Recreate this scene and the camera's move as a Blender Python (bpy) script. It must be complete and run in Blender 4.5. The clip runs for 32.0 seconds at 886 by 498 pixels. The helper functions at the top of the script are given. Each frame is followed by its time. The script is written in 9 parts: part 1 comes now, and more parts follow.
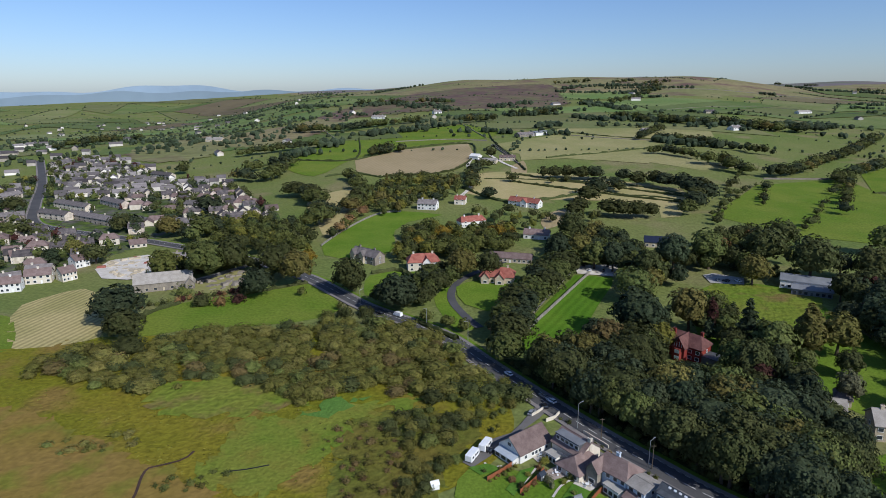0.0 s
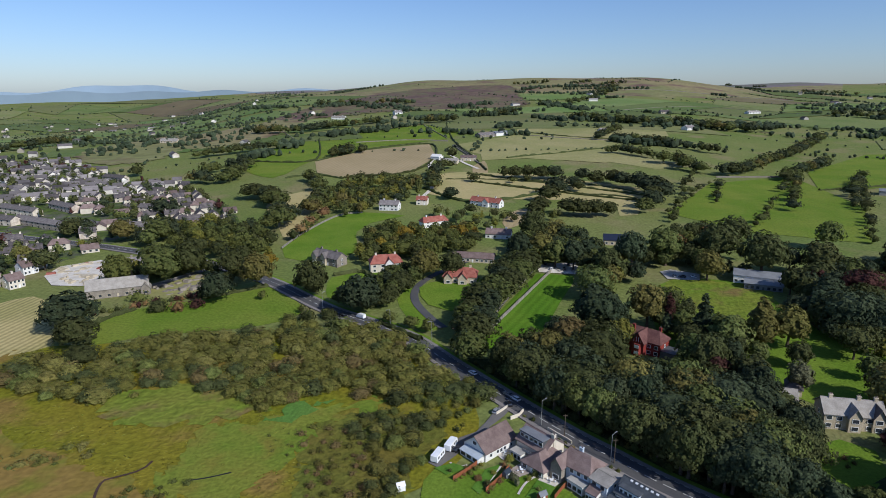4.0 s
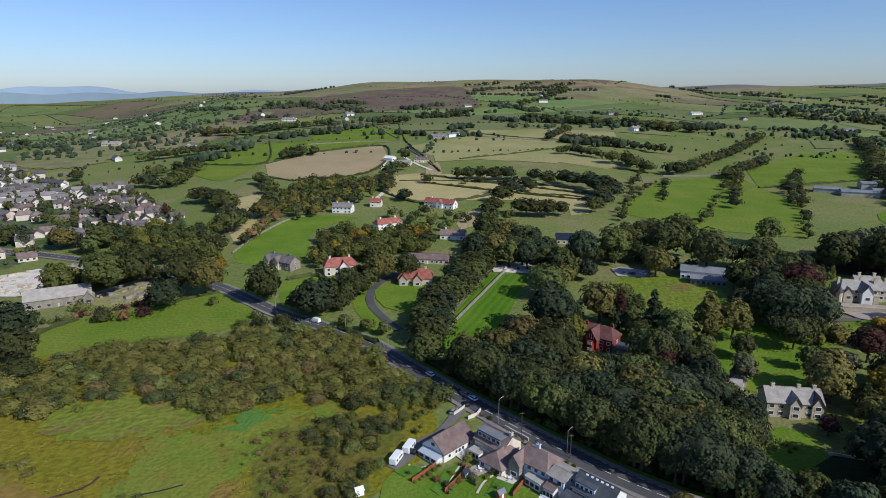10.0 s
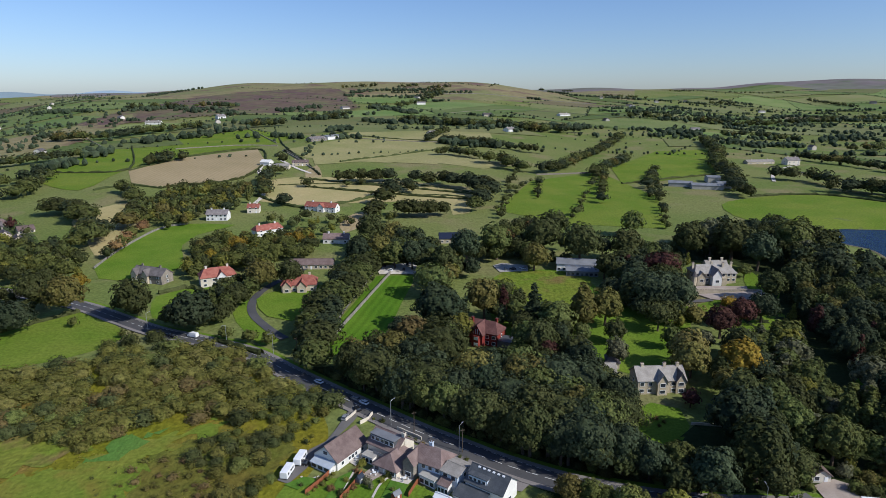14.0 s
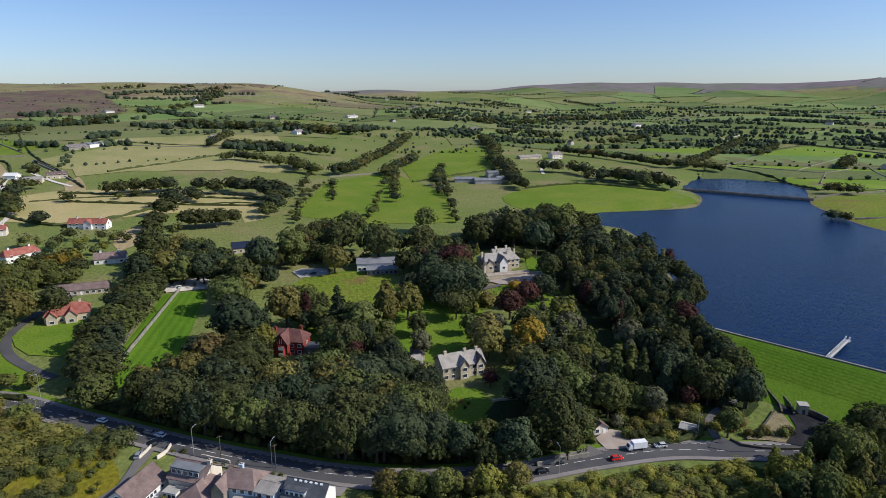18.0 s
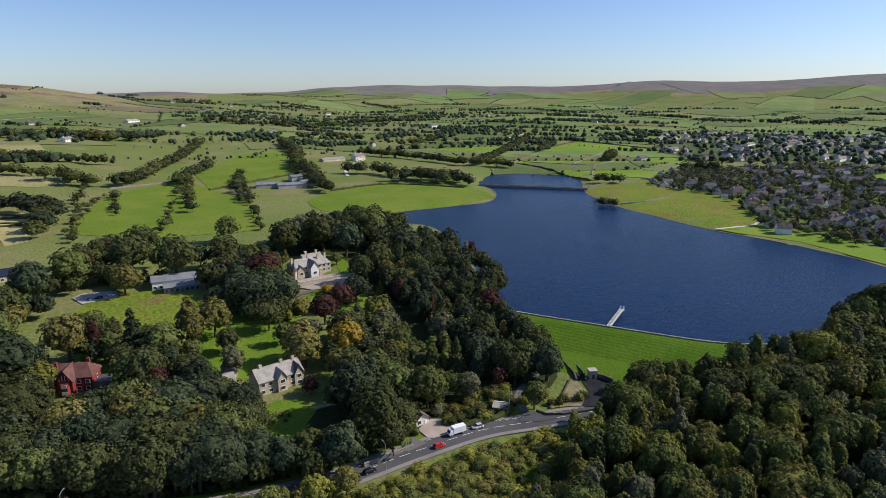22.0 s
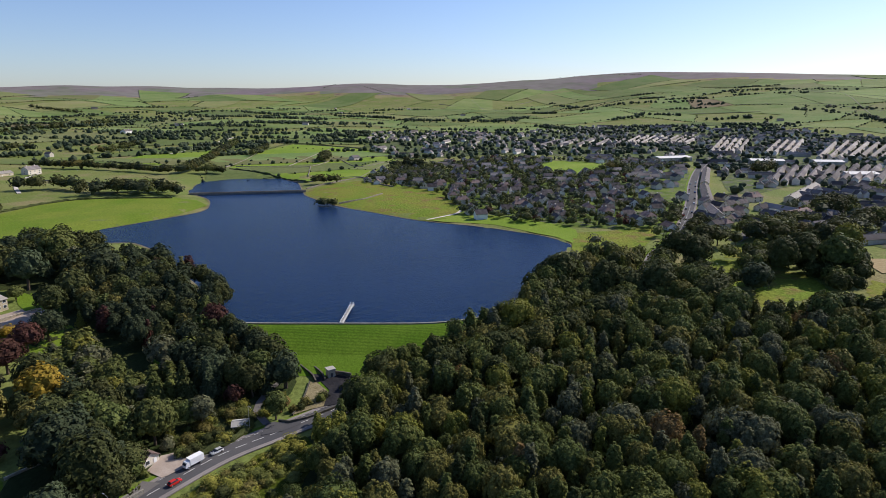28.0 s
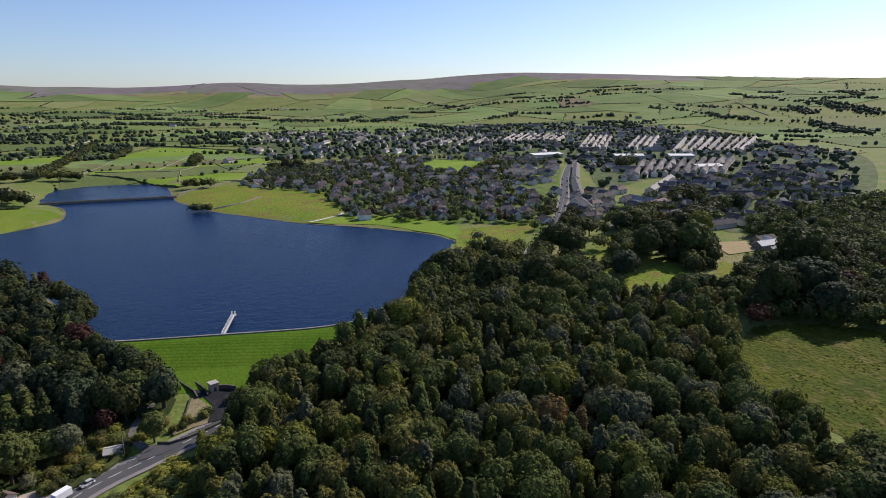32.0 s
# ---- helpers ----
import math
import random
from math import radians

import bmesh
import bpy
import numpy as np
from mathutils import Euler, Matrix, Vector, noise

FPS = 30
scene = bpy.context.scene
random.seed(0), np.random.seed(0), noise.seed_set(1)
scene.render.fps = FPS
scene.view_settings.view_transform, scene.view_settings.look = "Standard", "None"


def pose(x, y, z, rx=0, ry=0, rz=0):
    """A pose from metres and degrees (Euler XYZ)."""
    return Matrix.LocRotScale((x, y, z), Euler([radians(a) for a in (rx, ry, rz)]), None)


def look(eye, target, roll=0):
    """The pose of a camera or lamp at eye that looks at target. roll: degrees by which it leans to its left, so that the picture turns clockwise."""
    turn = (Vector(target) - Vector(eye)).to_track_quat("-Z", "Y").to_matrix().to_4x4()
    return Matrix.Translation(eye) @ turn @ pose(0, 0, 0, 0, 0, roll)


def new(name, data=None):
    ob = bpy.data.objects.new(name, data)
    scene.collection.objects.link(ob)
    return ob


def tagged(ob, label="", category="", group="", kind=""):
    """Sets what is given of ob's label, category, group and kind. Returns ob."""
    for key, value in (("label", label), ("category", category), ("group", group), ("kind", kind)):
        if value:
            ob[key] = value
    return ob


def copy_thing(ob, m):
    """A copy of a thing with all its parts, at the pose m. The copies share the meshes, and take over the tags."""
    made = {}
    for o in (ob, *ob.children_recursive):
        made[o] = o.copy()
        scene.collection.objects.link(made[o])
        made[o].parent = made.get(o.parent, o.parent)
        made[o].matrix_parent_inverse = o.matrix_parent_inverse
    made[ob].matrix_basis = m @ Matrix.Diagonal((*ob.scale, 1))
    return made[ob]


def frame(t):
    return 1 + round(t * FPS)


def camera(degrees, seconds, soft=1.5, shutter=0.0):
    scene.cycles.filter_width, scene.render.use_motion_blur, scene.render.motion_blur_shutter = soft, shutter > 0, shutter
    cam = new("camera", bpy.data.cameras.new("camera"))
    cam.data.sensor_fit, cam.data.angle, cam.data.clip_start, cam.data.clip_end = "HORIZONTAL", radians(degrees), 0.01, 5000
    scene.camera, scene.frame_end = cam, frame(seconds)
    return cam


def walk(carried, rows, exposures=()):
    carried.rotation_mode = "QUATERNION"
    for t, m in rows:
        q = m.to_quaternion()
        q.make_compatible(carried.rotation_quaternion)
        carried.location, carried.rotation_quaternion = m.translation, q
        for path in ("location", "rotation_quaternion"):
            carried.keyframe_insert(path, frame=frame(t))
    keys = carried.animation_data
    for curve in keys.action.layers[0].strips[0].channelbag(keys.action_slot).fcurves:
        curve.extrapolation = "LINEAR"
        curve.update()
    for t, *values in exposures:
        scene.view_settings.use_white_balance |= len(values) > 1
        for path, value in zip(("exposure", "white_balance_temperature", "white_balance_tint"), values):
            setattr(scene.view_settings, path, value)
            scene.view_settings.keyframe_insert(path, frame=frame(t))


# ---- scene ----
from mathutils import geometry

# ---------------------------------------------------------------- the lie of the land
EYE = 110.0
DIST = np.array([0, 200, 350, 500, 800, 1200, 1800, 2600, 3600, 4700, 6000.0])
# heights by bearing (degrees to the left of straight ahead) at 350, 500, 800, 1200, 1800, 2600, 3600, 4700 m
LEFT = {
    45: (0, 1, 6, 12, -14, -32, -16, 40),
    25: (0, 2, 10, 25, -6, -38, -16, 52),
    8: (2, 8, 26, 48, 84, 108, 105, 112),
    -3: (3, 10, 31, 53, 90, 148, 125, 110),
    -20: (4, 9, 27, 46, 78, 154, 130, 110),
    -35: (6, 11, 18, 33, 58, 92, 128, 136),
}
RIGHT = {
    -50: (9, 12, 15, 20, 34, 58, 98, 190),
    -65: (9, 10, 12, 18, 30, 46, 86, 188),
    -80: (8, 10, 11, 14, 26, 40, 92, 216),
    -91: (7, 10, 12, 12, 22, 42, 104, 240),
    -101: (6, 10, 12, 10, 20, 62, 158, 286),
    -114: (5, 9, 12, 10, 18, 84, 186, 240),
    -130: (4, 8, 10, 10, 16, 92, 192, 205),
}
ROWS_AZ = {**LEFT, **RIGHT}
AZS = np.array(sorted(ROWS_AZ))
HGT = np.array([(-2, -1, *ROWS_AZ[a], ROWS_AZ[a][-1] - 30) for a in AZS], float)
AZS = np.concatenate([AZS[-1:] - 360, AZS, AZS[:1] + 360])
HGT = np.concatenate([HGT[-1:], HGT, HGT[:1]])
WATER_Z = 9.0
SHORE = [
    (250.6, 139), (272, 155), (310, 185), (337, 214), (368, 238), (389, 266), (400, 285), (398, 305), (409, 316), (420, 330), (432, 345),
    (453, 334), (490, 316), (528, 301), (562, 311), (600, 334), (640, 377), (690, 398), (745, 414), (771, 370), (772, 312), (735, 284),
    (654, 247), (625, 230), (572, 181), (546, 143), (518, 103), (506, 80), (492, 40), (476, 10), (460, -15), (431, -33), (390, -16),
    (345, -7), (313, -4), (291, 4), (271.5, 24), (264.5, 36), (261.3, 50), (256.0, 90), (252.6, 117),
]


def smooth01(v):
    v = np.clip(v, 0, 1)
    return v * v * (3 - 2 * v)


def shore_distance(x, y):
    """Distance to the reservoir's edge, negative over the water."""
    best = np.full(x.shape, 1e9)
    inside = np.zeros(x.shape, bool)
    n = len(SHORE)
    for i in range(n):
        ax, ay = SHORE[i]
        bx, by = SHORE[(i + 1) % n]
        dx, dy = bx - ax, by - ay
        u = np.clip(((x - ax) * dx + (y - ay) * dy) / (dx * dx + dy * dy), 0, 1)
        best = np.minimum(best, np.hypot(x - ax - u * dx, y - ay - u * dy))
        cross = (ay > y) != (by > y)
        inside ^= cross & (x < dx * (y - ay) / (dy if dy else 1e-9) + ax)
    return np.where(inside, -best, best)


def hermite(t, p0, p1, p2, p3):
    return p1 + 0.5 * t * (p2 - p0 + t * (2 * p0 - 5 * p1 + 4 * p2 - p3 + t * (3 * (p1 - p2) + p3 - p0)))


def terrain(x, y):
    """Height of the land, for arrays or single numbers."""
    x, y = np.atleast_1d(np.asarray(x, float)), np.atleast_1d(np.asarray(y, float))
    d = np.hypot(x, y)
    az = np.degrees(np.arctan2(-x, y))
    az = np.where(az < -155, az + 360, az)
    j = np.clip(np.searchsorted(DIST, d, side="right") - 1, 0, len(DIST) - 2)
    v = np.clip((d - DIST[j]) / (DIST[j + 1] - DIST[j]), 0, 1)
    i = np.clip(np.searchsorted(AZS, az, side="right") - 1, 0, len(AZS) - 2)
    u = smooth01((az - AZS[i]) / (AZS[i + 1] - AZS[i]))
    last = len(DIST) - 1
    cols = []
    for k in (-1, 0, 1, 2):
        c = np.clip(j + k, 0, last)
        cols.append(HGT[i, c] * (1 - u) + HGT[i + 1, c] * u)
    z = hermite(v, *cols)
    # folds of the moor, larger with distance
    far = np.clip((d - 900) / 2200, 0, 1)
    z = z + far * (9 * np.sin(x / 310 + 1.3 * np.sin(y / 420)) + 6 * np.sin(y / 230 + x / 510) + 3 * np.sin((x - 0.6 * y) / 97))
    if SHORE:
        sd = shore_distance(x, y)
        w = smooth01(sd / 25)
        z = np.where(sd < 0, WATER_Z - np.minimum(3, 0.3 - sd * 0.15), np.where(d < 1200, (WATER_Z + 0.4) * (1 - w) + z * w, z))
    return z


def ground(x, y):
    return float(terrain(x, y)[0])


# ---------------------------------------------------------------- camera
cam = camera(71.54, 32.0, soft=0.5)
ROWS = [  # seconds, yaw, pitch, lean
    (0, 0.00, -14.43, 0.29),
    (1, -0.89, -14.46, 0.26),
    (2, -1.68, -14.44, 0.23),
    (3, -2.63, -14.42, 0.22),
    (3.5, -3.09, -14.42, 0.22),
    (5.5, -5.04, -14.32, 0.21),
    (6.5, -5.61, -14.34, 0.22),
    (7.5, -6.24, -14.33, 0.22),
    (8.5, -6.90, -14.32, 0.21),
    (9.5, -7.60, -14.29, 0.19),
    (10.5, -8.27, -14.28, 0.16),
    (11.5, -8.92, -14.27, 0.14),
    (12, -9.58, -14.27, 0.13),
    (12.5, -11.43, -14.24, 0.11),
    (13, -13.90, -14.20, 0.08),
    (13.5, -16.44, -14.15, 0.04),
    (14.5, -21.52, -14.11, -0.01),
    (16.5, -31.01, -13.99, 0.07),
    (17.5, -35.76, -13.97, 0.05),
    (18.5, -40.46, -13.95, 0.08),
    (19.5, -45.08, -13.86, 0.11),
    (20.5, -49.51, -13.85, 0.11),
    (21.5, -53.93, -13.82, 0.13),
    (22.5, -58.46, -13.80, 0.17),
    (23.5, -63.09, -13.78, 0.20),
    (24.5, -67.68, -13.75, 0.19),
    (25.5, -72.24, -13.72, 0.12),
    (27.5, -80.42, -13.69, 0.18),
    (28.5, -83.69, -13.70, 0.18),
    (29.5, -86.56, -13.72, 0.19),
    (30.5, -89.10, -13.74, 0.20),
    (31.5, -91.74, -13.75, 0.24),
    (32, -93.06, -13.76, 0.26),
]
walk(cam, [(t, pose(0, 0, EYE, 0, 0, yaw) @ pose(0, 0, 0, 90 + pitch) @ pose(0, 0, 0, 0, 0, -lean)) for t, yaw, pitch, lean in ROWS],
     exposures=[(0.0, -0.22, 6000, 10), (8.0, -0.19, 6000, 10), (14.0, -0.11, 6080, 10), (19.0, 0.05, 6400, 11), (25.0, 0.13, 6650, 13), (29.0, 0.12, 6700, 14), (32.0, 0.09, 6700, 14)])

# ---------------------------------------------------------------- light
SUN_BEARING, SUN_UP = 137.0, 37.0
world = bpy.data.worlds.new("world")
scene.world = world
world.use_nodes = True
wn = world.node_tree
sky = wn.nodes.new("ShaderNodeTexSky")
sky.sky_type, sky.sun_disc = "NISHITA", False
sky.sun_elevation, sky.sun_rotation = radians(SUN_UP), radians(SUN_BEARING)
sky.altitude, sky.air_density, sky.dust_density, sky.ozone_density = 200, 1.0, 0.55, 3.2
tone = wn.nodes.new("ShaderNodeMix")
tone.data_type, tone.blend_type = "RGBA", "MULTIPLY"
tone.inputs["Factor"].default_value, tone.inputs["B"].default_value = 1.0, (0.885, 0.965, 1.18, 1)
wn.links.new(sky.outputs[0], tone.inputs["A"])
wn.links.new(tone.outputs["Result"], wn.nodes["Background"].inputs[0])
wn.nodes["Background"].inputs[1].default_value = 0.110
sun = new("sun", bpy.data.lights.new("sun", "SUN"))
sun.data.energy, sun.data.angle, sun.data.color = 4.9, radians(0.53), (1.0, 0.95, 0.86)
sb = radians(SUN_BEARING)
sun.matrix_world = look((0, 0, 0), (-math.sin(sb) * math.cos(radians(SUN_UP)), -math.cos(sb) * math.cos(radians(SUN_UP)), -math.sin(radians(SUN_UP))))
sun.location = (300, -250, 400)


# ---------------------------------------------------------------- materials
def mat(name, a, b, big=0.03, small=1.0, rough=0.9, bump=0.25, speck=0.35, vary=0.0, island=0.0, hue=0.0, stripes=None, wavy=1.2, spec=0.06, metal=0.0, third=None, lean=0.5):
    """Two colours mixed by broad noise, speckled by fine noise, with relief. vary and hue: by object; island: by piece."""
    m = bpy.data.materials.new(name)
    m.use_nodes = True
    nt = m.node_tree
    N, link = nt.nodes.new, nt.links.new
    bsdf = nt.nodes["Principled BSDF"]
    at = N("ShaderNodeTexCoord")

    def noise_at(scale, detail=3.0, seed=0.0):
        mp = N("ShaderNodeMapping")
        mp.inputs["Location"].default_value = (seed, seed * 0.7, 0)
        link(at.outputs["Object"], mp.inputs["Vector"])
        n = N("ShaderNodeTexNoise")
        n.inputs["Scale"].default_value, n.inputs["Detail"].default_value = scale, detail
        link(mp.outputs[0], n.inputs["Vector"])
        return n.outputs["Fac"]

    def math_node(op, u, v):
        n = N("ShaderNodeMath")
        n.operation = op
        for s, q in zip(n.inputs, (u, v)):
            if isinstance(q, (int, float)):
                s.default_value = q
            else:
                link(q, s)
        return n.outputs[0]

    def mix(fac, u, v, blend="MIX"):
        n = N("ShaderNodeMix")
        n.data_type, n.blend_type = "RGBA", blend
        for s, q in ((n.inputs["Factor"], fac), (n.inputs["A"], u), (n.inputs["B"], v)):
            if isinstance(q, tuple):
                s.default_value = (*q, 1)
            elif isinstance(q, (int, float)):
                s.default_value = q
            else:
                link(q, s)
        return n.outputs["Result"]

    def spread(fac, lo, hi):
        n = N("ShaderNodeMapRange")
        n.inputs["From Min"].default_value, n.inputs["From Max"].default_value = lo, hi
        link(fac, n.inputs["Value"])
        return n.outputs[0]

    def grey(value):
        n = N("ShaderNodeCombineColor")
        for k in range(3):
            link(value, n.inputs[k])
        return n.outputs[0]

    colour = mix(spread(noise_at(big), lean - 0.14, lean + 0.14), a, b)
    if third:
        colour = mix(spread(noise_at(big * 2.3, 4.0, 31.0), 0.52, 0.68), colour, third)
    if stripes:
        angle, width, depth = stripes
        mp = N("ShaderNodeMapping")
        mp.inputs["Rotation"].default_value = (0, 0, radians(angle))
        link(at.outputs["Object"], mp.inputs["Vector"])
        w = N("ShaderNodeTexWave")
        w.inputs["Scale"].default_value, w.inputs["Distortion"].default_value = 0.314 / width, wavy
        w.inputs["Detail Scale"].default_value = 0.4
        link(mp.outputs[0], w.inputs["Vector"])
        shade = math_node("ADD", math_node("MULTIPLY", w.outputs["Fac"], depth), 1 - depth / 2)
        colour = mix(1.0, colour, grey(shade), "MULTIPLY")
    fine = noise_at(small, 4.0, 7.0)
    shade = math_node("ADD", math_node("MULTIPLY", fine, speck * 2), 1 - speck)
    colour = mix(1.0, colour, grey(shade), "MULTIPLY")
    if vary or hue:
        info = N("ShaderNodeObjectInfo")
        hs = N("ShaderNodeHueSaturation")
        r = info.outputs["Random"]
        link(math_node("ADD", math_node("MULTIPLY", r, vary * 2), 1 - vary), hs.inputs["Value"])
        link(math_node("ADD", math_node("MULTIPLY", math_node("FRACT", math_node("MULTIPLY", r, 17.3), 0), hue * 2), 0.5 - hue), hs.inputs["Hue"])
        link(colour, hs.inputs["Color"])
        colour = hs.outputs[0]
    if island:
        geo = N("ShaderNodeNewGeometry")
        hs = N("ShaderNodeHueSaturation")
        r = geo.outputs["Random Per Island"]
        link(math_node("ADD", math_node("MULTIPLY", r, island * 2), 1 - island), hs.inputs["Value"])
        link(math_node("ADD", math_node("MULTIPLY", math_node("FRACT", math_node("MULTIPLY", r, 13.7), 0), 0.02), 0.492), hs.inputs["Hue"])
        link(colour, hs.inputs["Color"])
        colour = hs.outputs[0]
    link(colour, bsdf.inputs["Base Color"])
    bsdf.inputs["Roughness"].default_value, bsdf.inputs["Metallic"].default_value = rough, metal
    bsdf.inputs["Specular IOR Level"].default_value = spec
    if bump:
        bn = N("ShaderNodeBump")
        bn.inputs["Strength"].default_value, bn.inputs["Distance"].default_value = bump, 0.5 / max(small, 0.2)
        link(fine, bn.inputs["Height"])
        link(bn.outputs[0], bsdf.inputs["Normal"])
    return m


STRIPE_TURN = 30  # the mower's way along the long lawn
PASTURE = mat("pasture", (0.128, 0.166, 0.042), (0.172, 0.184, 0.060), 0.009, 0.5, bump=0.5, speck=0.55, third=(0.205, 0.184, 0.084))
LAWN = mat("lawn", (0.075, 0.165, 0.020), (0.095, 0.185, 0.026), 0.06, 1.2, bump=0.3, speck=0.25, stripes=(0, 3.5, 0.16))
LAWN_PLAIN = mat("mown_grass", (0.100, 0.172, 0.016), (0.138, 0.200, 0.024), 0.05, 1.0, bump=0.6, speck=0.42)
MEADOW = mat("meadow", (0.110, 0.172, 0.018), (0.152, 0.192, 0.028), 0.03, 0.7, bump=0.6, speck=0.5)
VIVID = mat("vivid_pasture", (0.138, 0.218, 0.024), (0.180, 0.245, 0.036), 0.02, 0.6, bump=0.4, speck=0.4)
CLEARING = mat("clearing_grass", (0.050, 0.070, 0.007), (0.082, 0.090, 0.010), 0.06, 0.5, bump=1.0, speck=0.75, third=(0.118, 0.106, 0.030))
STRIPED = mat("striped_lawn", (0.075, 0.160, 0.012), (0.100, 0.182, 0.016), 0.05, 1.0, bump=0.4, speck=0.35, stripes=(STRIPE_TURN, 4.2, 0.22), wavy=2.5)
STRAW = mat("dry_grass", (0.40, 0.325, 0.155), (0.32, 0.285, 0.120), 0.03, 0.6, bump=0.4, speck=0.25)
STUBBLE = mat("cut_stubble", (0.40, 0.33, 0.150), (0.30, 0.265, 0.105), 0.03, 0.6, bump=0.4, speck=0.3, stripes=(12, 3.2, 0.45))
TOWN_GROUND = mat("garden_and_tarmac", (0.060, 0.086, 0.024), (0.125, 0.115, 0.100), 0.07, 0.5, bump=0.3, speck=0.4, third=(0.120, 0.170, 0.030), lean=0.58)
GARDENS = mat("gardens", (0.070, 0.110, 0.020), (0.120, 0.165, 0.030), 0.06, 0.4, bump=0.4, speck=0.5, third=(0.135, 0.125, 0.105))
TAN = mat("cut_hayfield", (0.35, 0.270, 0.150), (0.30, 0.235, 0.125), 0.02, 0.5, bump=0.3, speck=0.25, stripes=(20, 5, 0.12))
PALE = mat("pale_pasture", (0.300, 0.270, 0.120), (0.230, 0.230, 0.085), 0.012, 0.3, bump=0.4, speck=0.3)
ROUGH = mat("rough_grass", (0.125, 0.182, 0.020), (0.172, 0.182, 0.030), 0.03, 0.45, bump=0.8, speck=0.55, third=(0.175, 0.130, 0.045))
ROUGH_BROWN = mat("brown_bracken", (0.135, 0.112, 0.024), (0.112, 0.128, 0.022), 0.05, 0.6, bump=0.8, speck=0.6)
MARSH = mat("marsh_grass", (0.135, 0.150, 0.012), (0.190, 0.158, 0.018), 0.016, 0.6, bump=0.8, speck=0.6, third=(0.205, 0.140, 0.036))
MARSH_GREEN = mat("lush_marsh", (0.128, 0.180, 0.022), (0.176, 0.186, 0.030), 0.04, 0.8, bump=0.6, speck=0.45, third=(0.175, 0.160, 0.028))
SEDGE = mat("sedge", (0.088, 0.180, 0.034), (0.105, 0.190, 0.036), 0.05, 0.9, bump=0.8, speck=0.4)
MUD = mat("marsh_mud", (0.205, 0.148, 0.032), (0.232, 0.150, 0.046), 0.03, 0.5, bump=0.4, speck=0.4, third=(0.165, 0.160, 0.026))
# woodland floor, its colour taken very dark to include the shade under trees
SHADED_FLOOR = mat("forest_floor", (0.030, 0.045, 0.014), (0.045, 0.055, 0.020), 0.05, 0.6, bump=0.8)
MOOR = mat("moorland", (0.235, 0.198, 0.100), (0.180, 0.184, 0.076), 0.004, 0.06, bump=0.6, speck=0.45, third=(0.155, 0.098, 0.078))
HEATHER = mat("heather", (0.120, 0.076, 0.070), (0.142, 0.112, 0.068), 0.008, 0.05, bump=0.6, speck=0.5, third=(0.12, 0.135, 0.055))
# heather and grass tones, greyed and paled with distance haze in the colour
HAZED_MOOR = mat("hazed_moor", (0.170, 0.158, 0.138), (0.178, 0.142, 0.148), 0.0016, 0.012, bump=0.6, speck=0.35, third=(0.140, 0.155, 0.105))
FIELD_MIX = mat("far_field", (0.112, 0.162, 0.046), (0.155, 0.185, 0.066), 0.01, 0.2, bump=0.3, island=0.28, speck=0.35)
ASPHALT = mat("asphalt", (0.075, 0.075, 0.080), (0.098, 0.095, 0.095), 0.08, 2.0, rough=0.85, bump=0.1, speck=0.15)
ASPHALT_OLD = mat("worn_asphalt", (0.125, 0.115, 0.110), (0.160, 0.150, 0.140), 0.08, 2.0, bump=0.1, speck=0.15)
PAVING = mat("pavement", (0.20, 0.18, 0.17), (0.25, 0.225, 0.21), 0.1, 2.0, bump=0.1, speck=0.15)
GRAVEL = mat("pale_gravel", (0.52, 0.47, 0.40), (0.64, 0.59, 0.52), 0.2, 2.5, bump=0.3, speck=0.2)
GRAVEL_WARM = mat("warm_gravel", (0.33, 0.27, 0.225), (0.40, 0.335, 0.285), 0.2, 2.5, bump=0.3, speck=0.2)
DAM_LAWN = mat("dam_foot_grass", (0.078, 0.155, 0.011), (0.102, 0.176, 0.016), 0.05, 1.0, bump=0.4, speck=0.4)
CONCRETE = mat("concrete", (0.33, 0.31, 0.28), (0.42, 0.40, 0.36), 0.2, 2.0, bump=0.15, speck=0.2)
LINE = mat("road_paint", (0.62, 0.62, 0.60), (0.72, 0.72, 0.70), 0.5, 3.0, bump=0.0, speck=0.15)
STONE = mat("sandstone", (0.46, 0.39, 0.28), (0.56, 0.48, 0.36), 0.3, 2.5, bump=0.5, speck=0.25, vary=0.12)
STONE_DARK = mat("weathered_stone", (0.20, 0.175, 0.145), (0.28, 0.245, 0.20), 0.3, 2.0, bump=0.6, speck=0.35, vary=0.15)
BASIN_STONE = mat("mossy_dark_stone", (0.075, 0.070, 0.055), (0.125, 0.115, 0.095), 0.5, 2.0, bump=0.6, speck=0.4)
DRY_STONE = mat("dry_stone", (0.19, 0.175, 0.150), (0.28, 0.26, 0.22), 0.5, 2.2, bump=0.8, speck=0.45, vary=0.1)
RENDER_WHITE = mat("white_render", (0.66, 0.64, 0.60), (0.74, 0.725, 0.69), 0.3, 2.0, bump=0.1, speck=0.12)
RENDER_CREAM = mat("cream_render", (0.58, 0.52, 0.42), (0.66, 0.60, 0.50), 0.3, 2.0, bump=0.1, speck=0.1, vary=0.1)
RENDER_BLUE = mat("pale_blue_render", (0.45, 0.52, 0.60), (0.52, 0.58, 0.65), 0.3, 2.0, bump=0.1, speck=0.1)
TOWN_WALL = mat("town_wall", (0.40, 0.34, 0.27), (0.60, 0.53, 0.44), 0.3, 1.5, bump=0.3, speck=0.25, vary=0.4, hue=0.02)
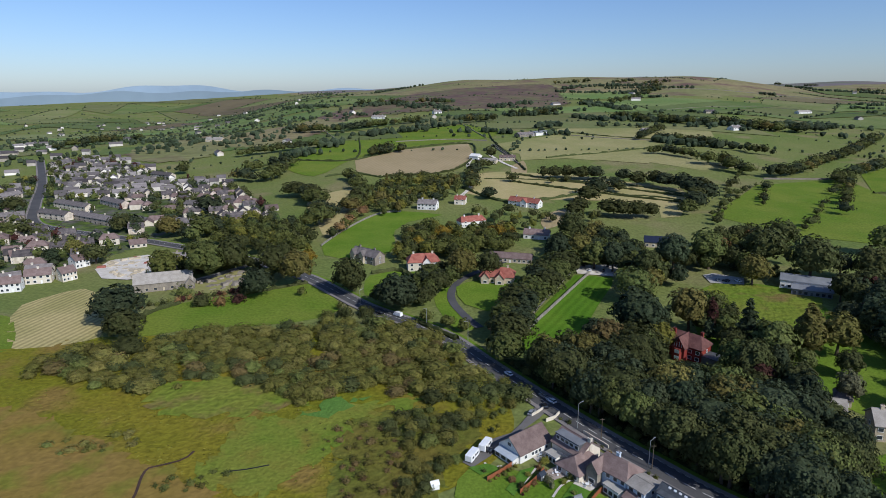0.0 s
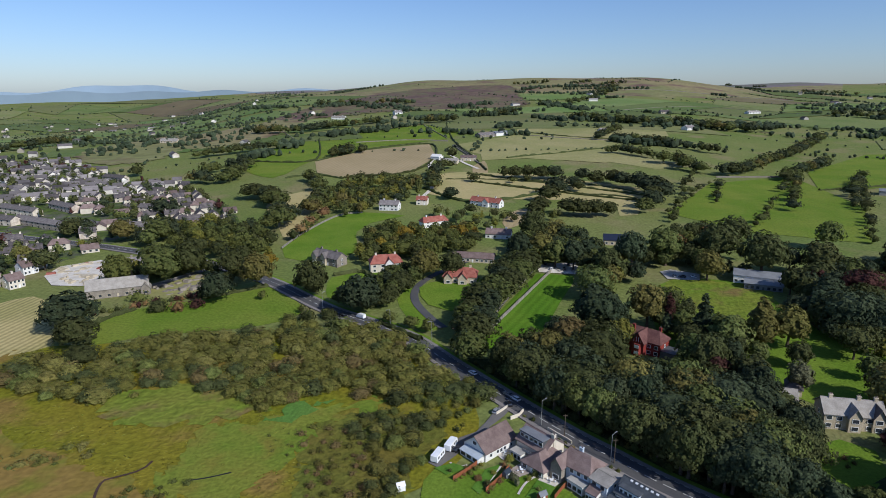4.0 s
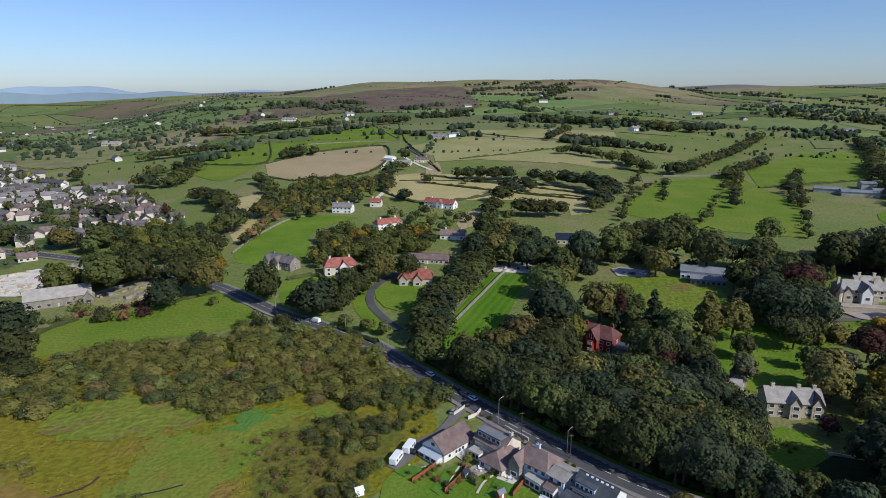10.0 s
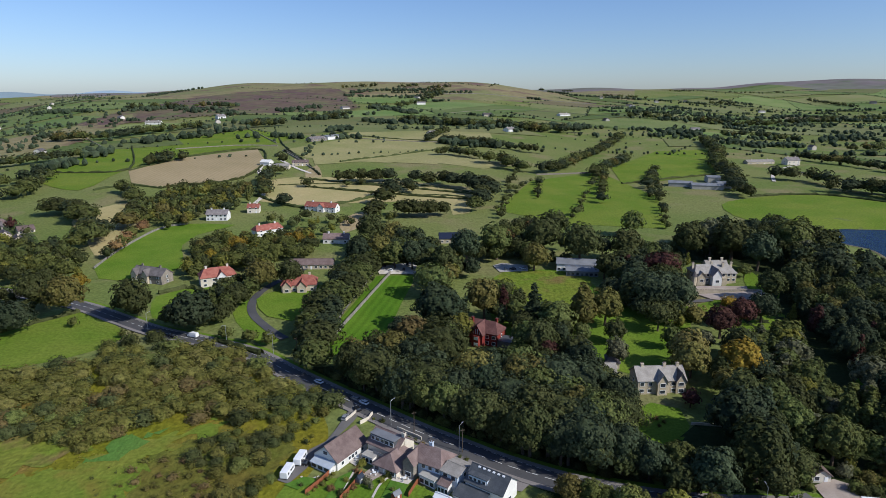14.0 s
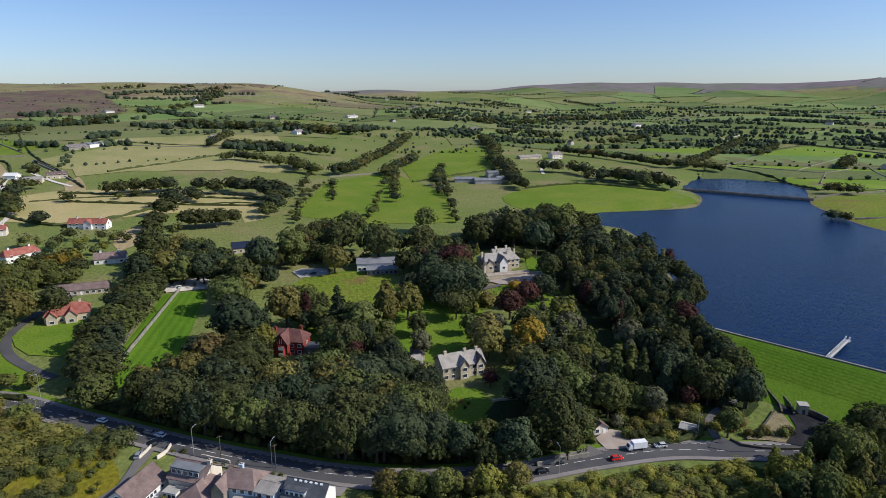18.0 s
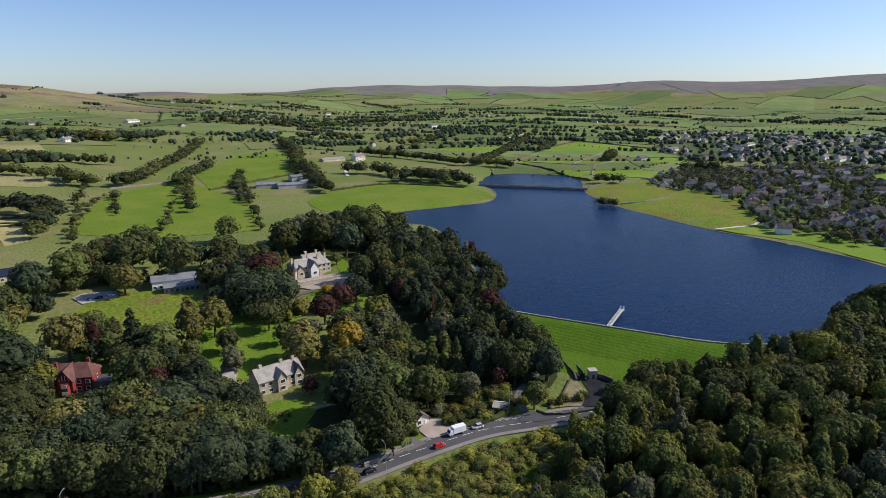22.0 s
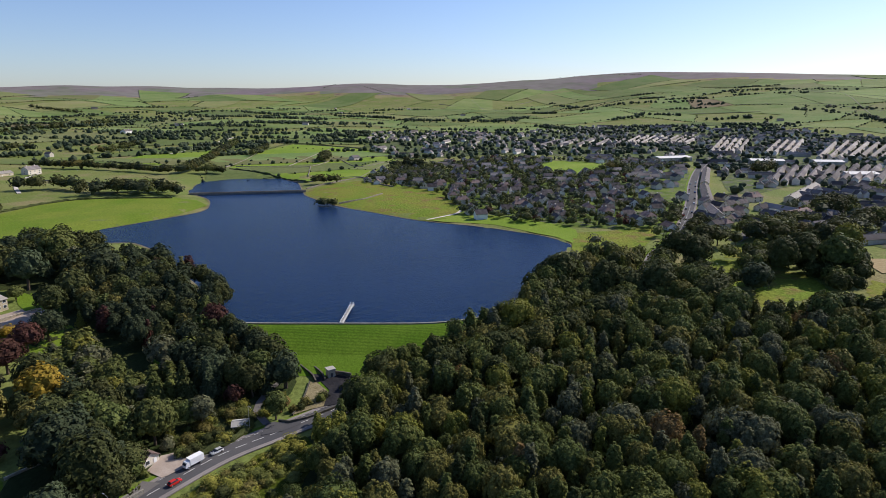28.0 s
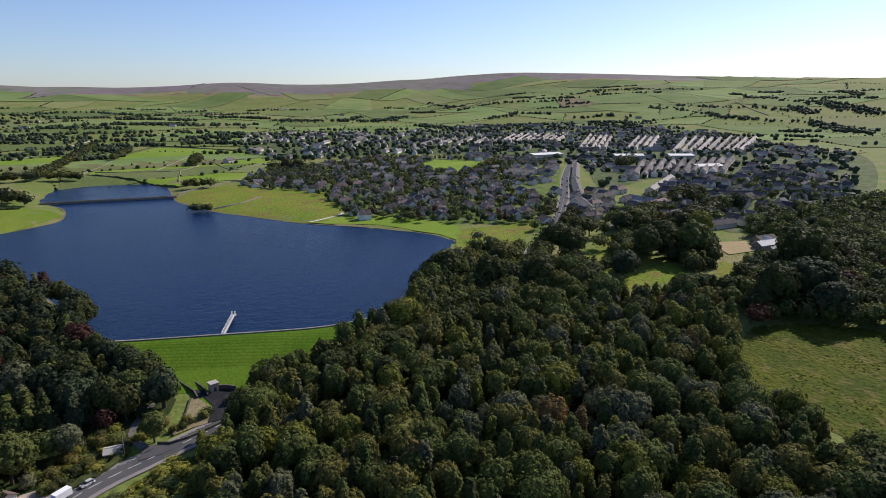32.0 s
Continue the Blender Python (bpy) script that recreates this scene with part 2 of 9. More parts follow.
SLATE = mat("slate_roof", (0.128, 0.112, 0.108), (0.190, 0.168, 0.160), 0.4, 3.0, rough=0.85, bump=0.6, speck=0.3, vary=0.4, spec=0.12)
SLATE_BROWN = mat("brown_tile_roof", (0.150, 0.106, 0.096), (0.205, 0.150, 0.135), 0.4, 3.0, rough=0.85, bump=0.6, speck=0.3, vary=0.25, spec=0.15)
SLATE_PALE = mat("stone_slate_roof", (0.27, 0.245, 0.215), (0.35, 0.32, 0.285), 0.4, 2.5, rough=0.75, bump=0.6, speck=0.25, vary=0.12)
TOWN_SLATE = mat("town_slate", (0.070, 0.062, 0.064), (0.125, 0.108, 0.104), 0.4, 3.0, rough=0.85, bump=0.5, speck=0.35, vary=0.3)
TILE_RED = mat("red_tile_roof", (0.25, 0.080, 0.060), (0.33, 0.125, 0.092), 0.4, 2.5, rough=0.8, bump=0.6, speck=0.3, vary=0.1, spec=0.15)
TILE_PLUM = mat("plum_tile_roof", (0.115, 0.055, 0.050), (0.160, 0.080, 0.070), 0.4, 2.5, rough=0.75, bump=0.6, speck=0.3)
BRICK_RED = mat("red_brick", (0.19, 0.035, 0.030), (0.25, 0.055, 0.042), 0.4, 3.0, bump=0.4, speck=0.25)
METAL_GREY = mat("grey_sheet_metal", (0.165, 0.172, 0.185), (0.215, 0.222, 0.236), 0.2, 1.2, rough=0.7, bump=0.05, speck=0.15, spec=0.15)
METAL_DARK = mat("dark_metal", (0.06, 0.065, 0.07), (0.09, 0.095, 0.10), 0.5, 3.0, rough=0.5, bump=0.05, spec=0.5)
GALVANISED = mat("galvanised_steel", (0.42, 0.43, 0.43), (0.50, 0.51, 0.51), 1.0, 4.0, rough=0.45, bump=0.02, speck=0.1, metal=0.6, spec=0.5)
WOOD_RED = mat("stained_fence_wood", (0.22, 0.075, 0.035), (0.28, 0.105, 0.050), 0.6, 3.0, bump=0.3, speck=0.3)
BARK = mat("bark", (0.085, 0.065, 0.048), (0.125, 0.100, 0.075), 0.6, 3.0, bump=0.8, speck=0.4)
WHITE_PAINT = mat("white_paint", (0.76, 0.76, 0.75), (0.82, 0.82, 0.81), 0.5, 2.0, rough=0.4, bump=0.02, speck=0.06, spec=0.5)


def gloss(name, colour, rough=0.12, metal=0.0):
    m = mat(name, colour, tuple(c * 1.12 for c in colour), 0.6, 4.0, rough=rough, bump=0.0, speck=0.05, spec=0.5, metal=metal)
    return m


GLASS = gloss("window_glass", (0.035, 0.042, 0.052), 0.08)
GLASS_PALE = gloss("conservatory_glass", (0.40, 0.44, 0.48), 0.15)
SOLAR = gloss("solar_glass", (0.02, 0.025, 0.045), 0.15)
CAR_PAINTS = [gloss("car_white", (0.78, 0.78, 0.78)), gloss("car_black", (0.015, 0.015, 0.018)), gloss("car_silver", (0.42, 0.43, 0.45), 0.25, 0.5),
              gloss("car_red", (0.50, 0.025, 0.02)), gloss("car_blue", (0.03, 0.06, 0.22))]
RUBBER = mat("rubber", (0.02, 0.02, 0.02), (0.03, 0.03, 0.03), 1.0, 4.0, bump=0.1)


def leaves(name, a, b, island=0.24, vary=0.26, hue=0.012):
    a, b = tuple(c * 1.06 for c in a), tuple(c * 1.06 for c in b)
    m = mat(name, a, b, 0.25, 2.6, rough=0.6, bump=0.9, speck=0.72, vary=vary, hue=hue, island=island, spec=0.04)
    bsdf = m.node_tree.nodes["Principled BSDF"]
    tr = m.node_tree.nodes.new("ShaderNodeBsdfTranslucent")
    mx = m.node_tree.nodes.new("ShaderNodeMixShader")
    mx.inputs[0].default_value = 0.22
    link = m.node_tree.links.new
    link(bsdf.inputs["Base Color"].links[0].from_socket, tr.inputs["Color"])
    link(bsdf.outputs[0], mx.inputs[1])
    link(tr.outputs[0], mx.inputs[2])
    link(mx.outputs[0], m.node_tree.nodes["Material Output"].inputs["Surface"])
    return m


LEAF = {
    "green": leaves("leaf_green", (0.104, 0.116, 0.032), (0.130, 0.139, 0.039)),
    "dark": leaves("leaf_dark", (0.058, 0.066, 0.023), (0.076, 0.083, 0.031)),
    "deep": leaves("leaf_deep", (0.042, 0.057, 0.030), (0.059, 0.073, 0.037)),
    "mid": leaves("leaf_mid", (0.087, 0.105, 0.032), (0.112, 0.127, 0.039)),
    "light": leaves("leaf_light", (0.161, 0.160, 0.032), (0.190, 0.180, 0.039)),
    "olive": leaves("leaf_olive", (0.136, 0.121, 0.036), (0.161, 0.141, 0.043)),
    "grey": leaves("leaf_willow", (0.118, 0.121, 0.064), (0.141, 0.142, 0.078)),
    "gold": leaves("leaf_gold", (0.245, 0.165, 0.024), (0.210, 0.148, 0.026)),
    "rust": leaves("leaf_rust", (0.189, 0.113, 0.049), (0.215, 0.131, 0.056)),
    "scrub": leaves("leaf_scrub", (0.106, 0.100, 0.026), (0.130, 0.116, 0.032), island=0.14),
    "thorn": leaves("leaf_thorn", (0.122, 0.088, 0.036), (0.140, 0.104, 0.042), island=0.14),
    "copper": leaves("leaf_copper", (0.060, 0.028, 0.023), (0.082, 0.037, 0.029)),
}


# ---------------------------------------------------------------- building helpers
def mesh_of(name, verts, faces, material, smooth=False):
    me = bpy.data.meshes.new(name)
    me.from_pydata([tuple(map(float, v)) for v in verts], [], faces)
    for k in (material if isinstance(material, (list, tuple)) else [material]):
        me.materials.append(k)
    if smooth:
        me.polygons.foreach_set("use_smooth", [True] * len(me.polygons))
    me.update()
    return me


def thing(name, m, label, category, group="", kind=""):
    ob = new(name)
    ob.empty_display_size = 0.5
    ob.matrix_basis = m
    return tagged(ob, label, category, group, kind)


def piece(name, me, parent, m=None, label=""):
    ob = new(name, me)
    ob.parent = parent
    if m is not None:
        ob.matrix_basis = m
    if label:
        tagged(ob, label)
    return ob


class Shape:
    """Collects boxes, prisms and the like into one mesh."""

    def __init__(self):
        self.v, self.f = [], []

    def add(self, verts, faces):
        n = len(self.v)
        self.v += [tuple(q) for q in verts]
        self.f += [tuple(i + n for i in f) for f in faces]
        return self

    def box(self, x0, y0, z0, x1, y1, z1, taper=0.0):
        t = taper
        return self.add([(x0, y0, z0), (x1, y0, z0), (x1, y1, z0), (x0, y1, z0), (x0 + t, y0 + t, z1), (x1 - t, y0 + t, z1), (x1 - t, y1 - t, z1), (x0 + t, y1 - t, z1)],
                        [(3, 2, 1, 0), (4, 5, 6, 7), (0, 1, 5, 4), (1, 2, 6, 5), (2, 3, 7, 6), (3, 0, 4, 7)])

    def prism(self, poly, z0, z1):
        n = len(poly)
        return self.add([(x, y, z0) for x, y in poly] + [(x, y, z1) for x, y in poly],
                        [tuple(range(n - 1, -1, -1)), tuple(range(n, 2 * n))] + [(i, (i + 1) % n, n + (i + 1) % n, n + i) for i in range(n)])

    def column(self, levels):
        """A square column through levels of half width x, half width y, height."""
        v = [(sx * a, sy * c, z) for a, c, z in levels for sx, sy in ((-1, -1), (1, -1), (1, 1), (-1, 1))]
        f = [(3, 2, 1, 0), tuple(len(v) - 4 + i for i in range(4))]
        for k in range(len(levels) - 1):
            f += [(4 * k + i, 4 * k + (i + 1) % 4, 4 * k + 4 + (i + 1) % 4, 4 * k + 4 + i) for i in range(4)]
        return self.add(v, f)

    def ring(self, w, h, t, y0, y1):
        """An upright rectangular frame round an opening w by h, t wide."""
        o, i = [(-w / 2 - t, -h / 2 - t), (w / 2 + t, -h / 2 - t), (w / 2 + t, h / 2 + t), (-w / 2 - t, h / 2 + t)], [(-w / 2, -h / 2), (w / 2, -h / 2), (w / 2, h / 2), (-w / 2, h / 2)]
        v = [(x, y0, z) for x, z in o + i] + [(x, y1, z) for x, z in o + i]
        f = []
        for k in range(4):
            n = (k + 1) % 4
            f += [(k, n, 4 + n, 4 + k), (8 + k, 12 + k, 12 + n, 8 + n), (k, 8 + k, 8 + n, n), (4 + k, 4 + n, 12 + n, 12 + k)]
        return self.add(v, f)

    def tube(self, p, q, r0, r1, n=6):
        p, q = Vector(p), Vector(q)
        rot = (q - p).to_track_quat("Z", "Y")
        ring = [rot @ Vector((math.cos(6.2832 * i / n), math.sin(6.2832 * i / n), 0)) for i in range(n)]
        return self.add([p + r0 * c for c in ring] + [q + r1 * c for c in ring],
                        [(i, (i + 1) % n, n + (i + 1) % n, n + i) for i in range(n)] + [tuple(range(n, 2 * n)), tuple(range(n - 1, -1, -1))])

    def mesh(self, name, material, smooth=False):
        return mesh_of(name, self.v, self.f, material, smooth)


def spline(pts, step=6.0, closed=False):
    """Points along a smooth curve through pts."""
    pts = [Vector((*p, 0)) for p in pts]
    n = len(pts)
    out = []
    for i in range(n if closed else n - 1):
        if closed:
            a, b, c, d = (pts[(i + k) % n] for k in (-1, 0, 1, 2))
        else:
            a, b, c, d = pts[max(i - 1, 0)], pts[i], pts[i + 1], pts[min(i + 2, n - 1)]
        k = max(1, int((c - b).length / step))
        for j in range(k):
            t = j / k
            out.append(b + 0.5 * t * (c - a + t * (2 * a - 5 * b + 4 * c - d + t * (3 * (b - c) + d - a))))
    if not closed:
        out.append(pts[-1])
    return [(p.x, p.y) for p in out]


def inside(poly, x, y):
    hit = False
    n = len(poly)
    for i in range(n):
        ax, ay = poly[i]
        bx, by = poly[(i + 1) % n]
        if (ay > y) != (by > y) and x < (bx - ax) * (y - ay) / (by - ay) + ax:
            hit = not hit
    return hit


def drape(name, pts, material, label, category, above=1.0, curved=True, kind="structure", grain=None, ragged=0.0):
    """A patch of ground that lies on the land."""
    mid = math.hypot(sum(p[0] for p in pts) / len(pts), sum(p[1] for p in pts) / len(pts))
    grain = grain or max(6.0, mid * 0.03)
    edge = spline(pts, grain, True) if curved else spline_straight(pts, grain)
    if ragged:
        edge = spline_straight(edge, 1.6)
        edge = [(x + ragged * noise.noise((x * 0.16, y * 0.16, 3.0)) + 0.8 * ragged * noise.noise((x * 0.6, y * 0.6, 5.0)), y + ragged * noise.noise((x * 0.16, y * 0.16, 9.0)) + 0.8 * ragged * noise.noise((x * 0.6, y * 0.6, 1.0))) for x, y in edge]
    n = len(edge)
    xs, ys = [p[0] for p in edge], [p[1] for p in edge]
    inner = []
    gx = min(xs)
    while gx < max(xs):
        gy = min(ys)
        while gy < max(ys):
            if inside(edge, gx, gy):
                inner.append((gx, gy))
            gy += grain
        gx += grain
    out = geometry.delaunay_2d_cdt([Vector(p) for p in edge + inner], [], [list(range(n))], 1, 0.01)
    pv = np.array([(v.x, v.y) for v in out[0]])
    z = terrain(pv[:, 0], pv[:, 1]) + above * (0.05 + 0.0004 * np.hypot(pv[:, 0], pv[:, 1]))
    ob = new(name, mesh_of(name, np.column_stack([pv, z]), [tuple(f) for f in out[2]], material, True))
    if ob.data.polygons and ob.data.polygons[0].normal.z < 0:
        ob.data.flip_normals()
    return tagged(ob, label, category, kind=kind)


def spline_straight(pts, step):
    out = []
    for i in range(len(pts)):
        a, b = pts[i], pts[(i + 1) % len(pts)]
        k = max(1, int(math.dist(a, b) / step))
        out += [(a[0] + (b[0] - a[0]) * j / k, a[1] + (b[1] - a[1]) * j / k) for j in range(k)]
    return out


def offset_line(line, off):
    out = []
    for i, p in enumerate(line):
        a, b = line[max(i - 1, 0)], line[min(i + 1, len(line) - 1)]
        dx, dy = b[0] - a[0], b[1] - a[1]
        k = math.hypot(dx, dy) or 1
        out.append((p[0] - dy / k * off, p[1] + dx / k * off))
    return out


def ribbon(name, line, left, right, material, above, label, category, thick=0.0, parent=None):
    """A strip along a line from offset left to offset right (metres to the left of its way)."""
    a, b = offset_line(line, left), offset_line(line, right)
    v, f = [], []
    mid = terrain([p[0] for p in line], [p[1] for p in line])
    for i, (p, q) in enumerate(zip(a, b)):
        z = float(mid[i]) + above + 0.0006 * math.hypot(*p)
        v += [(p[0], p[1], z - thick), (p[0], p[1], z), (q[0], q[1], z), (q[0], q[1], z - thick)]
        if i:
            n = 4 * i
            f.append((n - 3, n + 1, n + 2, n - 2)[::-1])
            if thick:
                f += [(n - 4, n, n + 1, n - 3)[::-1], (n - 2, n + 2, n + 3, n - 1)[::-1]]
    me = mesh_of(name, v, f, material)
    if me.polygons[0].normal.z < 0:
        me.flip_normals()
    if parent:
        return piece(name, me, parent)
    return tagged(new(name, me), label, category, kind="structure")


# ---------------------------------------------------------------- the land
def build_ground():
    az = np.concatenate([np.arange(-136, 47, 0.6), np.arange(47, 224, 4.0)])
    rad = [6.0]
    while rad[-1] < 5400:
        rad.append(rad[-1] * 1.028 + 0.8)
    A, R = np.meshgrid(np.radians(az), rad)
    x, y = -np.sin(A) * R, np.cos(A) * R
    z = terrain(x.ravel(), y.ravel())
    n, m = len(az), len(rad)
    v = np.column_stack([x.ravel(), y.ravel(), z])
    f = []
    for i in range(m - 1):
        for j in range(n):
            k = (j + 1) % n
            f.append((i * n + j, i * n + k, (i + 1) * n + k, (i + 1) * n + j))
    f.append(tuple(range(n - 1, -1, -1)))
    me = mesh_of("ground", v, f, [PASTURE, MOOR, HAZED_MOOR, SHADED_FLOOR], True)
    if me.polygons[0].normal.z < 0:
        me.flip_normals()
    cx = np.zeros(len(me.polygons) * 3)
    me.polygons.foreach_get("center", cx)
    cx = cx.reshape(-1, 3)
    d = np.hypot(cx[:, 0], cx[:, 1])
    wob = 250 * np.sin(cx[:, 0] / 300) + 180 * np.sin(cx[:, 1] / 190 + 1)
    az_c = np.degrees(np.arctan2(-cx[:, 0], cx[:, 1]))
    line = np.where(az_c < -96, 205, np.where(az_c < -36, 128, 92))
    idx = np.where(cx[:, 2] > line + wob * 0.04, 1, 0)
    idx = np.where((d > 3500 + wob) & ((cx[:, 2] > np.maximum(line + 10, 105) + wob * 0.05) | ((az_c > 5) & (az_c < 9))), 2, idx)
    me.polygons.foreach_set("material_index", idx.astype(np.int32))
    return tagged(new("ground", me), "rolling green pasture and moorland reaching the horizon", "ground", kind="structure")


build_ground()


# water of the reservoir
def water_material():
    m = mat("reservoir_water", (0.0006, 0.0128, 0.050), (0.0010, 0.0155, 0.060), 0.01, 0.35, rough=0.2, bump=0.0, speck=0.3, spec=0.08)
    nt = m.node_tree
    at = nt.nodes.new("ShaderNodeTexCoord")
    n1, n2 = nt.nodes.new("ShaderNodeTexNoise"), nt.nodes.new("ShaderNodeTexNoise")
    n1.inputs["Scale"].default_value, n2.inputs["Scale"].default_value = 0.9, 0.2
    add = nt.nodes.new("ShaderNodeMath")
    bump = nt.nodes.new("ShaderNodeBump")
    bump.inputs["Strength"].default_value, bump.inputs["Distance"].default_value = 0.8, 0.6
    link = nt.links.new
    for k, n in enumerate((n1, n2)):
        link(at.outputs["Object"], n.inputs["Vector"])
        link(n.outputs["Fac"], add.inputs[k])
    link(add.outputs[0], bump.inputs["Height"])
    link(bump.outputs[0], nt.nodes["Principled BSDF"].inputs["Normal"])
    return m


edge = spline(SHORE, 5.0, True)
lake = new("water", mesh_of("water", [(x, y, WATER_Z) for x, y in edge], [tuple(range(len(edge)))], water_material()))
if lake.data.polygons[0].normal.z < 0:
    lake.data.flip_normals()
tagged(lake, "deep blue rippled water of a reservoir", "water", kind="structure")


def shore_edge():
    """A narrow rim of bare stones and earth round the water."""
    a, b = offset_line(edge, 1.1), offset_line(edge, -1.1)
    n = len(edge)
    v = [(*p, WATER_Z + 0.08) for p in a] + [(*p, WATER_Z + 0.12) for p in b]
    rim = new("shore", mesh_of("shore", v, [(i, (i + 1) % n, n + (i + 1) % n, n + i) for i in range(n)], mat("shore_stones", (0.13, 0.115, 0.065), (0.19, 0.165, 0.105), 0.1, 1.2, bump=0.8, speck=0.5)))
    if rim.data.polygons[0].normal.z < 0:
        rim.data.flip_normals()
    tagged(rim, "narrow rim of stones and bare earth", "shore", kind="structure")


shore_edge()
# ---------------------------------------------------------------- fields, lawns and bare ground
drape("marsh", [(-199.6, 211.4), (-200.6, 258.8), (-141.1, 268.1), (-70.3, 270.1), (-22.4, 269.1), (14.5, 222.6), (24.5, 192.3), (12.7, 164.4), (-13.5, 146.4), (-67, 125.9), (-129, 126.1)], MARSH, "wet tussocky marsh of green and russet grass", "marsh")
drape("lush_grass", [(-69.6, 174), (-44.7, 193.9), (-34.3, 190.8), (-35.3, 173.9), (-48.8, 163.3), (-62.7, 153.9), (-73.2, 151.7)], MARSH_GREEN, "lush bright green marsh grass", "grass", 2, ragged=5.0)
drape("bracken_patch", [(-36.5, 193.3), (-25.8, 196), (-12, 198), (4, 196), (14, 188), (8, 176), (-1, 165), (-3, 146), (-31.4, 146), (-34.4, 174.5)], ROUGH_BROWN, "brown bracken and coarse grass beside the gardens", "bracken", 2, ragged=5.0)
drape("lush_grass", [(-73.1, 173.9), (-68.2, 193.0), (-45.1, 196.3), (-18.0, 208.6), (-10.9, 214.8), (-9.4, 204.5), (-28.9, 194.6), (-34.0, 177.1), (-44.6, 159.8), (-56.9, 150.9), (-67.1, 157.0)], MARSH_GREEN, "broad lush green sweep of the marsh", "grass", 2.5, ragged=6.0)
drape("rough_grass", [(-116.3, 215.7), (-82.7, 226.0), (-48.9, 215.2), (-50.6, 203.0), (-90.6, 195.0)], ROUGH, "pale coarse grass at the edge of the scrub", "grass", 2.5, ragged=6.0)
drape("sedge_patch", [(-48.6, 193.7), (-43.8, 205.4), (-37, 211.3), (-29.3, 205.6), (-37.1, 196.2)], SEDGE, "blue-green sedge bed in the marsh", "sedge", 3, ragged=5.0)
drape("mud_flat", [(-178.3, 203), (-145.7, 197.1), (-117.4, 182.2), (-94.4, 169.4), (-76.4, 159.5), (-64, 139.9), (-125.3, 133.9)], MUD, "bare brown mud of the drained marsh", "mud", 3, ragged=5.0)
drape("green_field", [(-143, 266.5), (-152.5, 292.1), (-141.4, 312.8), (-108.8, 326.3), (-79.3, 342.6), (-52.6, 301.5), (-70.1, 284.6), (-102.3, 278.5), (-122.9, 276.3)], MEADOW, "bright green grass field beside the road", "field")
drape("stubble_field", [(-219.1, 292.9), (-225, 311.3), (-206.7, 337.9), (-179.6, 306.6), (-159.3, 265.2), (-173.7, 256.6), (-191.6, 253)], STUBBLE, "straw-coloured cut hay field in pale rows", "field")
drape("green_strip", [(-242.6, 294.5), (-219.1, 292.9), (-191.6, 253), (-202.8, 241.3)], MEADOW, "narrow bright green paddock", "field")
drape("churchyard", [(-150.3, 356.3), (-126.2, 372.4), (-112.1, 373.2), (-111.8, 342), (-127.7, 326.6), (-140.9, 332)], PALE, "dry grass churchyard beside the chapel", "churchyard")
drape("lawn_field", [(-86, 421.9), (-55.2, 512.7), (-22.4, 516.4), (0.1, 503.1), (-27.9, 485), (-37, 461.5), (-35.4, 405.3), (-65.9, 389.8)], LAWN_PLAIN, "smooth green sloping paddock behind a stone wall", "field")
drape("hay_slope", [(-125.7, 573), (-85, 619), (-68.3, 543.2), (-85.1, 448.5), (-104.1, 497)], STRAW, "dry yellow sloping field", "field")
drape("hay_field", [(-111, 782), (-53, 861), (37, 894), (41, 777), (7, 690), (-66, 677), (-97, 695)], TAN, "pale tan freshly cut hay field", "field", curved=False)
drape("straw_field", [(19.6, 583.9), (36.2, 673.2), (65.2, 684.3), (144.2, 668.8), (194.0, 627.2), (232.7, 593.1), (224.5, 550.2), (192.1, 488.1), (176.3, 486.4), (188, 530), (150.6, 550), (89.8, 556.5), (48.5, 559.6)], STRAW, "broad dry yellow fields between thin dark hedges", "field", 0.9, curved=False)
for pts in [[(206.7, 1052.8), (304.9, 1137.1), (457.1, 1082.6), (430.1, 990.2), (320.4, 935.8), (186.1, 945.1)], [(90.8, 852.8), (181.0, 918.4), (277.4, 829.2), (190.5, 751.8), (125.7, 777.7)], [(222.0, 819.7), (284.2, 850.3), (310.1, 741.4), (363.7, 711.7), (287.5, 685.0), (247.9, 737.9)]]:
    drape("straw_field", pts, PALE, "pale straw-coloured hillside field", "field", 0.8, curved=False)
drape("bare_patch", [(80, 717), (98, 751), (93, 678), (76, 680)], TAN, "bare pale earth beside the farmyard", "earth")
drape("allotment", [(82.6, 498.4), (108.9, 520.6), (98.6, 482.8), (77.6, 456.7)], TAN, "dug brown vegetable plot", "allotment")
drape("pale_field", [(76, 888), (208, 1033), (311, 966), (417, 961), (278, 861), (130, 775), (91, 805)], PALE, "pale green grazed hillside field", "field", curved=False)
drape("pale_field", [(211, 1049), (225, 1146), (481, 1137), (429, 984), (316, 982)], PALE, "pale yellow hillside field", "field", curved=False)
drape("pasture_field", [(-208, 815), (-134, 1004), (81, 1166), (75, 965), (-54, 877), (-114, 789), (-145, 687)], MEADOW, "green sloping pasture on the hillside", "field")
drape("pasture_field", [(218.1, 488.9), (312, 608), (425, 648), (388, 489), (309.5, 376.7), (250.8, 417.9)], MEADOW, "green pasture with scattered trees", "field", curved=False)
drape("pasture_field", [(458, 672), (625, 801), (733, 813), (556, 598), (451, 569), (404, 571)], MEADOW, "green grazed field above the barns", "field", curved=False)
drape("pasture_field", [(477, 455), (550, 445), (587, 365), (582, 334), (558, 310), (490.2, 315.1), (421.8, 340), (387.1, 376.1), (417, 437)], MEADOW, "smooth green field running down to the reservoir", "field")
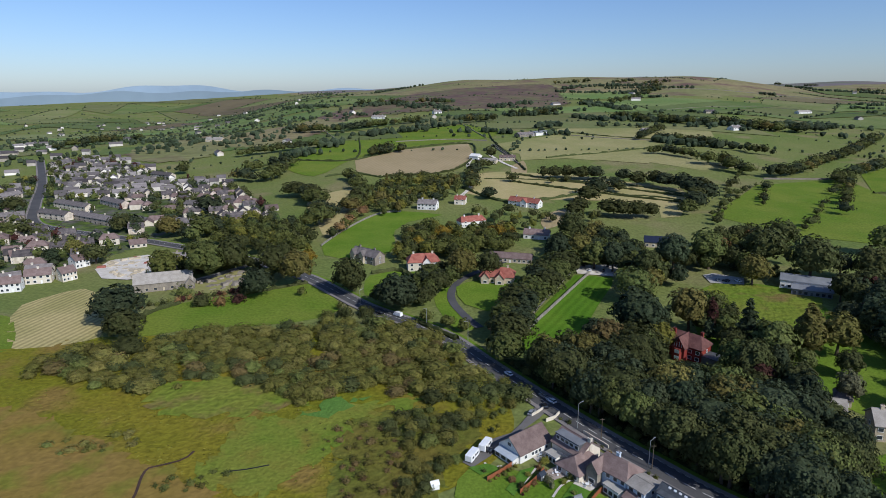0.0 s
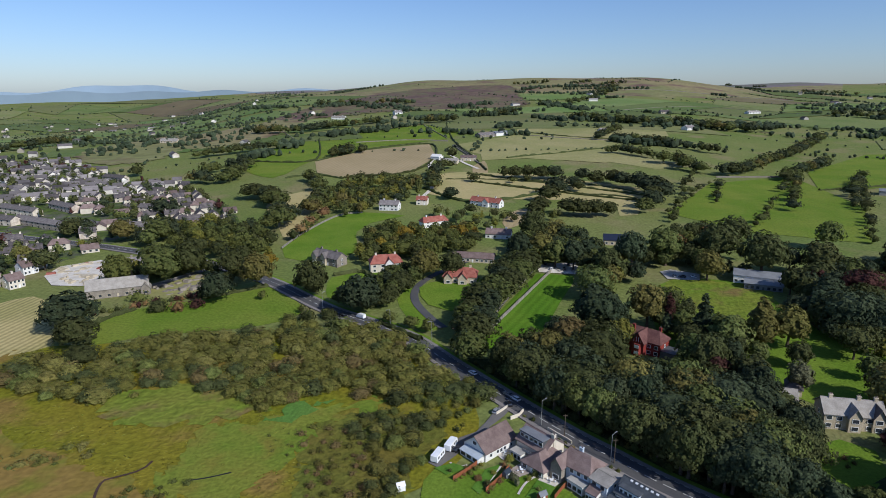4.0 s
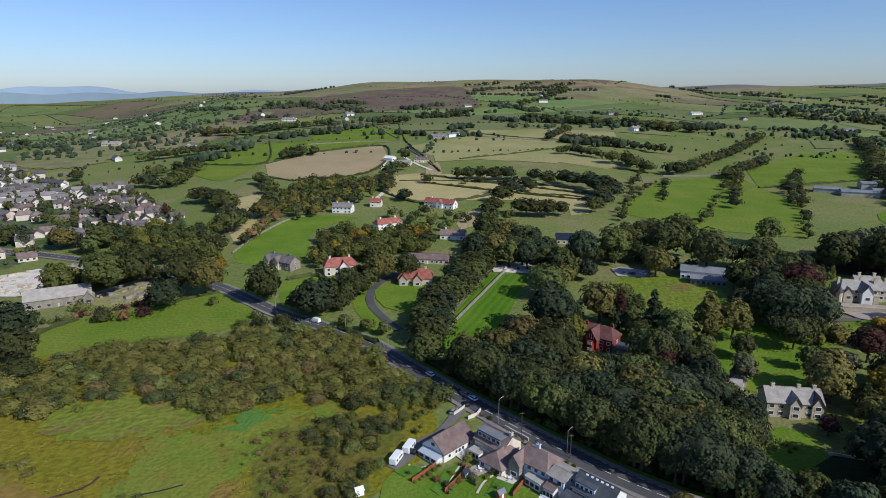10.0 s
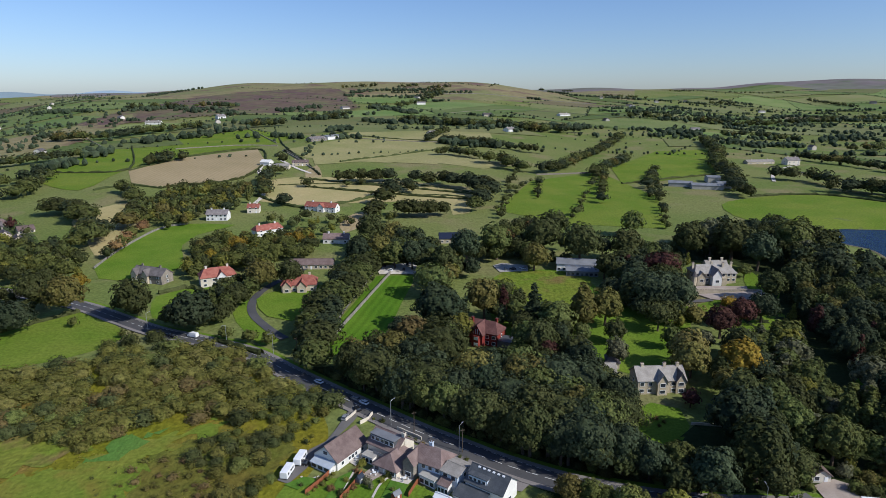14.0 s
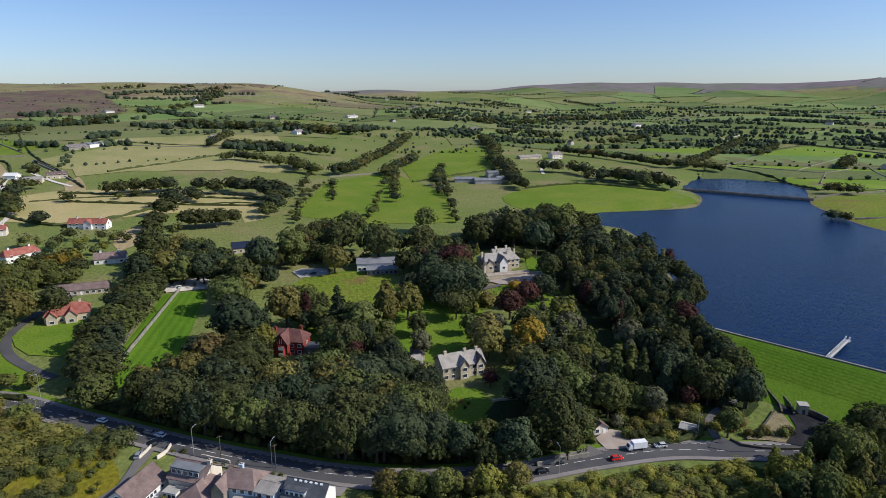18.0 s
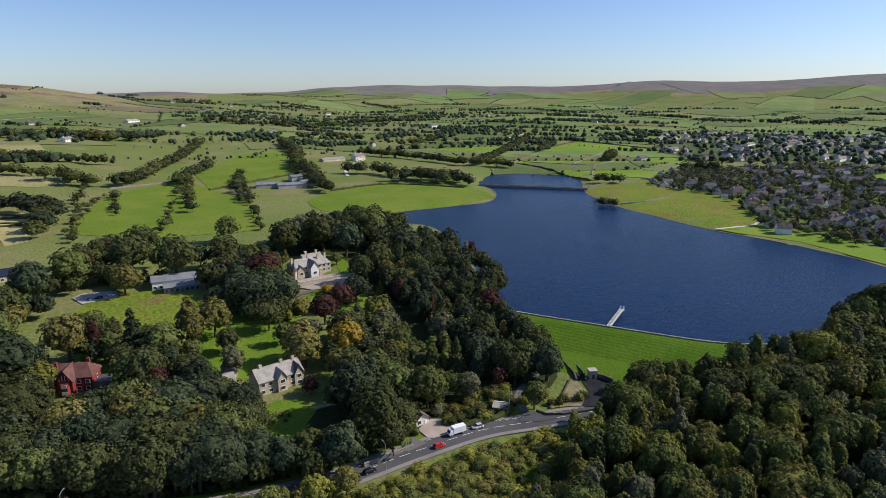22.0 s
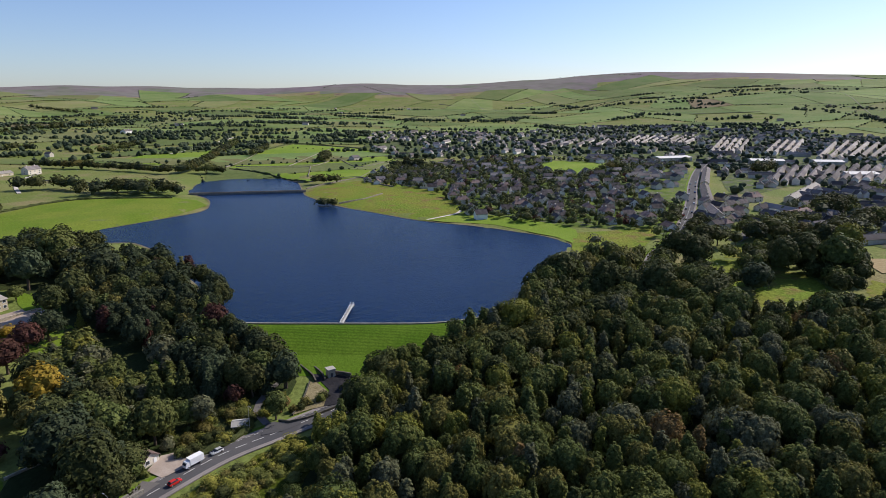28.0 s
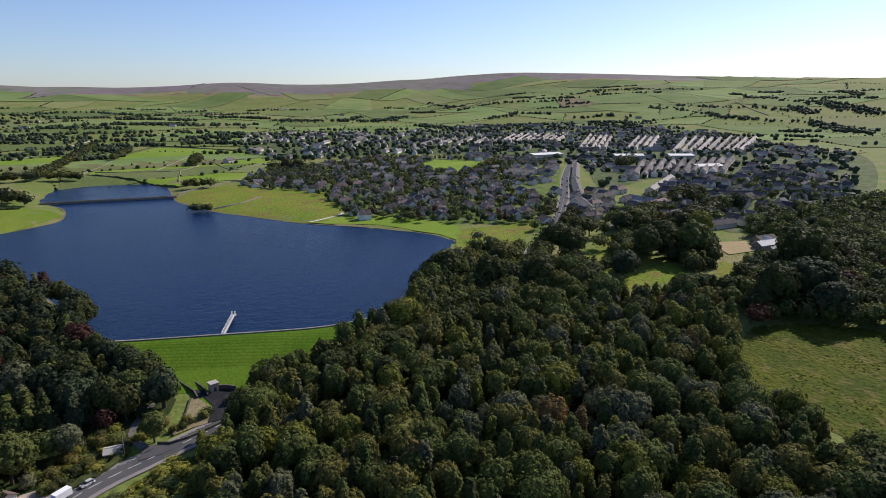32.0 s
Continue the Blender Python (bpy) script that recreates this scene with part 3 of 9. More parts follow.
drape("pasture_field", [(890, 647), (1216, 688), (1303, 620), (1029, 536), (853, 525)], VIVID, "bright green field above the reservoir", "field", curved=False)
drape("pasture_field", [(835, 424), (1047, 487), (1279, 498), (1215, 327), (988, 213), (780, 209), (731, 270), (786, 340)], VIVID, "bright green field divided by stone walls", "field", curved=False)
drape("rough_field", [(653, 244), (749, 201), (700, 134), (645, 70), (542.1, 60.5), (507.2, 81.6), (540.2, 138.8), (573, 182)], ROUGH, "rough tussocky grass on the reservoir bank", "field")
drape("lakeside_lawn", [(509.2, 82), (538.8, 52.9), (511.2, -11.3), (483.7, -38.4), (437.9, -32.9), (457, -22.2), (469.8, -5.2), (496.2, 26.4)], VIVID, "mown green lakeside gardens", "lawn")
drape("lakeside_meadow", [(432.8, -32.6), (473.3, -39.7), (481.5, -64.4), (499.2, -103.1), (453.8, -90), (403.7, -65.1), (392.7, -33.1)], ROUGH, "rough green meadow at the water's edge", "meadow")
drape("sports_field", [(937, -16), (1020, -40), (989, -129), (880, -109), (824, -58), (874, -24)], VIVID, "bright green playing field among the houses", "field", curved=False)
drape("parkland", [(123.1, 285.6), (148.6, 325.5), (186.9, 314.2), (186.6, 267.2), (189.6, 241.1), (213.2, 238.6), (176.7, 196), (157.8, 184.1), (147, 187.8), (139.6, 201.6), (126.9, 199.8), (111.5, 228.1)], LAWN_PLAIN, "shaded parkland grass under scattered trees", "grass", 0.6)
drape("front_lawn", [(-44.4, 354.8), (-28, 365), (-0.5, 354.7), (-7, 335), (-30.5, 307.8), (-43.3, 322.4)], LAWN_PLAIN, "green front lawn sloping to the road", "lawn")
drape("front_lawn", [(7.3, 331.3), (23.1, 342.8), (46.6, 342.7), (33.9, 311.5), (22.5, 294.2), (11.3, 304.5)], LAWN_PLAIN, "round green front lawn inside the drive", "lawn", 2)
drape("side_lawn", [(-5, 314.8), (4.3, 334), (4.3, 306.3), (14.7, 272.4), (6.8, 269.5), (-0.3, 290.1)], LAWN_PLAIN, "green lawn between drive and trees", "lawn")
drape("striped_lawn", [(30.5, 252), (46.5, 291), (78, 348.6), (99, 342), (94.4, 328.5), (80, 300), (67, 272), (54.4, 250), (39.9, 247.0)], STRIPED, "long mown lawn with dark and light stripes", "lawn", curved=False)
drape("gravel_yard", [(79.3, 351), (82.5, 367), (109, 367), (100.6, 343.6)], GRAVEL, "white gravel car park", "car park", 2, curved=False)
drape("parking_area", [(151.2, 342.9), (158.7, 345.5), (170.8, 333.5), (165.9, 323.1), (149.6, 328.5)], CONCRETE, "pale tarmac parking area under the trees", "car park", 2)
drape("park_meadow", [(149.6, 327.4), (170.4, 321.4), (193.7, 300.1), (174.6, 271.4), (157.7, 264.7), (147.7, 264.2), (142.3, 285.7), (140.4, 303.7)], ROUGH, "unmown sunlit grass in the park", "meadow", ragged=2.0)
drape("estate_lawn", [(145.1, 230.4), (160.9, 235.1), (178.9, 241.1), (184.9, 235.2), (179.9, 216.3), (168.5, 196.4), (158.5, 202.3), (151.3, 213.2), (142.1, 217.3)], LAWN_PLAIN, "sunlit lawn behind the stone manor", "lawn")
drape("estate_lawn", [(131, 167.8), (139.6, 169.8), (146.4, 162.5), (142.2, 152.2), (123.8, 139.9), (115.4, 140.8), (123.2, 156.4)], LAWN_PLAIN, "sunlit front lawn below the stone manor", "lawn")
drape("estate_lawn", [(219.2, 238.3), (240.7, 233.3), (244.8, 209.2), (237.6, 201.1), (216.7, 201.7), (207.4, 219.1)], LAWN_PLAIN, "sunlit garden lawn below the hall", "lawn")
drape("estate_lawn", [(280.4, 269.3), (274.9, 244.7), (259.5, 226.4), (257.1, 244.5)], LAWN_PLAIN, "lawn beside the hall's terrace", "lawn")
drape("small_lawn", [(121.7, 260.3), (128, 253.7), (119.5, 237.1), (113.1, 241.5)], LAWN_PLAIN, "small bright lawn beside the red hall", "lawn", 2)
drape("clearing", [(232, -134.6), (264.5, -159.8), (268.7, -192.9), (255.7, -218.9), (225.2, -227.4), (149.7, -159.2), (168, -149.3), (178.3, -141.5), (197.3, -137.6), (209.9, -129.7)], CLEARING, "sunlit rough green clearing in the wood", "meadow", ragged=3.0)
GLADES = [[(399.0, -108.3), (409.0, -139.3), (352.7, -123.7), (366.2, -102.1)], [(390.6, -150.2), (380.9, -165.7), (349.3, -167.3), (336.5, -150.2), (321.8, -122.3), (313.0, -112.6)], [(434.9, -136.5), (460.4, -166.7), (413.3, -148.6), (413.1, -130.0)], [(373.2, -200.4), (363.4, -207.4), (328.0, -185.4), (325.1, -173.2)]]
for pts in GLADES:
    drape("glade", pts, ROUGH, "sunlit rough grass among the trees", "meadow", ragged=2.0)
drape("playground", [(419.7, -219.6), (421.3, -242.2), (395.6, -236.2), (387.4, -212.2)], TAN, "bare brown yard by the school", "yard", 2)
WOOD_R = [(130, 91.3), (157.8, 87.1), (179.7, 70.8), (215.4, 53.5), (249.8, 31.7), (275.4, 5.2), (319.2, -5), (375, -22.2), (385.7, -56), (328.1, -73.5), (300.2, -103.3), (301.4, -139.9), (272.5, -155.3), (236.4, -140.2), (222.1, -126.7), (199.9, -121.6), (185.3, -129.7), (163, -133.9), (137, -124.7), (101.3, -114.5), (83.6, -15.6), (98.3, 48)]
drape("forest_floor", WOOD_R, SHADED_FLOOR, "leaf litter with tree shade in its colour under the dense wood", "ground")
WOOD_ESTATE = [(263.1, 326.3), (375.2, 375.9), (375.5, 304), (350.8, 239.1), (285.9, 170.6), (245.5, 140.3), (236.2, 112.9), (215.3, 88.8), (188.7, 92.2), (169.7, 98.3), (158.8, 110.1), (145.9, 114.9), (124.9, 114), (111.7, 126.2), (123.6, 140.9), (145.7, 152.7), (173.1, 154.9), (191.9, 183.9), (215.5, 190.8), (229.4, 225.7), (255.7, 231.2), (284.4, 277.4)]
drape("forest_floor", WOOD_ESTATE, SHADED_FLOOR, "leaf litter with shade in its colour under the estate's trees", "ground")
BELT = [(14.8, 240.8), (31.2, 239.3), (48.4, 240.4), (66.3, 251), (81, 246.7), (90, 238.3), (82.9, 215.4), (98.2, 208.4), (114.4, 203.9), (126.3, 186.6), (134.9, 179.8), (124.9, 155.8), (113.4, 137.1), (105.9, 123.2), (85.2, 128.7), (76.7, 140.4), (61.3, 162.1), (45.4, 187.2), (31.5, 211.6)]
drape("forest_floor", BELT, SHADED_FLOOR, "ground with deep shade in its colour under the roadside trees", "ground")

for pts in ([(198, 1082), (262, 1141), (341, 1115), (327, 1019), (271, 913), (173, 948)], [(110, 933), (197, 976), (234, 872), (170, 769), (96, 753)], [(242, 870), (301, 910), (282, 791), (243, 730), (189, 756)], [(383, 1110), (465, 1085), (412, 972), (345, 1000)]):
    drape("straw_field", pts, PALE, "pale straw-coloured field on the hillside", "field", 1.3, curved=False)
drape("heather_bank", [(-269.1, 1342), (-210.3, 1646.2), (-77.9, 2050.5), (33.5, 2159.7), (357.4, 2267.9), (349.9, 1891.8), (304.7, 1566.2), (158, 1503.2), (-29.8, 1460), (-161.4, 1351.3)], HEATHER, "purple-brown heather and bracken on the hillside", "heather", 2, ragged=18.0)
drape("bracken_slope", [(-413.9, 1133), (-299.1, 1261.4), (-194.4, 1519), (-191.4, 1305.8), (-216.4, 1072.1), (-287.9, 949.9), (-337.9, 969.3)], MOOR, "rough brown grass and bracken on the slope", "slope", 2, ragged=12.0)
drape("bracken_slope", [(-481.6, 993), (-457.7, 1254.4), (-337.9, 969.3), (-357.4, 862.2), (-427.4, 860.3)], MOOR, "rough brown grass below the ridge", "slope", 2, ragged=12.0)
SCRUB_BANK = [(72.6, 134.8), (88, 129.6), (103.5, 117.7), (117.5, 108.3), (134.2, 100.4), (155.4, 90.3), (172.7, 78.5), (179.2, 72.3), (168.1, 65.1), (151.3, 63.3), (126.4, 60.6), (106.4, 71.7), (82.5, 94)]
drape("scrub_bank", SCRUB_BANK, CLEARING, "rough green bank below the road", "grass", 2, ragged=1.5)
# ---------------------------------------------------------------- roads
MAIN = spline([(-560, 860), (-456, 697), (-390, 581), (-346, 510), (-305, 482), (-258, 462), (-206, 440), (-154, 412), (-113, 382), (-81, 352.5), (-58, 324.5), (-39.6, 302.5), (-18, 283), (1.3, 263.5), (15.8, 239), (30.5, 215), (42.5, 196), (53.5, 179), (63.2, 166),
               (72, 154), (86, 139), (102, 126.5), (119.5, 116.5), (142, 107), (165, 95.5), (180, 83), (194.5, 70.5), (207, 60.5), (218, 51), (236, 30), (264, -4), (308, -42), (358, -68), (412, -86), (440, -100), (508, -125),
               (612, -156), (770, -197), (940, -248), (1105, -308)], 4.0)
ribbon("road", MAIN, 3.9, -3.9, ASPHALT, 0.12, "grey tarmac main road with worn centre lines", "road", 0.25)
ribbon("pavement", MAIN, 5.4, 3.9, PAVING, 0.25, "pale tarmac pavement with a raised kerb", "pavement", 0.35)
ribbon("pavement", MAIN, -3.9, -5.6, PAVING, 0.25, "pale tarmac pavement with a raised kerb", "pavement", 0.35)
ribbon("verge", MAIN, 7.4, 5.4, LAWN_PLAIN, 0.12, "narrow grass verge", "verge")


def along(line, start=0.0, step=1.0):
    """Steps along a line: x, y, direction."""
    left = start
    for (ax, ay), (bx, by) in zip(line, line[1:]):
        d = math.hypot(bx - ax, by - ay)
        while left <= d:
            yield ax + (bx - ax) * left / d, ay + (by - ay) * left / d, math.atan2(by - ay, bx - ax)
            left += step
        left -= d


def markings():
    s = Shape()
    for off, step, length, width in ((0.0, 6.0, 4.0, 0.18), (3.55, 3.0, 1.9, 0.12), (-3.55, 3.0, 1.9, 0.12)):
        for x, y, a in along(offset_line(MAIN, off), 0.0, step):
            if math.hypot(x, y) > 620:
                continue
            c, q = math.cos(a), math.sin(a)
            z = ground(x, y) + 0.145 + 0.0006 * math.hypot(x, y)
            h = [(-length / 2, -width / 2), (length / 2, -width / 2), (length / 2, width / 2), (-length / 2, width / 2)]
            s.add([(x + u * c - v * q, y + u * q + v * c, z) for u, v in h], [(0, 1, 2, 3)])
    tagged(new("road_markings", s.mesh("road_markings", LINE)), "white dashed lane lines and edge lines", "road marking", kind="stuff")


markings()
LANES = [
    ("drive", [(46.7, 386.6), (28.4, 365.8), (15.5, 350.7), (6.1, 331.9), (4.7, 310.1), (11.7, 286.2), (17.4, 273.9)], 2.2, ASPHALT),
    ("farm_track", [(13.4, 561), (28, 610), (32, 669), (30, 724), (40, 779)], 2.0, GRAVEL),
    ("farm_track", [(60, 788), (72, 736), (85, 700)], 2.0, GRAVEL),
    ("church_lane", [(-159.6, 334.4), (-139.7, 360.2), (-124.8, 379.5), (-117, 390.8), (-87.2, 357.4)], 1.6, PAVING),
    ("garden_path", [(30.5, 256), (33.3, 263.0), (46.2, 293.1), (60.3, 321.1), (79.7, 359.3)], 0.45, PAVING),
    ("town_road", [(-322, 509), (-275.4, 531.5), (-230.7, 508.4), (-219.6, 528.9)], 2.6, ASPHALT_OLD),
]
LANES += [
    ("side_road", [(459.3, -149.5), (513.3, -187.2), (557.6, -220.8), (665, -284), (807, -353)], 4.5, ASPHALT_OLD),
    ("farm_lane", [(573, 527), (613, 567), (666, 607), (730, 635)], 2.0, GRAVEL),
    ("bend_track", [(1021, 627), (1203, 657), (1417, 698)], 3.0, GRAVEL),
    ("lakeside_path", [(510.8, 84.6), (538.3, 62.4), (570.7, 60.4)], 1.5, GRAVEL),
    ("wood_path", [(184.8, 88.2), (192.9, 95.5), (203.7, 96.9), (216.1, 94.9)], 1.3, ASPHALT_OLD),
    ("hall_drive", [(197.4, 282.4), (204.2, 249.5), (216, 243.5), (229, 239.5)], 2.0, ASPHALT_OLD),
]
for name, pts, half, material in LANES:
    ribbon(name, spline(pts, 5), half, -half, material, 0.16, "narrow " + ("gravel track" if material is GRAVEL else "tarmac lane"), "lane")

# ---------------------------------------------------------------- dam, causeway and jetty
CREST = spline([(247.5, 158), (250.6, 139), (252.6, 117), (256, 90), (258.8, 68), (262, 46), (267, 31), (276, 17), (288, 6)], 5)


DAM_FOOT = -22.5


def build_dam():
    dam = thing("dam", pose(0, 0, 0), "grass-covered earth dam with a stone-edged crest", "dam", kind="structure")
    rows = [(offset_line(CREST, off), z) for off, z in ((-1.2, 10.25), (-4, 10.2), (-7, 9.6), (-20, 5.4), (DAM_FOOT, 4.6), (-31, 2.2), (-36, None))]
    v, f = [], []
    k = len(rows)
    for i in range(len(CREST)):
        for j, (line, z) in enumerate(rows):
            x, y = line[i]
            g = ground(x, y)
            v.append((x, y, max(z, g + 0.05) if z is not None else g + 0.1))
        if i:
            f += [((i - 1) * k + j, (i - 1) * k + j + 1, i * k + j + 1, i * k + j) for j in range(k - 1)]
    me = mesh_of("embankment", v, f, [mat("dam_grass", (0.060, 0.122, 0.008), (0.082, 0.145, 0.012), 0.05, 0.9, bump=0.35, speck=0.5, stripes=(-3, 1.9, 0.26), wavy=2.0), DAM_LAWN], True)
    me.polygons.foreach_set("material_index", np.tile(np.array([0, 0, 0, 0, 1, 1], np.int32), len(me.polygons) // 6))
    if me.polygons[0].normal.z < 0:
        me.flip_normals()
    piece("embankment", me, dam)
    # stone parapet and pitched inner face, laid in lengths
    for i in range(0, len(CREST) - 2, 2):
        s = Shape()
        for off0, off1, z0, z1 in ((-0.1, -1.2, 9.6, 10.75), (2.6, -0.1, 8.6, 10.2)):
            a, b = offset_line(CREST, off0)[i:i + 3], offset_line(CREST, off1)[i:i + 3]
            for n in range(2):
                s.add([(*a[n], z0), (*a[n + 1], z0), (*b[n + 1], z0), (*b[n], z0), (*a[n], z1 if off0 < 0 else 8.9), (*a[n + 1], z1 if off0 < 0 else 8.9), (*b[n + 1], z1), (*b[n], z1)],
                      [(0, 1, 2, 3), (4, 5, 6, 7), (0, 1, 5, 4), (1, 2, 6, 5), (2, 3, 7, 6), (3, 0, 4, 7)])
        piece("parapet", s.mesh("parapet", DRY_STONE), dam)


build_dam()
drape("dam_foot", [(238.2, 110.1), (226, 88.8), (207.7, 72.3), (213.4, 55.6), (233, 48.9), (250.3, 33), (265.4, 18.1), (260.4, 37.3), (250.8, 73.8)], DAM_LAWN, "bright mown grass at the foot of the dam", "grass")


def wall_along(name, pts, height, material, label, width=0.5, step=6.0, parent=None):
    """A wall that follows the land."""
    line = spline(pts, step)
    a, b = offset_line(line, width / 2), offset_line(line, -width / 2)
    s = Shape()
    z = terrain([p[0] for p in line], [p[1] for p in line])
    for i in range(len(line) - 1):
        h0, h1 = z[i] + height * (1 + 0.06 * math.sin(i * 2.1)), z[i + 1] + height * (1 + 0.06 * math.sin(i * 2.1 + 2.1))
        s.add([(*a[i], z[i] - 0.3), (*a[i + 1], z[i + 1] - 0.3), (*b[i + 1], z[i + 1] - 0.3), (*b[i], z[i] - 0.3), (*a[i], h0), (*a[i + 1], h1), (*b[i + 1], h1), (*b[i], h0)],
              [(4, 5, 6, 7), (0, 1, 5, 4), (2, 3, 7, 6), (1, 2, 6, 5), (3, 0, 4, 7)])
    return tagged(new(name, s.mesh(name, material)), label, "wall", kind="structure")


def build_causeway():
    a, b = (623, 367), (660, 247)
    line = spline([a, ((a[0] + b[0]) / 2, (a[1] + b[1]) / 2), b], 8)
    s = Shape()
    for off0, off1, z1 in ((3.0, -3.0, 10.3), (3.2, 2.6, 11.1), (-2.6, -3.2, 11.1)):
        p, q = offset_line(line, off0), offset_line(line, off1)
        for n in range(len(line) - 1):
            s.add([(*p[n], 6), (*p[n + 1], 6), (*q[n + 1], 6), (*q[n], 6), (*p[n], z1), (*p[n + 1], z1), (*q[n + 1], z1), (*q[n], z1)],
                  [(4, 5, 6, 7), (0, 1, 5, 4), (2, 3, 7, 6)])
    tagged(new("causeway", s.mesh("causeway", STONE_DARK)), "dark stone causeway across the reservoir", "causeway", kind="structure")


build_causeway()


def build_jetty():
    a, b = (Vector((*q, 0)) for q in ((256.1, 82.5), (281.0, 84.9)))
    way = (b - a).normalized()
    side = Vector((-way.y, way.x, 0))
    root = thing("jetty", pose(a.x, a.y, 0, 0, 0, math.degrees(math.atan2(way.y, way.x))), "pale steel jetty walkway reaching over the water", "jetty")
    n = (b - a).length
    piece("deck", Shape().box(0, -0.75, 10.1, n, 0.75, 10.3).mesh("deck", CONCRETE), root)
    piece("platform", Shape().box(n - 0.5, -1.2, 10.1, n + 2.4, 1.2, 10.35).mesh("platform", CONCRETE), root)
    rail = Shape().tube((0, 0, 11.3), (n, 0, 11.3), 0.06, 0.06, 5).tube((0, 0, 10.8), (n, 0, 10.8), 0.05, 0.05, 5).mesh("rail", WHITE_PAINT)
    post = Shape().tube((0, 0, 10.3), (0, 0, 11.35), 0.06, 0.06, 5).mesh("post", WHITE_PAINT)
    for y in (-0.7, 0.7):
        piece("rail", rail, root, pose(0, y, 0))
        for i in range(12):
            piece("post", post, root, pose(i * n / 11, y, 0))
    pile = Shape().tube((0, 0, 4), (0, 0, 10.1), 0.2, 0.2, 6).mesh("pile", METAL_DARK)
    for i in (1, 2, 3):
        piece("pile", pile, root, pose(i * n / 3, 0, 0))
    gear = Shape().tube((0, 0, 10.3), (0, 0, 11.6), 0.2, 0.16, 8).box(-0.3, -0.3, 11.5, 0.3, 0.3, 11.9, 0.08).mesh("winding_gear", WHITE_PAINT)
    for y in (-0.7, 0.7):
        piece("winding_gear", gear, root, pose(n + 1.3, y, 0))


build_jetty()

# ---------------------------------------------------------------- buildings
TAKEN = []  # x, y, radius kept free of trees


def frame_between(a, b):
    """A pose at a with x towards b and y away to the left of that way; and the distance."""
    dx, dy = b[0] - a[0], b[1] - a[1]
    z = min(ground(*a), ground(*b))
    return pose(a[0], a[1], z, 0, 0, math.degrees(math.atan2(dy, dx))), math.hypot(dx, dy)


WINDOW_MESHES = {}


def window_meshes(w, h, colour):
    key = (round(w, 2), round(h, 2), colour.name)
    if key not in WINDOW_MESHES:
        WINDOW_MESHES[key] = Shape().ring(w, h, 0.12, -0.12, 0.02).mesh("window", colour), Shape().box(-w / 2, -0.05, -h / 2, w / 2, 0.0, h / 2).mesh("pane", GLASS), Shape().box(-w / 2, -0.06, -h / 2, w / 2, 0.0, h / 2).mesh("window", GLASS)
    return WINDOW_MESHES[key]


def put_window(parent, x, y, z, turn, w, h, colour, pane=True):
    a, b, c = window_meshes(w, h, colour)
    win = piece("window", a if pane else c, parent, pose(x, y, z, 0, 0, turn))
    if pane:
        piece("pane", b, win)


def roof_shape(x0, y0, x1, y1, eave, ridge, axis="x", hip=0.0, over=0.45, thick=0.22):
    """A pitched roof over a rectangle as a closed slab."""
    x0, y0, x1, y1 = x0 - over, y0 - over, x1 + over, y1 + over
    if axis == "y":
        def turn(p): return (p[1], p[0], p[2])
        x0, y0, x1, y1 = y0, x0, y1, x1
    else:
        def turn(p): return p
    my, h = (y0 + y1) / 2, hip * (y1 - y0) / 2
    slope = (ridge - eave) / ((y1 - y0) / 2 - over)
    e = eave - over * slope + 0.12
    lo = [(x0, y0, e), (x1, y0, e), (x1, y1, e), (x0, y1, e), (x0 + h, my, ridge + 0.12), (x1 - h, my, ridge + 0.12)]
    hi = [(x, y, z + thick) for x, y, z in lo]
    f = [(0, 1, 5, 4), (2, 3, 4, 5), (1, 2, 5), (3, 0, 4)]
    s = Shape()
    if hip:
        s.add([turn(p) for p in lo + hi], [tuple(i + 6 for i in q) for q in f] + [q[::-1] for q in f] + [(0, 1, 7, 6), (1, 2, 8, 7), (2, 3, 9, 8), (3, 0, 6, 9)])
    else:
        f = f[:2]
        s.add([turn(p) for p in lo + hi], [tuple(i + 6 for i in q) for q in f] + [q[::-1] for q in f] + [(0, 1, 7, 6), (1, 5, 11, 7), (5, 2, 8, 11), (2, 3, 9, 8), (3, 4, 10, 9), (4, 0, 6, 10)])
        s.box(*turn((x0, my - 0.12, ridge + 0.3))[:2], ridge + 0.3, *turn((x1, my + 0.12, ridge + 0.3))[:2], ridge + 0.42)
    return s


def wall_shape(x0, y0, x1, y1, eave, ridge, axis="x", gable=True):
    s = Shape()
    s.box(x0, y0, -1.2, x1, y1, eave)
    if gable:
        if axis == "x":
            my = (y0 + y1) / 2
            for x in (x0, x1 - 0.3):
                s.add([(x, y0, eave), (x, y1, eave), (x, my, ridge), (x + 0.3, y0, eave), (x + 0.3, y1, eave), (x + 0.3, my, ridge)],
                      [(0, 1, 2)[::-1], (3, 4, 5), (0, 1, 4, 3), (1, 2, 5, 4), (2, 0, 3, 5)])
        else:
            mx = (x0 + x1) / 2
            for y in (y0, y1 - 0.3):
                s.add([(x0, y, eave), (x1, y, eave), (mx, y, ridge), (x0, y + 0.3, eave), (x1, y + 0.3, eave), (mx, y + 0.3, ridge)],
                      [(0, 1, 2), (3, 4, 5)[::-1], (0, 1, 4, 3), (1, 2, 5, 4), (2, 0, 3, 5)])
    return s


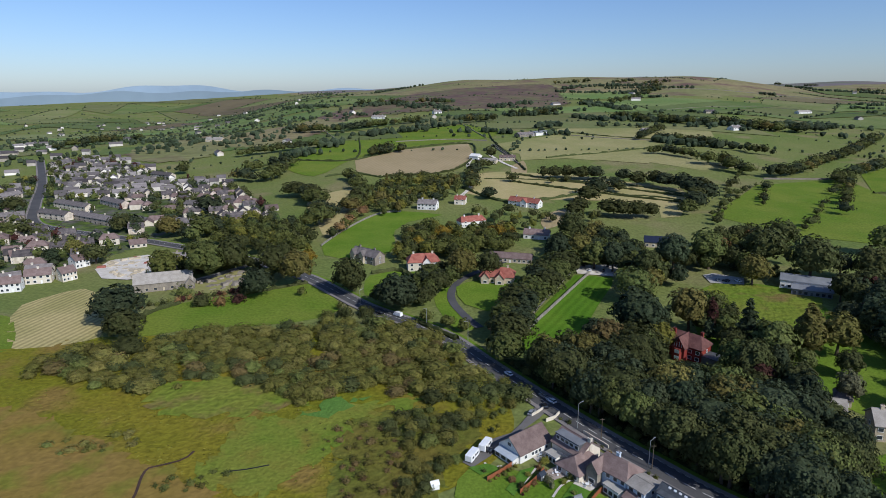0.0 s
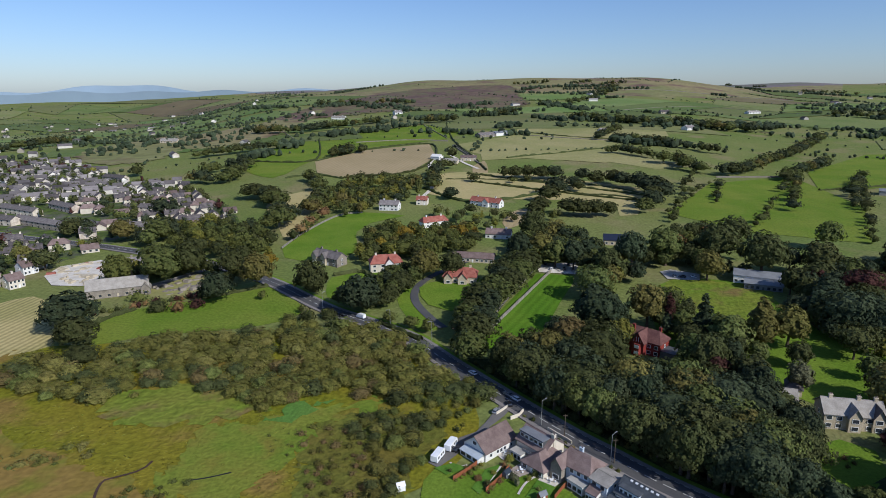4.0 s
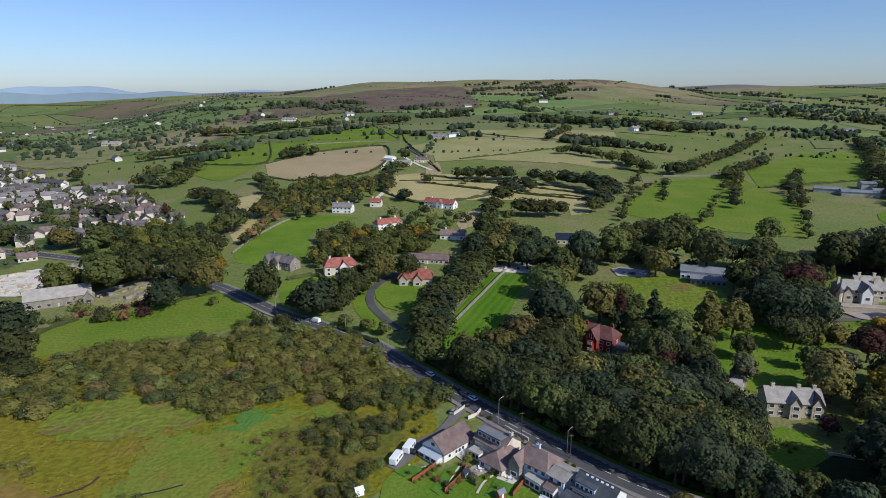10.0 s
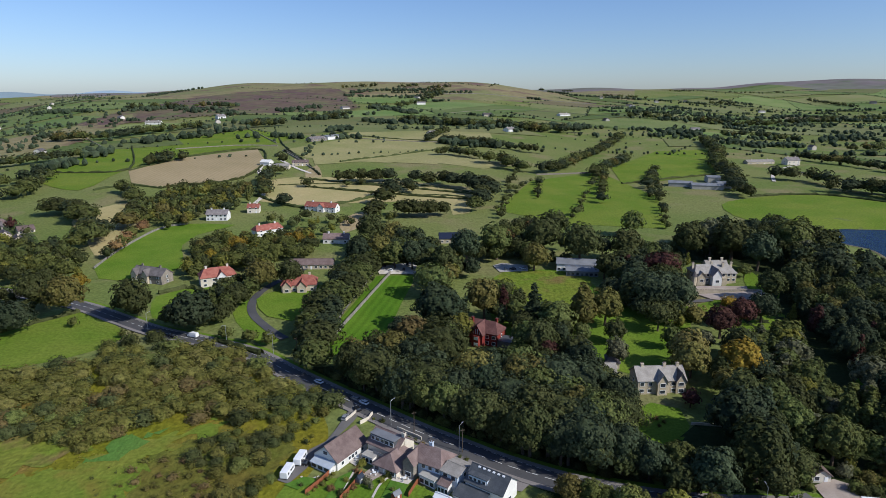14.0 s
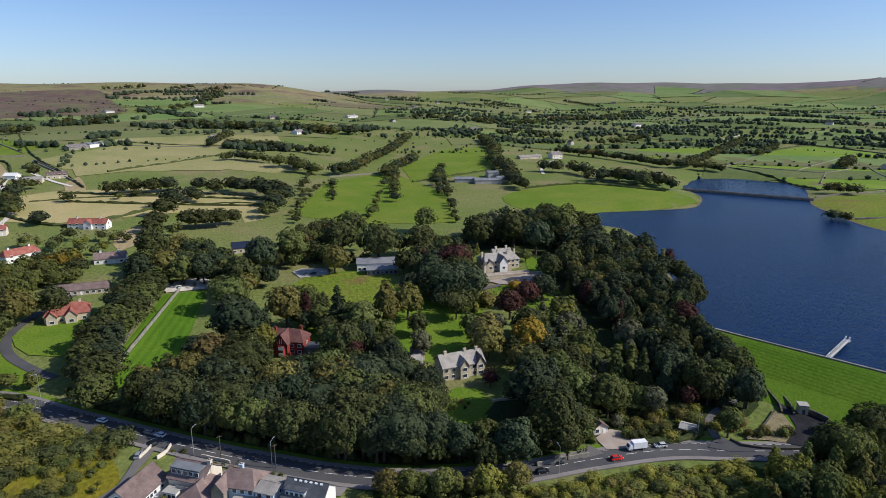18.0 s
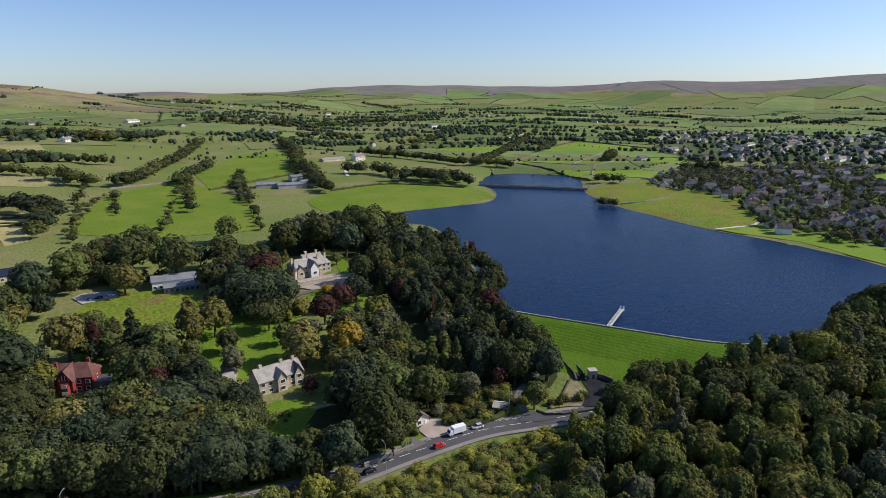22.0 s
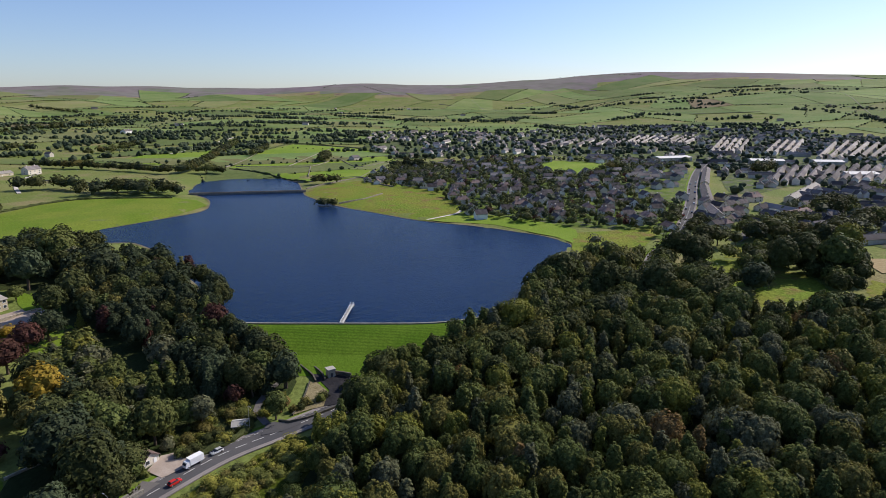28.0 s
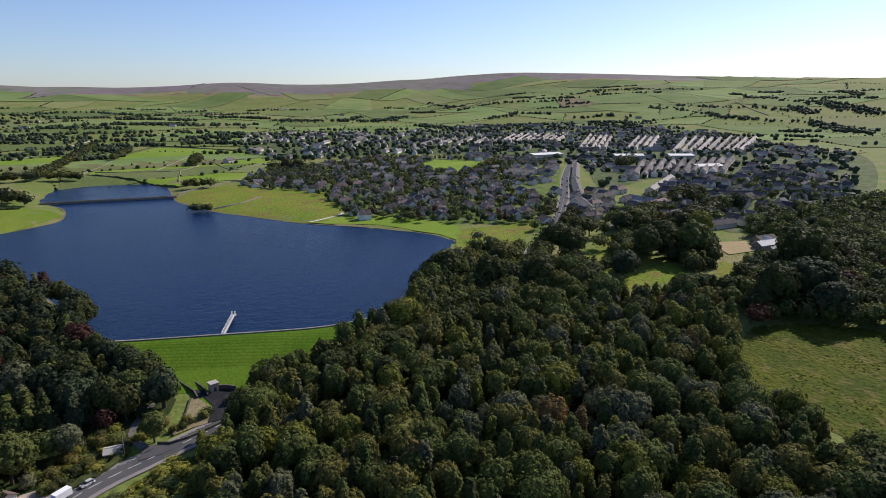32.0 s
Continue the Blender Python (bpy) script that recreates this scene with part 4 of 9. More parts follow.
def house_at(m, length, depth, eave, ridge, wall, roof, label, category="house", name="house", axis="x", hip=0.0, chimneys=((0.2, 0.5), (0.8, 0.5)), cols=4, storeys=2,
             wings=(), windows=True, door=True, trim=WHITE_PAINT, group="", plain=False):
    root = thing(name, m, label, category, group)
    piece("wall", wall_shape(0, 0, length, depth, eave, ridge, axis, not hip).mesh("wall", wall), root)
    piece("roof", roof_shape(0, 0, length, depth, eave, ridge, axis, hip).mesh("roof", roof), root)
    for u, v in chimneys:
        x, y = u * length, v * depth
        c = piece("chimney", Shape().column(((0.55, 0.45, eave), (0.55, 0.45, ridge + 1.2), (0.66, 0.56, ridge + 1.25), (0.66, 0.56, ridge + 1.45))).mesh("chimney", wall), root, pose(x, y, 0))
        if not plain:
            for u2 in (-0.27, 0.27):
                piece("chimney_pot", Shape().tube((u2, 0, ridge + 1.4), (u2, 0, ridge + 2.0), 0.16, 0.13).mesh("chimney_pot", SLATE_BROWN), c)
    for x0, x1, out, weave, wridge, wwall, wroof in wings:
        wing = piece("wing", wall_shape(x0, -out, x1, 1.0, weave, wridge, "y").mesh("wing", wwall), root)
        piece("wing_roof", roof_shape(x0, -out, x1, depth * 0.5, weave, wridge, "y").mesh("wing_roof", wroof), wing)
        if windows:
            for k in range(max(1, int(weave / 2.7))):
                put_window(root, (x0 + x1) / 2, -out, 1.6 + 2.7 * k, 0, min(1.9, (x1 - x0) * 0.5), 1.35, trim)
    if windows:
        step = length / cols
        for k in range(storeys):
            for i in range(cols):
                x = step * (i + 0.5)
                if any(x0 - 0.6 < x < x1 + 0.6 for x0, x1, *_ in wings):
                    continue
                if door and k == 0 and i == cols // 2:
                    piece("door", Shape().box(x - 0.5, -0.1, 0, x + 0.5, 0.02, 2.05).mesh("door", trim), root)
                    continue
                put_window(root, x, 0, 1.55 + 2.7 * k, 0, min(1.5, step * 0.5), 1.3, trim, not plain)
            if plain:
                continue
            put_window(root, length, depth / 2, 1.55 + 2.7 * k, 90, 1.1, 1.2, trim)
            put_window(root, 0, depth / 2, 1.55 + 2.7 * k, -90, 1.1, 1.2, trim)
    c = m @ Vector((length / 2, depth / 2, 0))
    TAKEN.append((c.x, c.y, max(length, depth) * 0.56 + 1.5))
    return root


def house(a, b, depth, eave, ridge, wall, roof, label, **more):
    m, length = frame_between(a, b)
    return house_at(m, length, depth, eave, ridge, wall, roof, label, **more)


# villas and farm buildings beside and beyond the road
house((-21.4, 360.8), (-2, 363.6), 11, 5.8, 9.8, RENDER_CREAM, TILE_RED, "cream villa with a red tiled roof and white gables", hip=0.6, wings=((9, 14, 1.6, 5.8, 8.8, RENDER_WHITE, TILE_RED),), cols=4)
house((21.1, 338.2), (39.9, 334.4), 13, 4.2, 8.0, STONE, TILE_RED, "stone bungalow villa with red tiled roofs and bay gables", hip=0.5, wings=((1, 5.5, 2, 4.0, 6.6, STONE, TILE_RED), (9, 14, 2.5, 4.0, 6.8, STONE, TILE_RED)), cols=4, storeys=1)
house((29.7, 379.8), (55.2, 371.8), 8, 3.0, 5.6, STONE, SLATE_BROWN, "long stone coach house with a brown tiled roof", cols=9, storeys=1, chimneys=())
house((-60.2, 388.6), (-43.1, 374.5), 9, 5.2, 8.6, STONE_DARK, SLATE, "grey stone gabled villa with slate roofs", wings=((1, 5, 1.5, 5.2, 8.2, STONE, SLATE), (9, 13, 1.5, 5.2, 8.2, STONE, SLATE)))
house((-22.2, 525.7), (-6.1, 520.5), 9, 5.2, 8.4, RENDER_WHITE, SLATE, "white rendered house with a grey slate roof", cols=5)
house((14.4, 464), (33.8, 472.4), 9, 4.6, 7.8, RENDER_WHITE, TILE_RED, "white house with a bright red tiled roof", hip=0.4, cols=3)
house((58.1, 538.6), (81.6, 521.4), 9, 4.6, 7.8, RENDER_WHITE, TILE_RED, "long white house with red tiled roof and front gable", wings=((13, 19, 2, 4.8, 7.6, RENDER_WHITE, TILE_RED),), cols=6)
house((58.3, 433.9), (75.5, 428.1), 9, 3.4, 6.6, RENDER_WHITE, SLATE_BROWN, "white bungalow with a brown tiled roof", cols=4, storeys=1)
house((10.2, 540.1), (19.7, 537.8), 8, 4.6, 7.4, RENDER_CREAM, TILE_RED, "small cream house with a red roof among trees", cols=2)
house((137.6, 407.4), (152.3, 403.3), 9, 3.6, 6.8, STONE, SOLAR, "low stone house with a dark solar-panelled roof", cols=4, storeys=1, chimneys=())
def red_hall():
    m, n = frame_between((92.4, 246.8), (105.4, 232.8))
    h = house_at(m, n, 10, 6.0, 9.8, BRICK_RED, TILE_PLUM, "dark red brick hall with steep tiled roofs and timbered gable", hip=0.6, cols=6, chimneys=((0.3, 0.3), (0.85, 0.6)),
                 wings=((8.2, 13.4, 3.2, 6.0, 10.0, BRICK_RED, TILE_PLUM), (1.2, 4.6, 1.2, 4.4, 7.0, BRICK_RED, TILE_PLUM)))
    bay = piece("bay", Shape().prism([(9.2, -3.2), (9.7, -4.3), (11.9, -4.3), (12.4, -3.2)], -1.0, 5.4).mesh("bay", BRICK_RED), h)
    for k in range(2):
        piece("bay_window", Shape().box(9.8, -4.38, 0.9 + 2.7 * k, 11.8, -4.28, 2.3 + 2.7 * k).mesh("bay_window", WHITE_PAINT), bay)
    for i in range(4):
        piece("timber", Shape().box(8.9 + 1.05 * i, -3.3, 6.0, 9.05 + 1.05 * i, -3.18, 7.4 + (0.9 if i in (1, 2) else 0)).mesh("timber", WHITE_PAINT), h)
    piece("side_range", Shape().box(19.2, 0.5, -1.0, 25.5, 7.5, 3.2).mesh("side_range", STONE_DARK), h)
    piece("side_roof", Shape().box(19.2, 0.3, 3.2, 25.8, 7.8, 3.45).mesh("side_roof", METAL_DARK), h)
    return h


red_hall()
house((138.5, 176.5), (156, 171.5), 9.5, 5.6, 9.2, STONE, SLATE_PALE, "long pale stone manor house with stone-slate roof", wings=((7.0, 10.8, 1.4, 5.5, 8.4, STONE, SLATE_PALE), (14.4, 18.1, 0.7, 5.5, 8.6, STONE, SLATE)), cols=6, chimneys=((0.15, 0.5), (0.62, 0.5), (0.9, 0.5)))
house((131.2, 192.3), (137.8, 189.7), 6, 3.0, 5.6, STONE, SLATE_PALE, "small stone outbuilding of the manor", cols=2, storeys=1, chimneys=(), category="outbuilding")
house((139.1, 198.5), (143.7, 195.9), 7, 3.2, 7.0, STONE, SLATE, "stone coach house with a pyramid slate roof", hip=0.95, cols=2, storeys=1, chimneys=(), category="outbuilding")
def grand_hall():
    m, n = frame_between((236.5, 261.5), (258.5, 254.5))
    m = m @ pose(0, 0, 1.8)
    h = house_at(m, n, 11, 5.2, 8.6, STONE, SLATE_PALE, "grand pale stone hall with slate roofs and a white gable", hip=0.5, cols=8, chimneys=((0.02, 0.45), (0.5, 0.62), (0.72, 0.35), (0.97, 0.55)),
                 wings=((1.0, 5.6, 1.6, 3.8, 6.2, STONE, SLATE_PALE), (8.6, 13.6, 3.4, 4.8, 8.2, RENDER_WHITE, SLATE)))
    piece("rear_block", wall_shape(12, 12, 24, 19, 5.4, 8.2).mesh("rear_block", STONE), h)
    piece("rear_roof", roof_shape(12, 12, 24, 19, 5.4, 8.2).mesh("rear_roof", SLATE_PALE), h)
    for x in (14.5, 21.5):
        piece("chimney", Shape().column(((0.6, 0.5, 5.0), (0.6, 0.5, 9.8), (0.72, 0.62, 9.85), (0.72, 0.62, 10.1))).mesh("chimney", STONE), h, pose(x, 15.5, 0))
    piece("porch", Shape().box(14.2, -3.0, -1.0, 16.6, 0.4, 3.0).box(14.0, -3.2, 3.0, 16.8, 0.4, 3.3).mesh("porch", STONE), h)
    piece("turret_wall", Shape().tube((-0.6, -0.6, -1.2), (-0.6, -0.6, 4.0), 1.5, 1.5, 10).mesh("turret_wall", STONE), h)
    piece("turret_roof", Shape().tube((-0.6, -0.6, 4.0), (-0.6, -0.6, 7.0), 1.9, 0.05, 10).mesh("turret_roof", SLATE), h)
    return h


grand_hall()
house((181.7, 316.5), (202.9, 304.1), 13, 4.6, 6.6, RENDER_WHITE, METAL_GREY, "long white hall with a grey metal roof", cols=8, storeys=1, chimneys=(), category="hall")
house((182.2, 305.9), (198.4, 297), 8, 3.2, 4.6, METAL_GREY, METAL_GREY, "low grey clad extension with a metal roof", cols=7, storeys=1, chimneys=(), category="hall", trim=METAL_DARK)
house((154.5, 115), (159.6, 113.1), 5, 2.4, 4.2, RENDER_CREAM, SLATE_BROWN, "small cream lodge beside a gravel forecourt", axis="y", cols=2, storeys=1, chimneys=())
house((178.7, 97.9), (180.4, 93.3), 4.5, 1.8, 2.6, STONE_DARK, CONCRETE, "low hut with a pale felt roof", cols=2, storeys=1, chimneys=(), category="hut", windows=False)
house((-174, 329.5), (-144.9, 339.9), 11, 5.0, 9.4, STONE_DARK, SLATE_PALE, "long stone chapel with a weathered grey roof", trim=STONE, cols=7, storeys=1, chimneys=(), category="chapel", wings=((27, 32, 2.5, 3.6, 6.4, STONE_DARK, SLATE_PALE),))
house((-170.8, 375.7), (-159.5, 380.1), 10, 5.8, 9.8, STONE_DARK, SLATE, "dark stone vicarage with tall chimneys", cols=3)
# farm on the hillside
house((33, 761), (43, 754), 10, 4.5, 7.0, RENDER_WHITE, RENDER_WHITE, "white farm silo building", cols=1, storeys=1, chimneys=(), category="barn", windows=False)
house((43, 736), (63, 730), 12, 3.6, 6.0, STONE, SLATE_PALE, "stone farm barn with a pale roof", cols=4, storeys=1, chimneys=(), category="barn")
house((69, 750), (88, 748), 10, 4.2, 6.8, STONE, SLATE_BROWN, "stone farmhouse on the hillside", cols=4)
house((120, 968), (146, 983), 14, 4.0, 7.0, STONE_DARK, SLATE, "dark stone hill farm", cols=4)
house((148, 988), (176, 1010), 14, 5.0, 7.0, RENDER_WHITE, METAL_GREY, "large barn with a white roof", windows=False, chimneys=(), category="barn")
house((-148, 1310), (-120, 1303), 12, 4.8, 8.0, RENDER_WHITE, SLATE_PALE, "pale hill farmhouse among trees", cols=4)
house((-17, 1381), (-1, 1389), 12, 5.5, 9.0, RENDER_WHITE, SLATE, "white house on the hillside", cols=3)
house((783, 1380), (819, 1394), 12, 5.0, 8.0, RENDER_WHITE, SLATE_PALE, "white farm buildings on the moor edge", cols=4)
house((569, 1357), (591, 1358), 14, 5.5, 9.0, STONE, SLATE, "stone farm on the moor edge", cols=3)
house((495, 1062), (514, 1071), 14, 5.5, 9.0, RENDER_WHITE, SLATE, "white farmhouse beside a wood", cols=3)
house((-402, 1056), (-374, 1054), 14, 4.5, 8.0, STONE, SLATE_PALE, "long stone farm on the slope", cols=5)
# white roofs of the school: sun glare on the slopes, put in as colour
house((397, -240), (404, -257), 8, 3.0, 5.4, STONE_DARK, RENDER_WHITE, "low school building with sun glare as a white roof", cols=5, storeys=1, chimneys=(), category="school")
house((387, -243), (392, -252), 6, 2.6, 4.2, STONE_DARK, METAL_GREY, "small grey-roofed shed beside the school", cols=2, storeys=1, chimneys=(), category="shed", windows=False)
# the wing's white roof is glare put into the colour too
house((409, -246), (415, -262), 9, 3.4, 6.0, STONE_DARK, SLATE, "dark stone school hall with a slate roof", cols=5, storeys=1, chimneys=(), category="school", wings=((4, 9, 2, 3.2, 5.6, STONE_DARK, RENDER_WHITE),))
# big barns by the lake field
for a, b, dep, e, r in (((440, 539), (459, 525), 14, 4.0, 5.6), ((451, 516), (477, 500), 16, 4.2, 5.8), ((496, 544), (508, 538), 14, 6.0, 7.4), ((481, 510), (497, 506), 14, 4.4, 6.2)):
    house(a, b, dep, e, r, CONCRETE, METAL_GREY, "low agricultural barn with a grey sheet roof", category="barn", windows=False, chimneys=(), group="barns of the lakeside farm", name="barn")
house((715, 640), (734, 637), 12, 6.5, 10.5, RENDER_CREAM, SLATE, "tall cream farmhouse in trees", cols=3)
house((666, 660), (707, 654), 10, 3.5, 6.0, STONE, SLATE_PALE, "stone farm buildings in trees", cols=4, storeys=1)
house((1400, 972), (1429, 972), 14, 6.5, 10, RENDER_WHITE, SLATE, "white farmhouse in far fields", cols=3)

# the row of houses at the roadside
def white_house():
    h = house((17.5, 174.1), (23.4, 166.6), 14, 3.0, 6.8, RENDER_WHITE, SLATE_BROWN, "long white bungalow with a steep brown tiled roof and gabled front", axis="y", cols=2, storeys=1, chimneys=())
    put_window(h, 4.77, 0, 4.6, 0, 1.6, 1.2, WHITE_PAINT)
    for i in range(4):
        put_window(h, 9.54, 2.4 + 3.1 * i, 1.6, 90, 1.0, 1.1, WHITE_PAINT)
    return h


def dormer_house():
    h = house((34.0, 172.1), (40.7, 162.9), 9.3, 4.6, 8.0, RENDER_CREAM, SLATE_BROWN, "cream house with a long flat-roofed dormer", cols=4, chimneys=((0.97, 0.5),), storeys=1)
    n = 11.38
    d = piece("dormer", Shape().box(n * 0.06, 0.9, 4.9, n * 0.88, 4.6, 7.7).mesh("dormer", METAL_DARK), h, label="dark clad dormer")
    piece("dormer_roof", Shape().box(n * 0.04, 0.6, 7.7, n * 0.9, 4.9, 7.95).mesh("dormer_roof", METAL_GREY), d)
    for i in range(5):
        put_window(h, n * (0.14 + 0.165 * i), 0.9, 6.5, 0, 1.35, 1.2, WHITE_PAINT)
    piece("balcony", Shape().box(n * 0.3, -1.3, 2.6, n * 0.72, 0.0, 2.8).box(n * 0.3, -1.3, 2.8, n * 0.72, -1.22, 3.6).mesh("balcony", CONCRETE), h)
    return h


def semi_pair():
    h = house((43.2, 159.4), (51.0, 150.3), 8.6, 5.2, 8.3, RENDER_BLUE, SLATE_BROWN, "pale blue semi-detached houses with brown hipped roof", hip=0.6, cols=5, chimneys=((0.5, 0.55),), wings=((0.2, 4.0, 2.4, 5.1, 7.4, STONE_DARK, SLATE_BROWN),))
    piece("downpipe", Shape().tube((11.6, -0.12, 0), (11.6, -0.12, 5.2), 0.09, 0.09, 5).mesh("downpipe", WHITE_PAINT), h)
    return h


def rooflight_house():
    h = house((56.2, 143.6), (63.3, 133.8), 8.4, 4.8, 8.0, RENDER_WHITE, METAL_DARK, "white gabled house with a dark roof and rooflights", cols=5, chimneys=(), storeys=1)
    n = 12.1
    d = piece("dormer", Shape().box(n * 0.06, 0.5, 4.6, n * 0.56, 3.4, 6.9).mesh("dormer", RENDER_BLUE), h, label="pale rendered dormer")
    piece("dormer_roof", Shape().box(n * 0.04, 0.3, 6.9, n * 0.58, 3.6, 7.1).mesh("dormer_roof", METAL_DARK), d)
    for i in range(4):
        put_window(h, n * (0.12 + 0.12 * i), 0.5, 5.8, 0, 0.95, 1.1, WHITE_PAINT)
    for i in range(6):
        x = n * (0.2 + 0.13 * i)
        piece("rooflight", Shape().add([(x - 0.4, 3.5, 7.82), (x + 0.4, 3.5, 7.82), (x + 0.4, 3.9, 8.12), (x - 0.4, 3.9, 8.12), (x - 0.4, 3.5, 7.97), (x + 0.4, 3.5, 7.97), (x + 0.4, 3.9, 8.27), (x - 0.4, 3.9, 8.27)],
                                       [(3, 2, 1, 0), (4, 5, 6, 7), (0, 1, 5, 4), (1, 2, 6, 5), (2, 3, 7, 6), (3, 0, 4, 7)]).mesh("rooflight", WHITE_PAINT), h)
    return h


white_house()
dormer_house()
house((33.8, 163.4), (39.2, 156.6), 11.5, 2.6, 5.7, RENDER_CREAM, SLATE_BROWN, "bungalow with a brown hipped roof", axis="y", hip=0.7, cols=3, storeys=1, chimneys=())
semi_pair()
house((51.0, 149.6), (54.2, 144.9), 7.5, 5.2, 6.2, RENDER_BLUE, SLATE_PALE, "house with a low pale grey roof", cols=2, chimneys=())
rooflight_house()


def extension(a, b, dep, h, roof, label, rise=0.9, wall=None):
    """A low building against a house, its roof rising away from its front."""
    m, n = frame_between(a, b)
    s = thing("extension", m, label, "extension")
    piece("wall", Shape().box(0, 0, -1, n, dep, h - 0.1).mesh("wall", wall or RENDER_WHITE), s)
    z0, z1 = h, h + rise
    piece("roof", Shape().add([(-0.2, -0.3, z0 - 0.08), (n + 0.2, -0.3, z0 - 0.08), (n + 0.2, dep, z1 - 0.08), (-0.2, dep, z1 - 0.08), (-0.2, -0.3, z0 + 0.1), (n + 0.2, -0.3, z0 + 0.1), (n + 0.2, dep, z1 + 0.1), (-0.2, dep, z1 + 0.1)],
                              [(3, 2, 1, 0), (4, 5, 6, 7), (0, 1, 5, 4), (1, 2, 6, 5), (2, 3, 7, 6), (3, 0, 4, 7)]).mesh("roof", roof), s)
    for i in range(3):
        put_window(s, n * (i + 0.5) / 3, 0, 1.2, 0, n / 4, 1.4, WHITE_PAINT)


extension((16.0, 171.6), (20.9, 165.4), 2.6, 2.0, GLASS_PALE, "white conservatory with a glazed lean-to roof", 0.7)
extension((45.4, 153.2), (48.5, 148.6), 4.0, 2.9, CONCRETE, "white flat-roofed rear extension of a house", 0.15)
extension((49.0, 147.2), (51.2, 144.6), 3.0, 2.8, SLATE_BROWN, "small rear extension with a brown tiled roof", 1.0)
extension((31.6, 169.4), (34.2, 166.0), 3.2, 2.5, CONCRETE, "small flat-roofed garage beside the house", 0.1)
extension((51.6, 141.6), (57.2, 134.2), 4.6, 2.7, METAL_DARK, "low dark-roofed rear building with rooflights", 1.1)
drape("house_drive", [(8.6, 164.6), (5.6, 167.4), (9, 173.5), (14.5, 179.5), (22.4, 183.7), (30, 195.5), (34.8, 203.6), (37.5, 199), (33.4, 193), (29.5, 188.6), (17.3, 174.8), (14.6, 170.6)], ASPHALT_OLD, "dark tarmac drive beside the white house", "drive", 3)
drape("back_garden", [(4, 158.8), (8.6, 165.7), (15.4, 165.4), (23.6, 162.5), (31.9, 160.4), (41.1, 155.2), (48.5, 145.3), (43.4, 134.4), (6.8, 143.5)], LAWN_PLAIN, "small green back gardens with patios", "garden", 2)
drape("patio", [(27.4, 169.9), (31.2, 173.9), (33, 172), (29.1, 167)], GRAVEL, "pale stone patio behind the white house", "patio", 3)
drape("patio", [(37.6, 156.7), (40.9, 159.7), (44.6, 155.4), (40.7, 152.1)], GRAVEL, "paved patio with garden seats", "patio", 3)
drape("patio", [(30, 161.9), (34.1, 165), (37.4, 160.6), (31.8, 157.8)], GRAVEL_WARM, "pinkish paved patio behind the bungalow", "patio", 4)
drape("garden_lawn", [(17.7, 154), (23.2, 163), (27.9, 164.9), (24.2, 158.2), (19.8, 151)], LAWN, "small striped back lawn between fences", "lawn", 4)
drape("garden_lawn", [(13.2, 166.5), (7.4, 164.5), (10.9, 160.7), (18.1, 163.7)], LAWN, "curved lawn beside the caravans", "lawn", 4)
drape("garden_lawn", [(32.5, 149), (37.5, 156.5), (41.8, 152.9), (38.7, 147.5)], LAWN, "small green back lawn", "lawn", 4)
for pts in ([(19.4, 151.6), (23.8, 157.6), (28.6, 165.4)], [(12.4, 167.0), (14.2, 164.6), (17.6, 165.4)], [(30.6, 150.4), (33.6, 155.2), (37.2, 158.2)]):
    ribbon("garden_path", spline(pts, 1.5), 0.35, -0.35, GRAVEL, 0.3, "narrow pale garden path", "path")


def garden_set(x, y, turn):
    """A round table with four chairs on a patio."""
    z = ground(x, y) + 0.25
    t = thing("garden_table", pose(x, y, z, 0, 0, turn), "white round garden table on a patio", "table", "garden furniture")
    piece("tabletop", Shape().tube((0, 0, 0.68), (0, 0, 0.74), 0.6, 0.6, 12).mesh("tabletop", WHITE_PAINT), t)
    piece("leg", Shape().tube((0, 0, 0), (0, 0, 0.68), 0.09, 0.05, 6).mesh("leg", METAL_DARK), t)
    for k in range(4):
        a = radians(turn + 90 * k + 45)
        c = thing("garden_chair", pose(x + 1.1 * math.cos(a), y + 1.1 * math.sin(a), z, 0, 0, math.degrees(a) - 90), "pale garden chair beside a round table", "chair", "garden furniture")
        piece("seat", Shape().box(-0.24, -0.24, 0.4, 0.24, 0.24, 0.46).mesh("seat", WHITE_PAINT), c)
        piece("backrest", Shape().box(-0.24, 0.2, 0.46, 0.24, 0.25, 0.95).mesh("backrest", WHITE_PAINT), c)
        for lx in (-0.2, 0.2):
            for ly in (-0.2, 0.2):
                piece("leg", Shape().box(lx - 0.02, ly - 0.02, 0, lx + 0.02, ly + 0.02, 0.4).mesh("leg", WHITE_PAINT), c)


garden_set(30.2, 170.6, 20)
garden_set(33.6, 161.2, 50)
garden_set(41.4, 155.6, 10)


def garden_shed(x, y, turn, w, d, h, wall, roof, label):
    s = thing("shed", pose(x, y, ground(x, y) + 0.1, 0, 0, turn), label, "shed", "garden sheds")
    piece("wall", wall_shape(0, 0, w, d, h, h + 0.7).mesh("wall", wall), s)
    piece("roof", roof_shape(0, 0, w, d, h, h + 0.7, over=0.15, thick=0.08).mesh("roof", roof), s)
    piece("door", Shape().box(w * 0.35, -0.06, 0, w * 0.65, 0.02, 1.8).mesh("door", WHITE_PAINT), s)


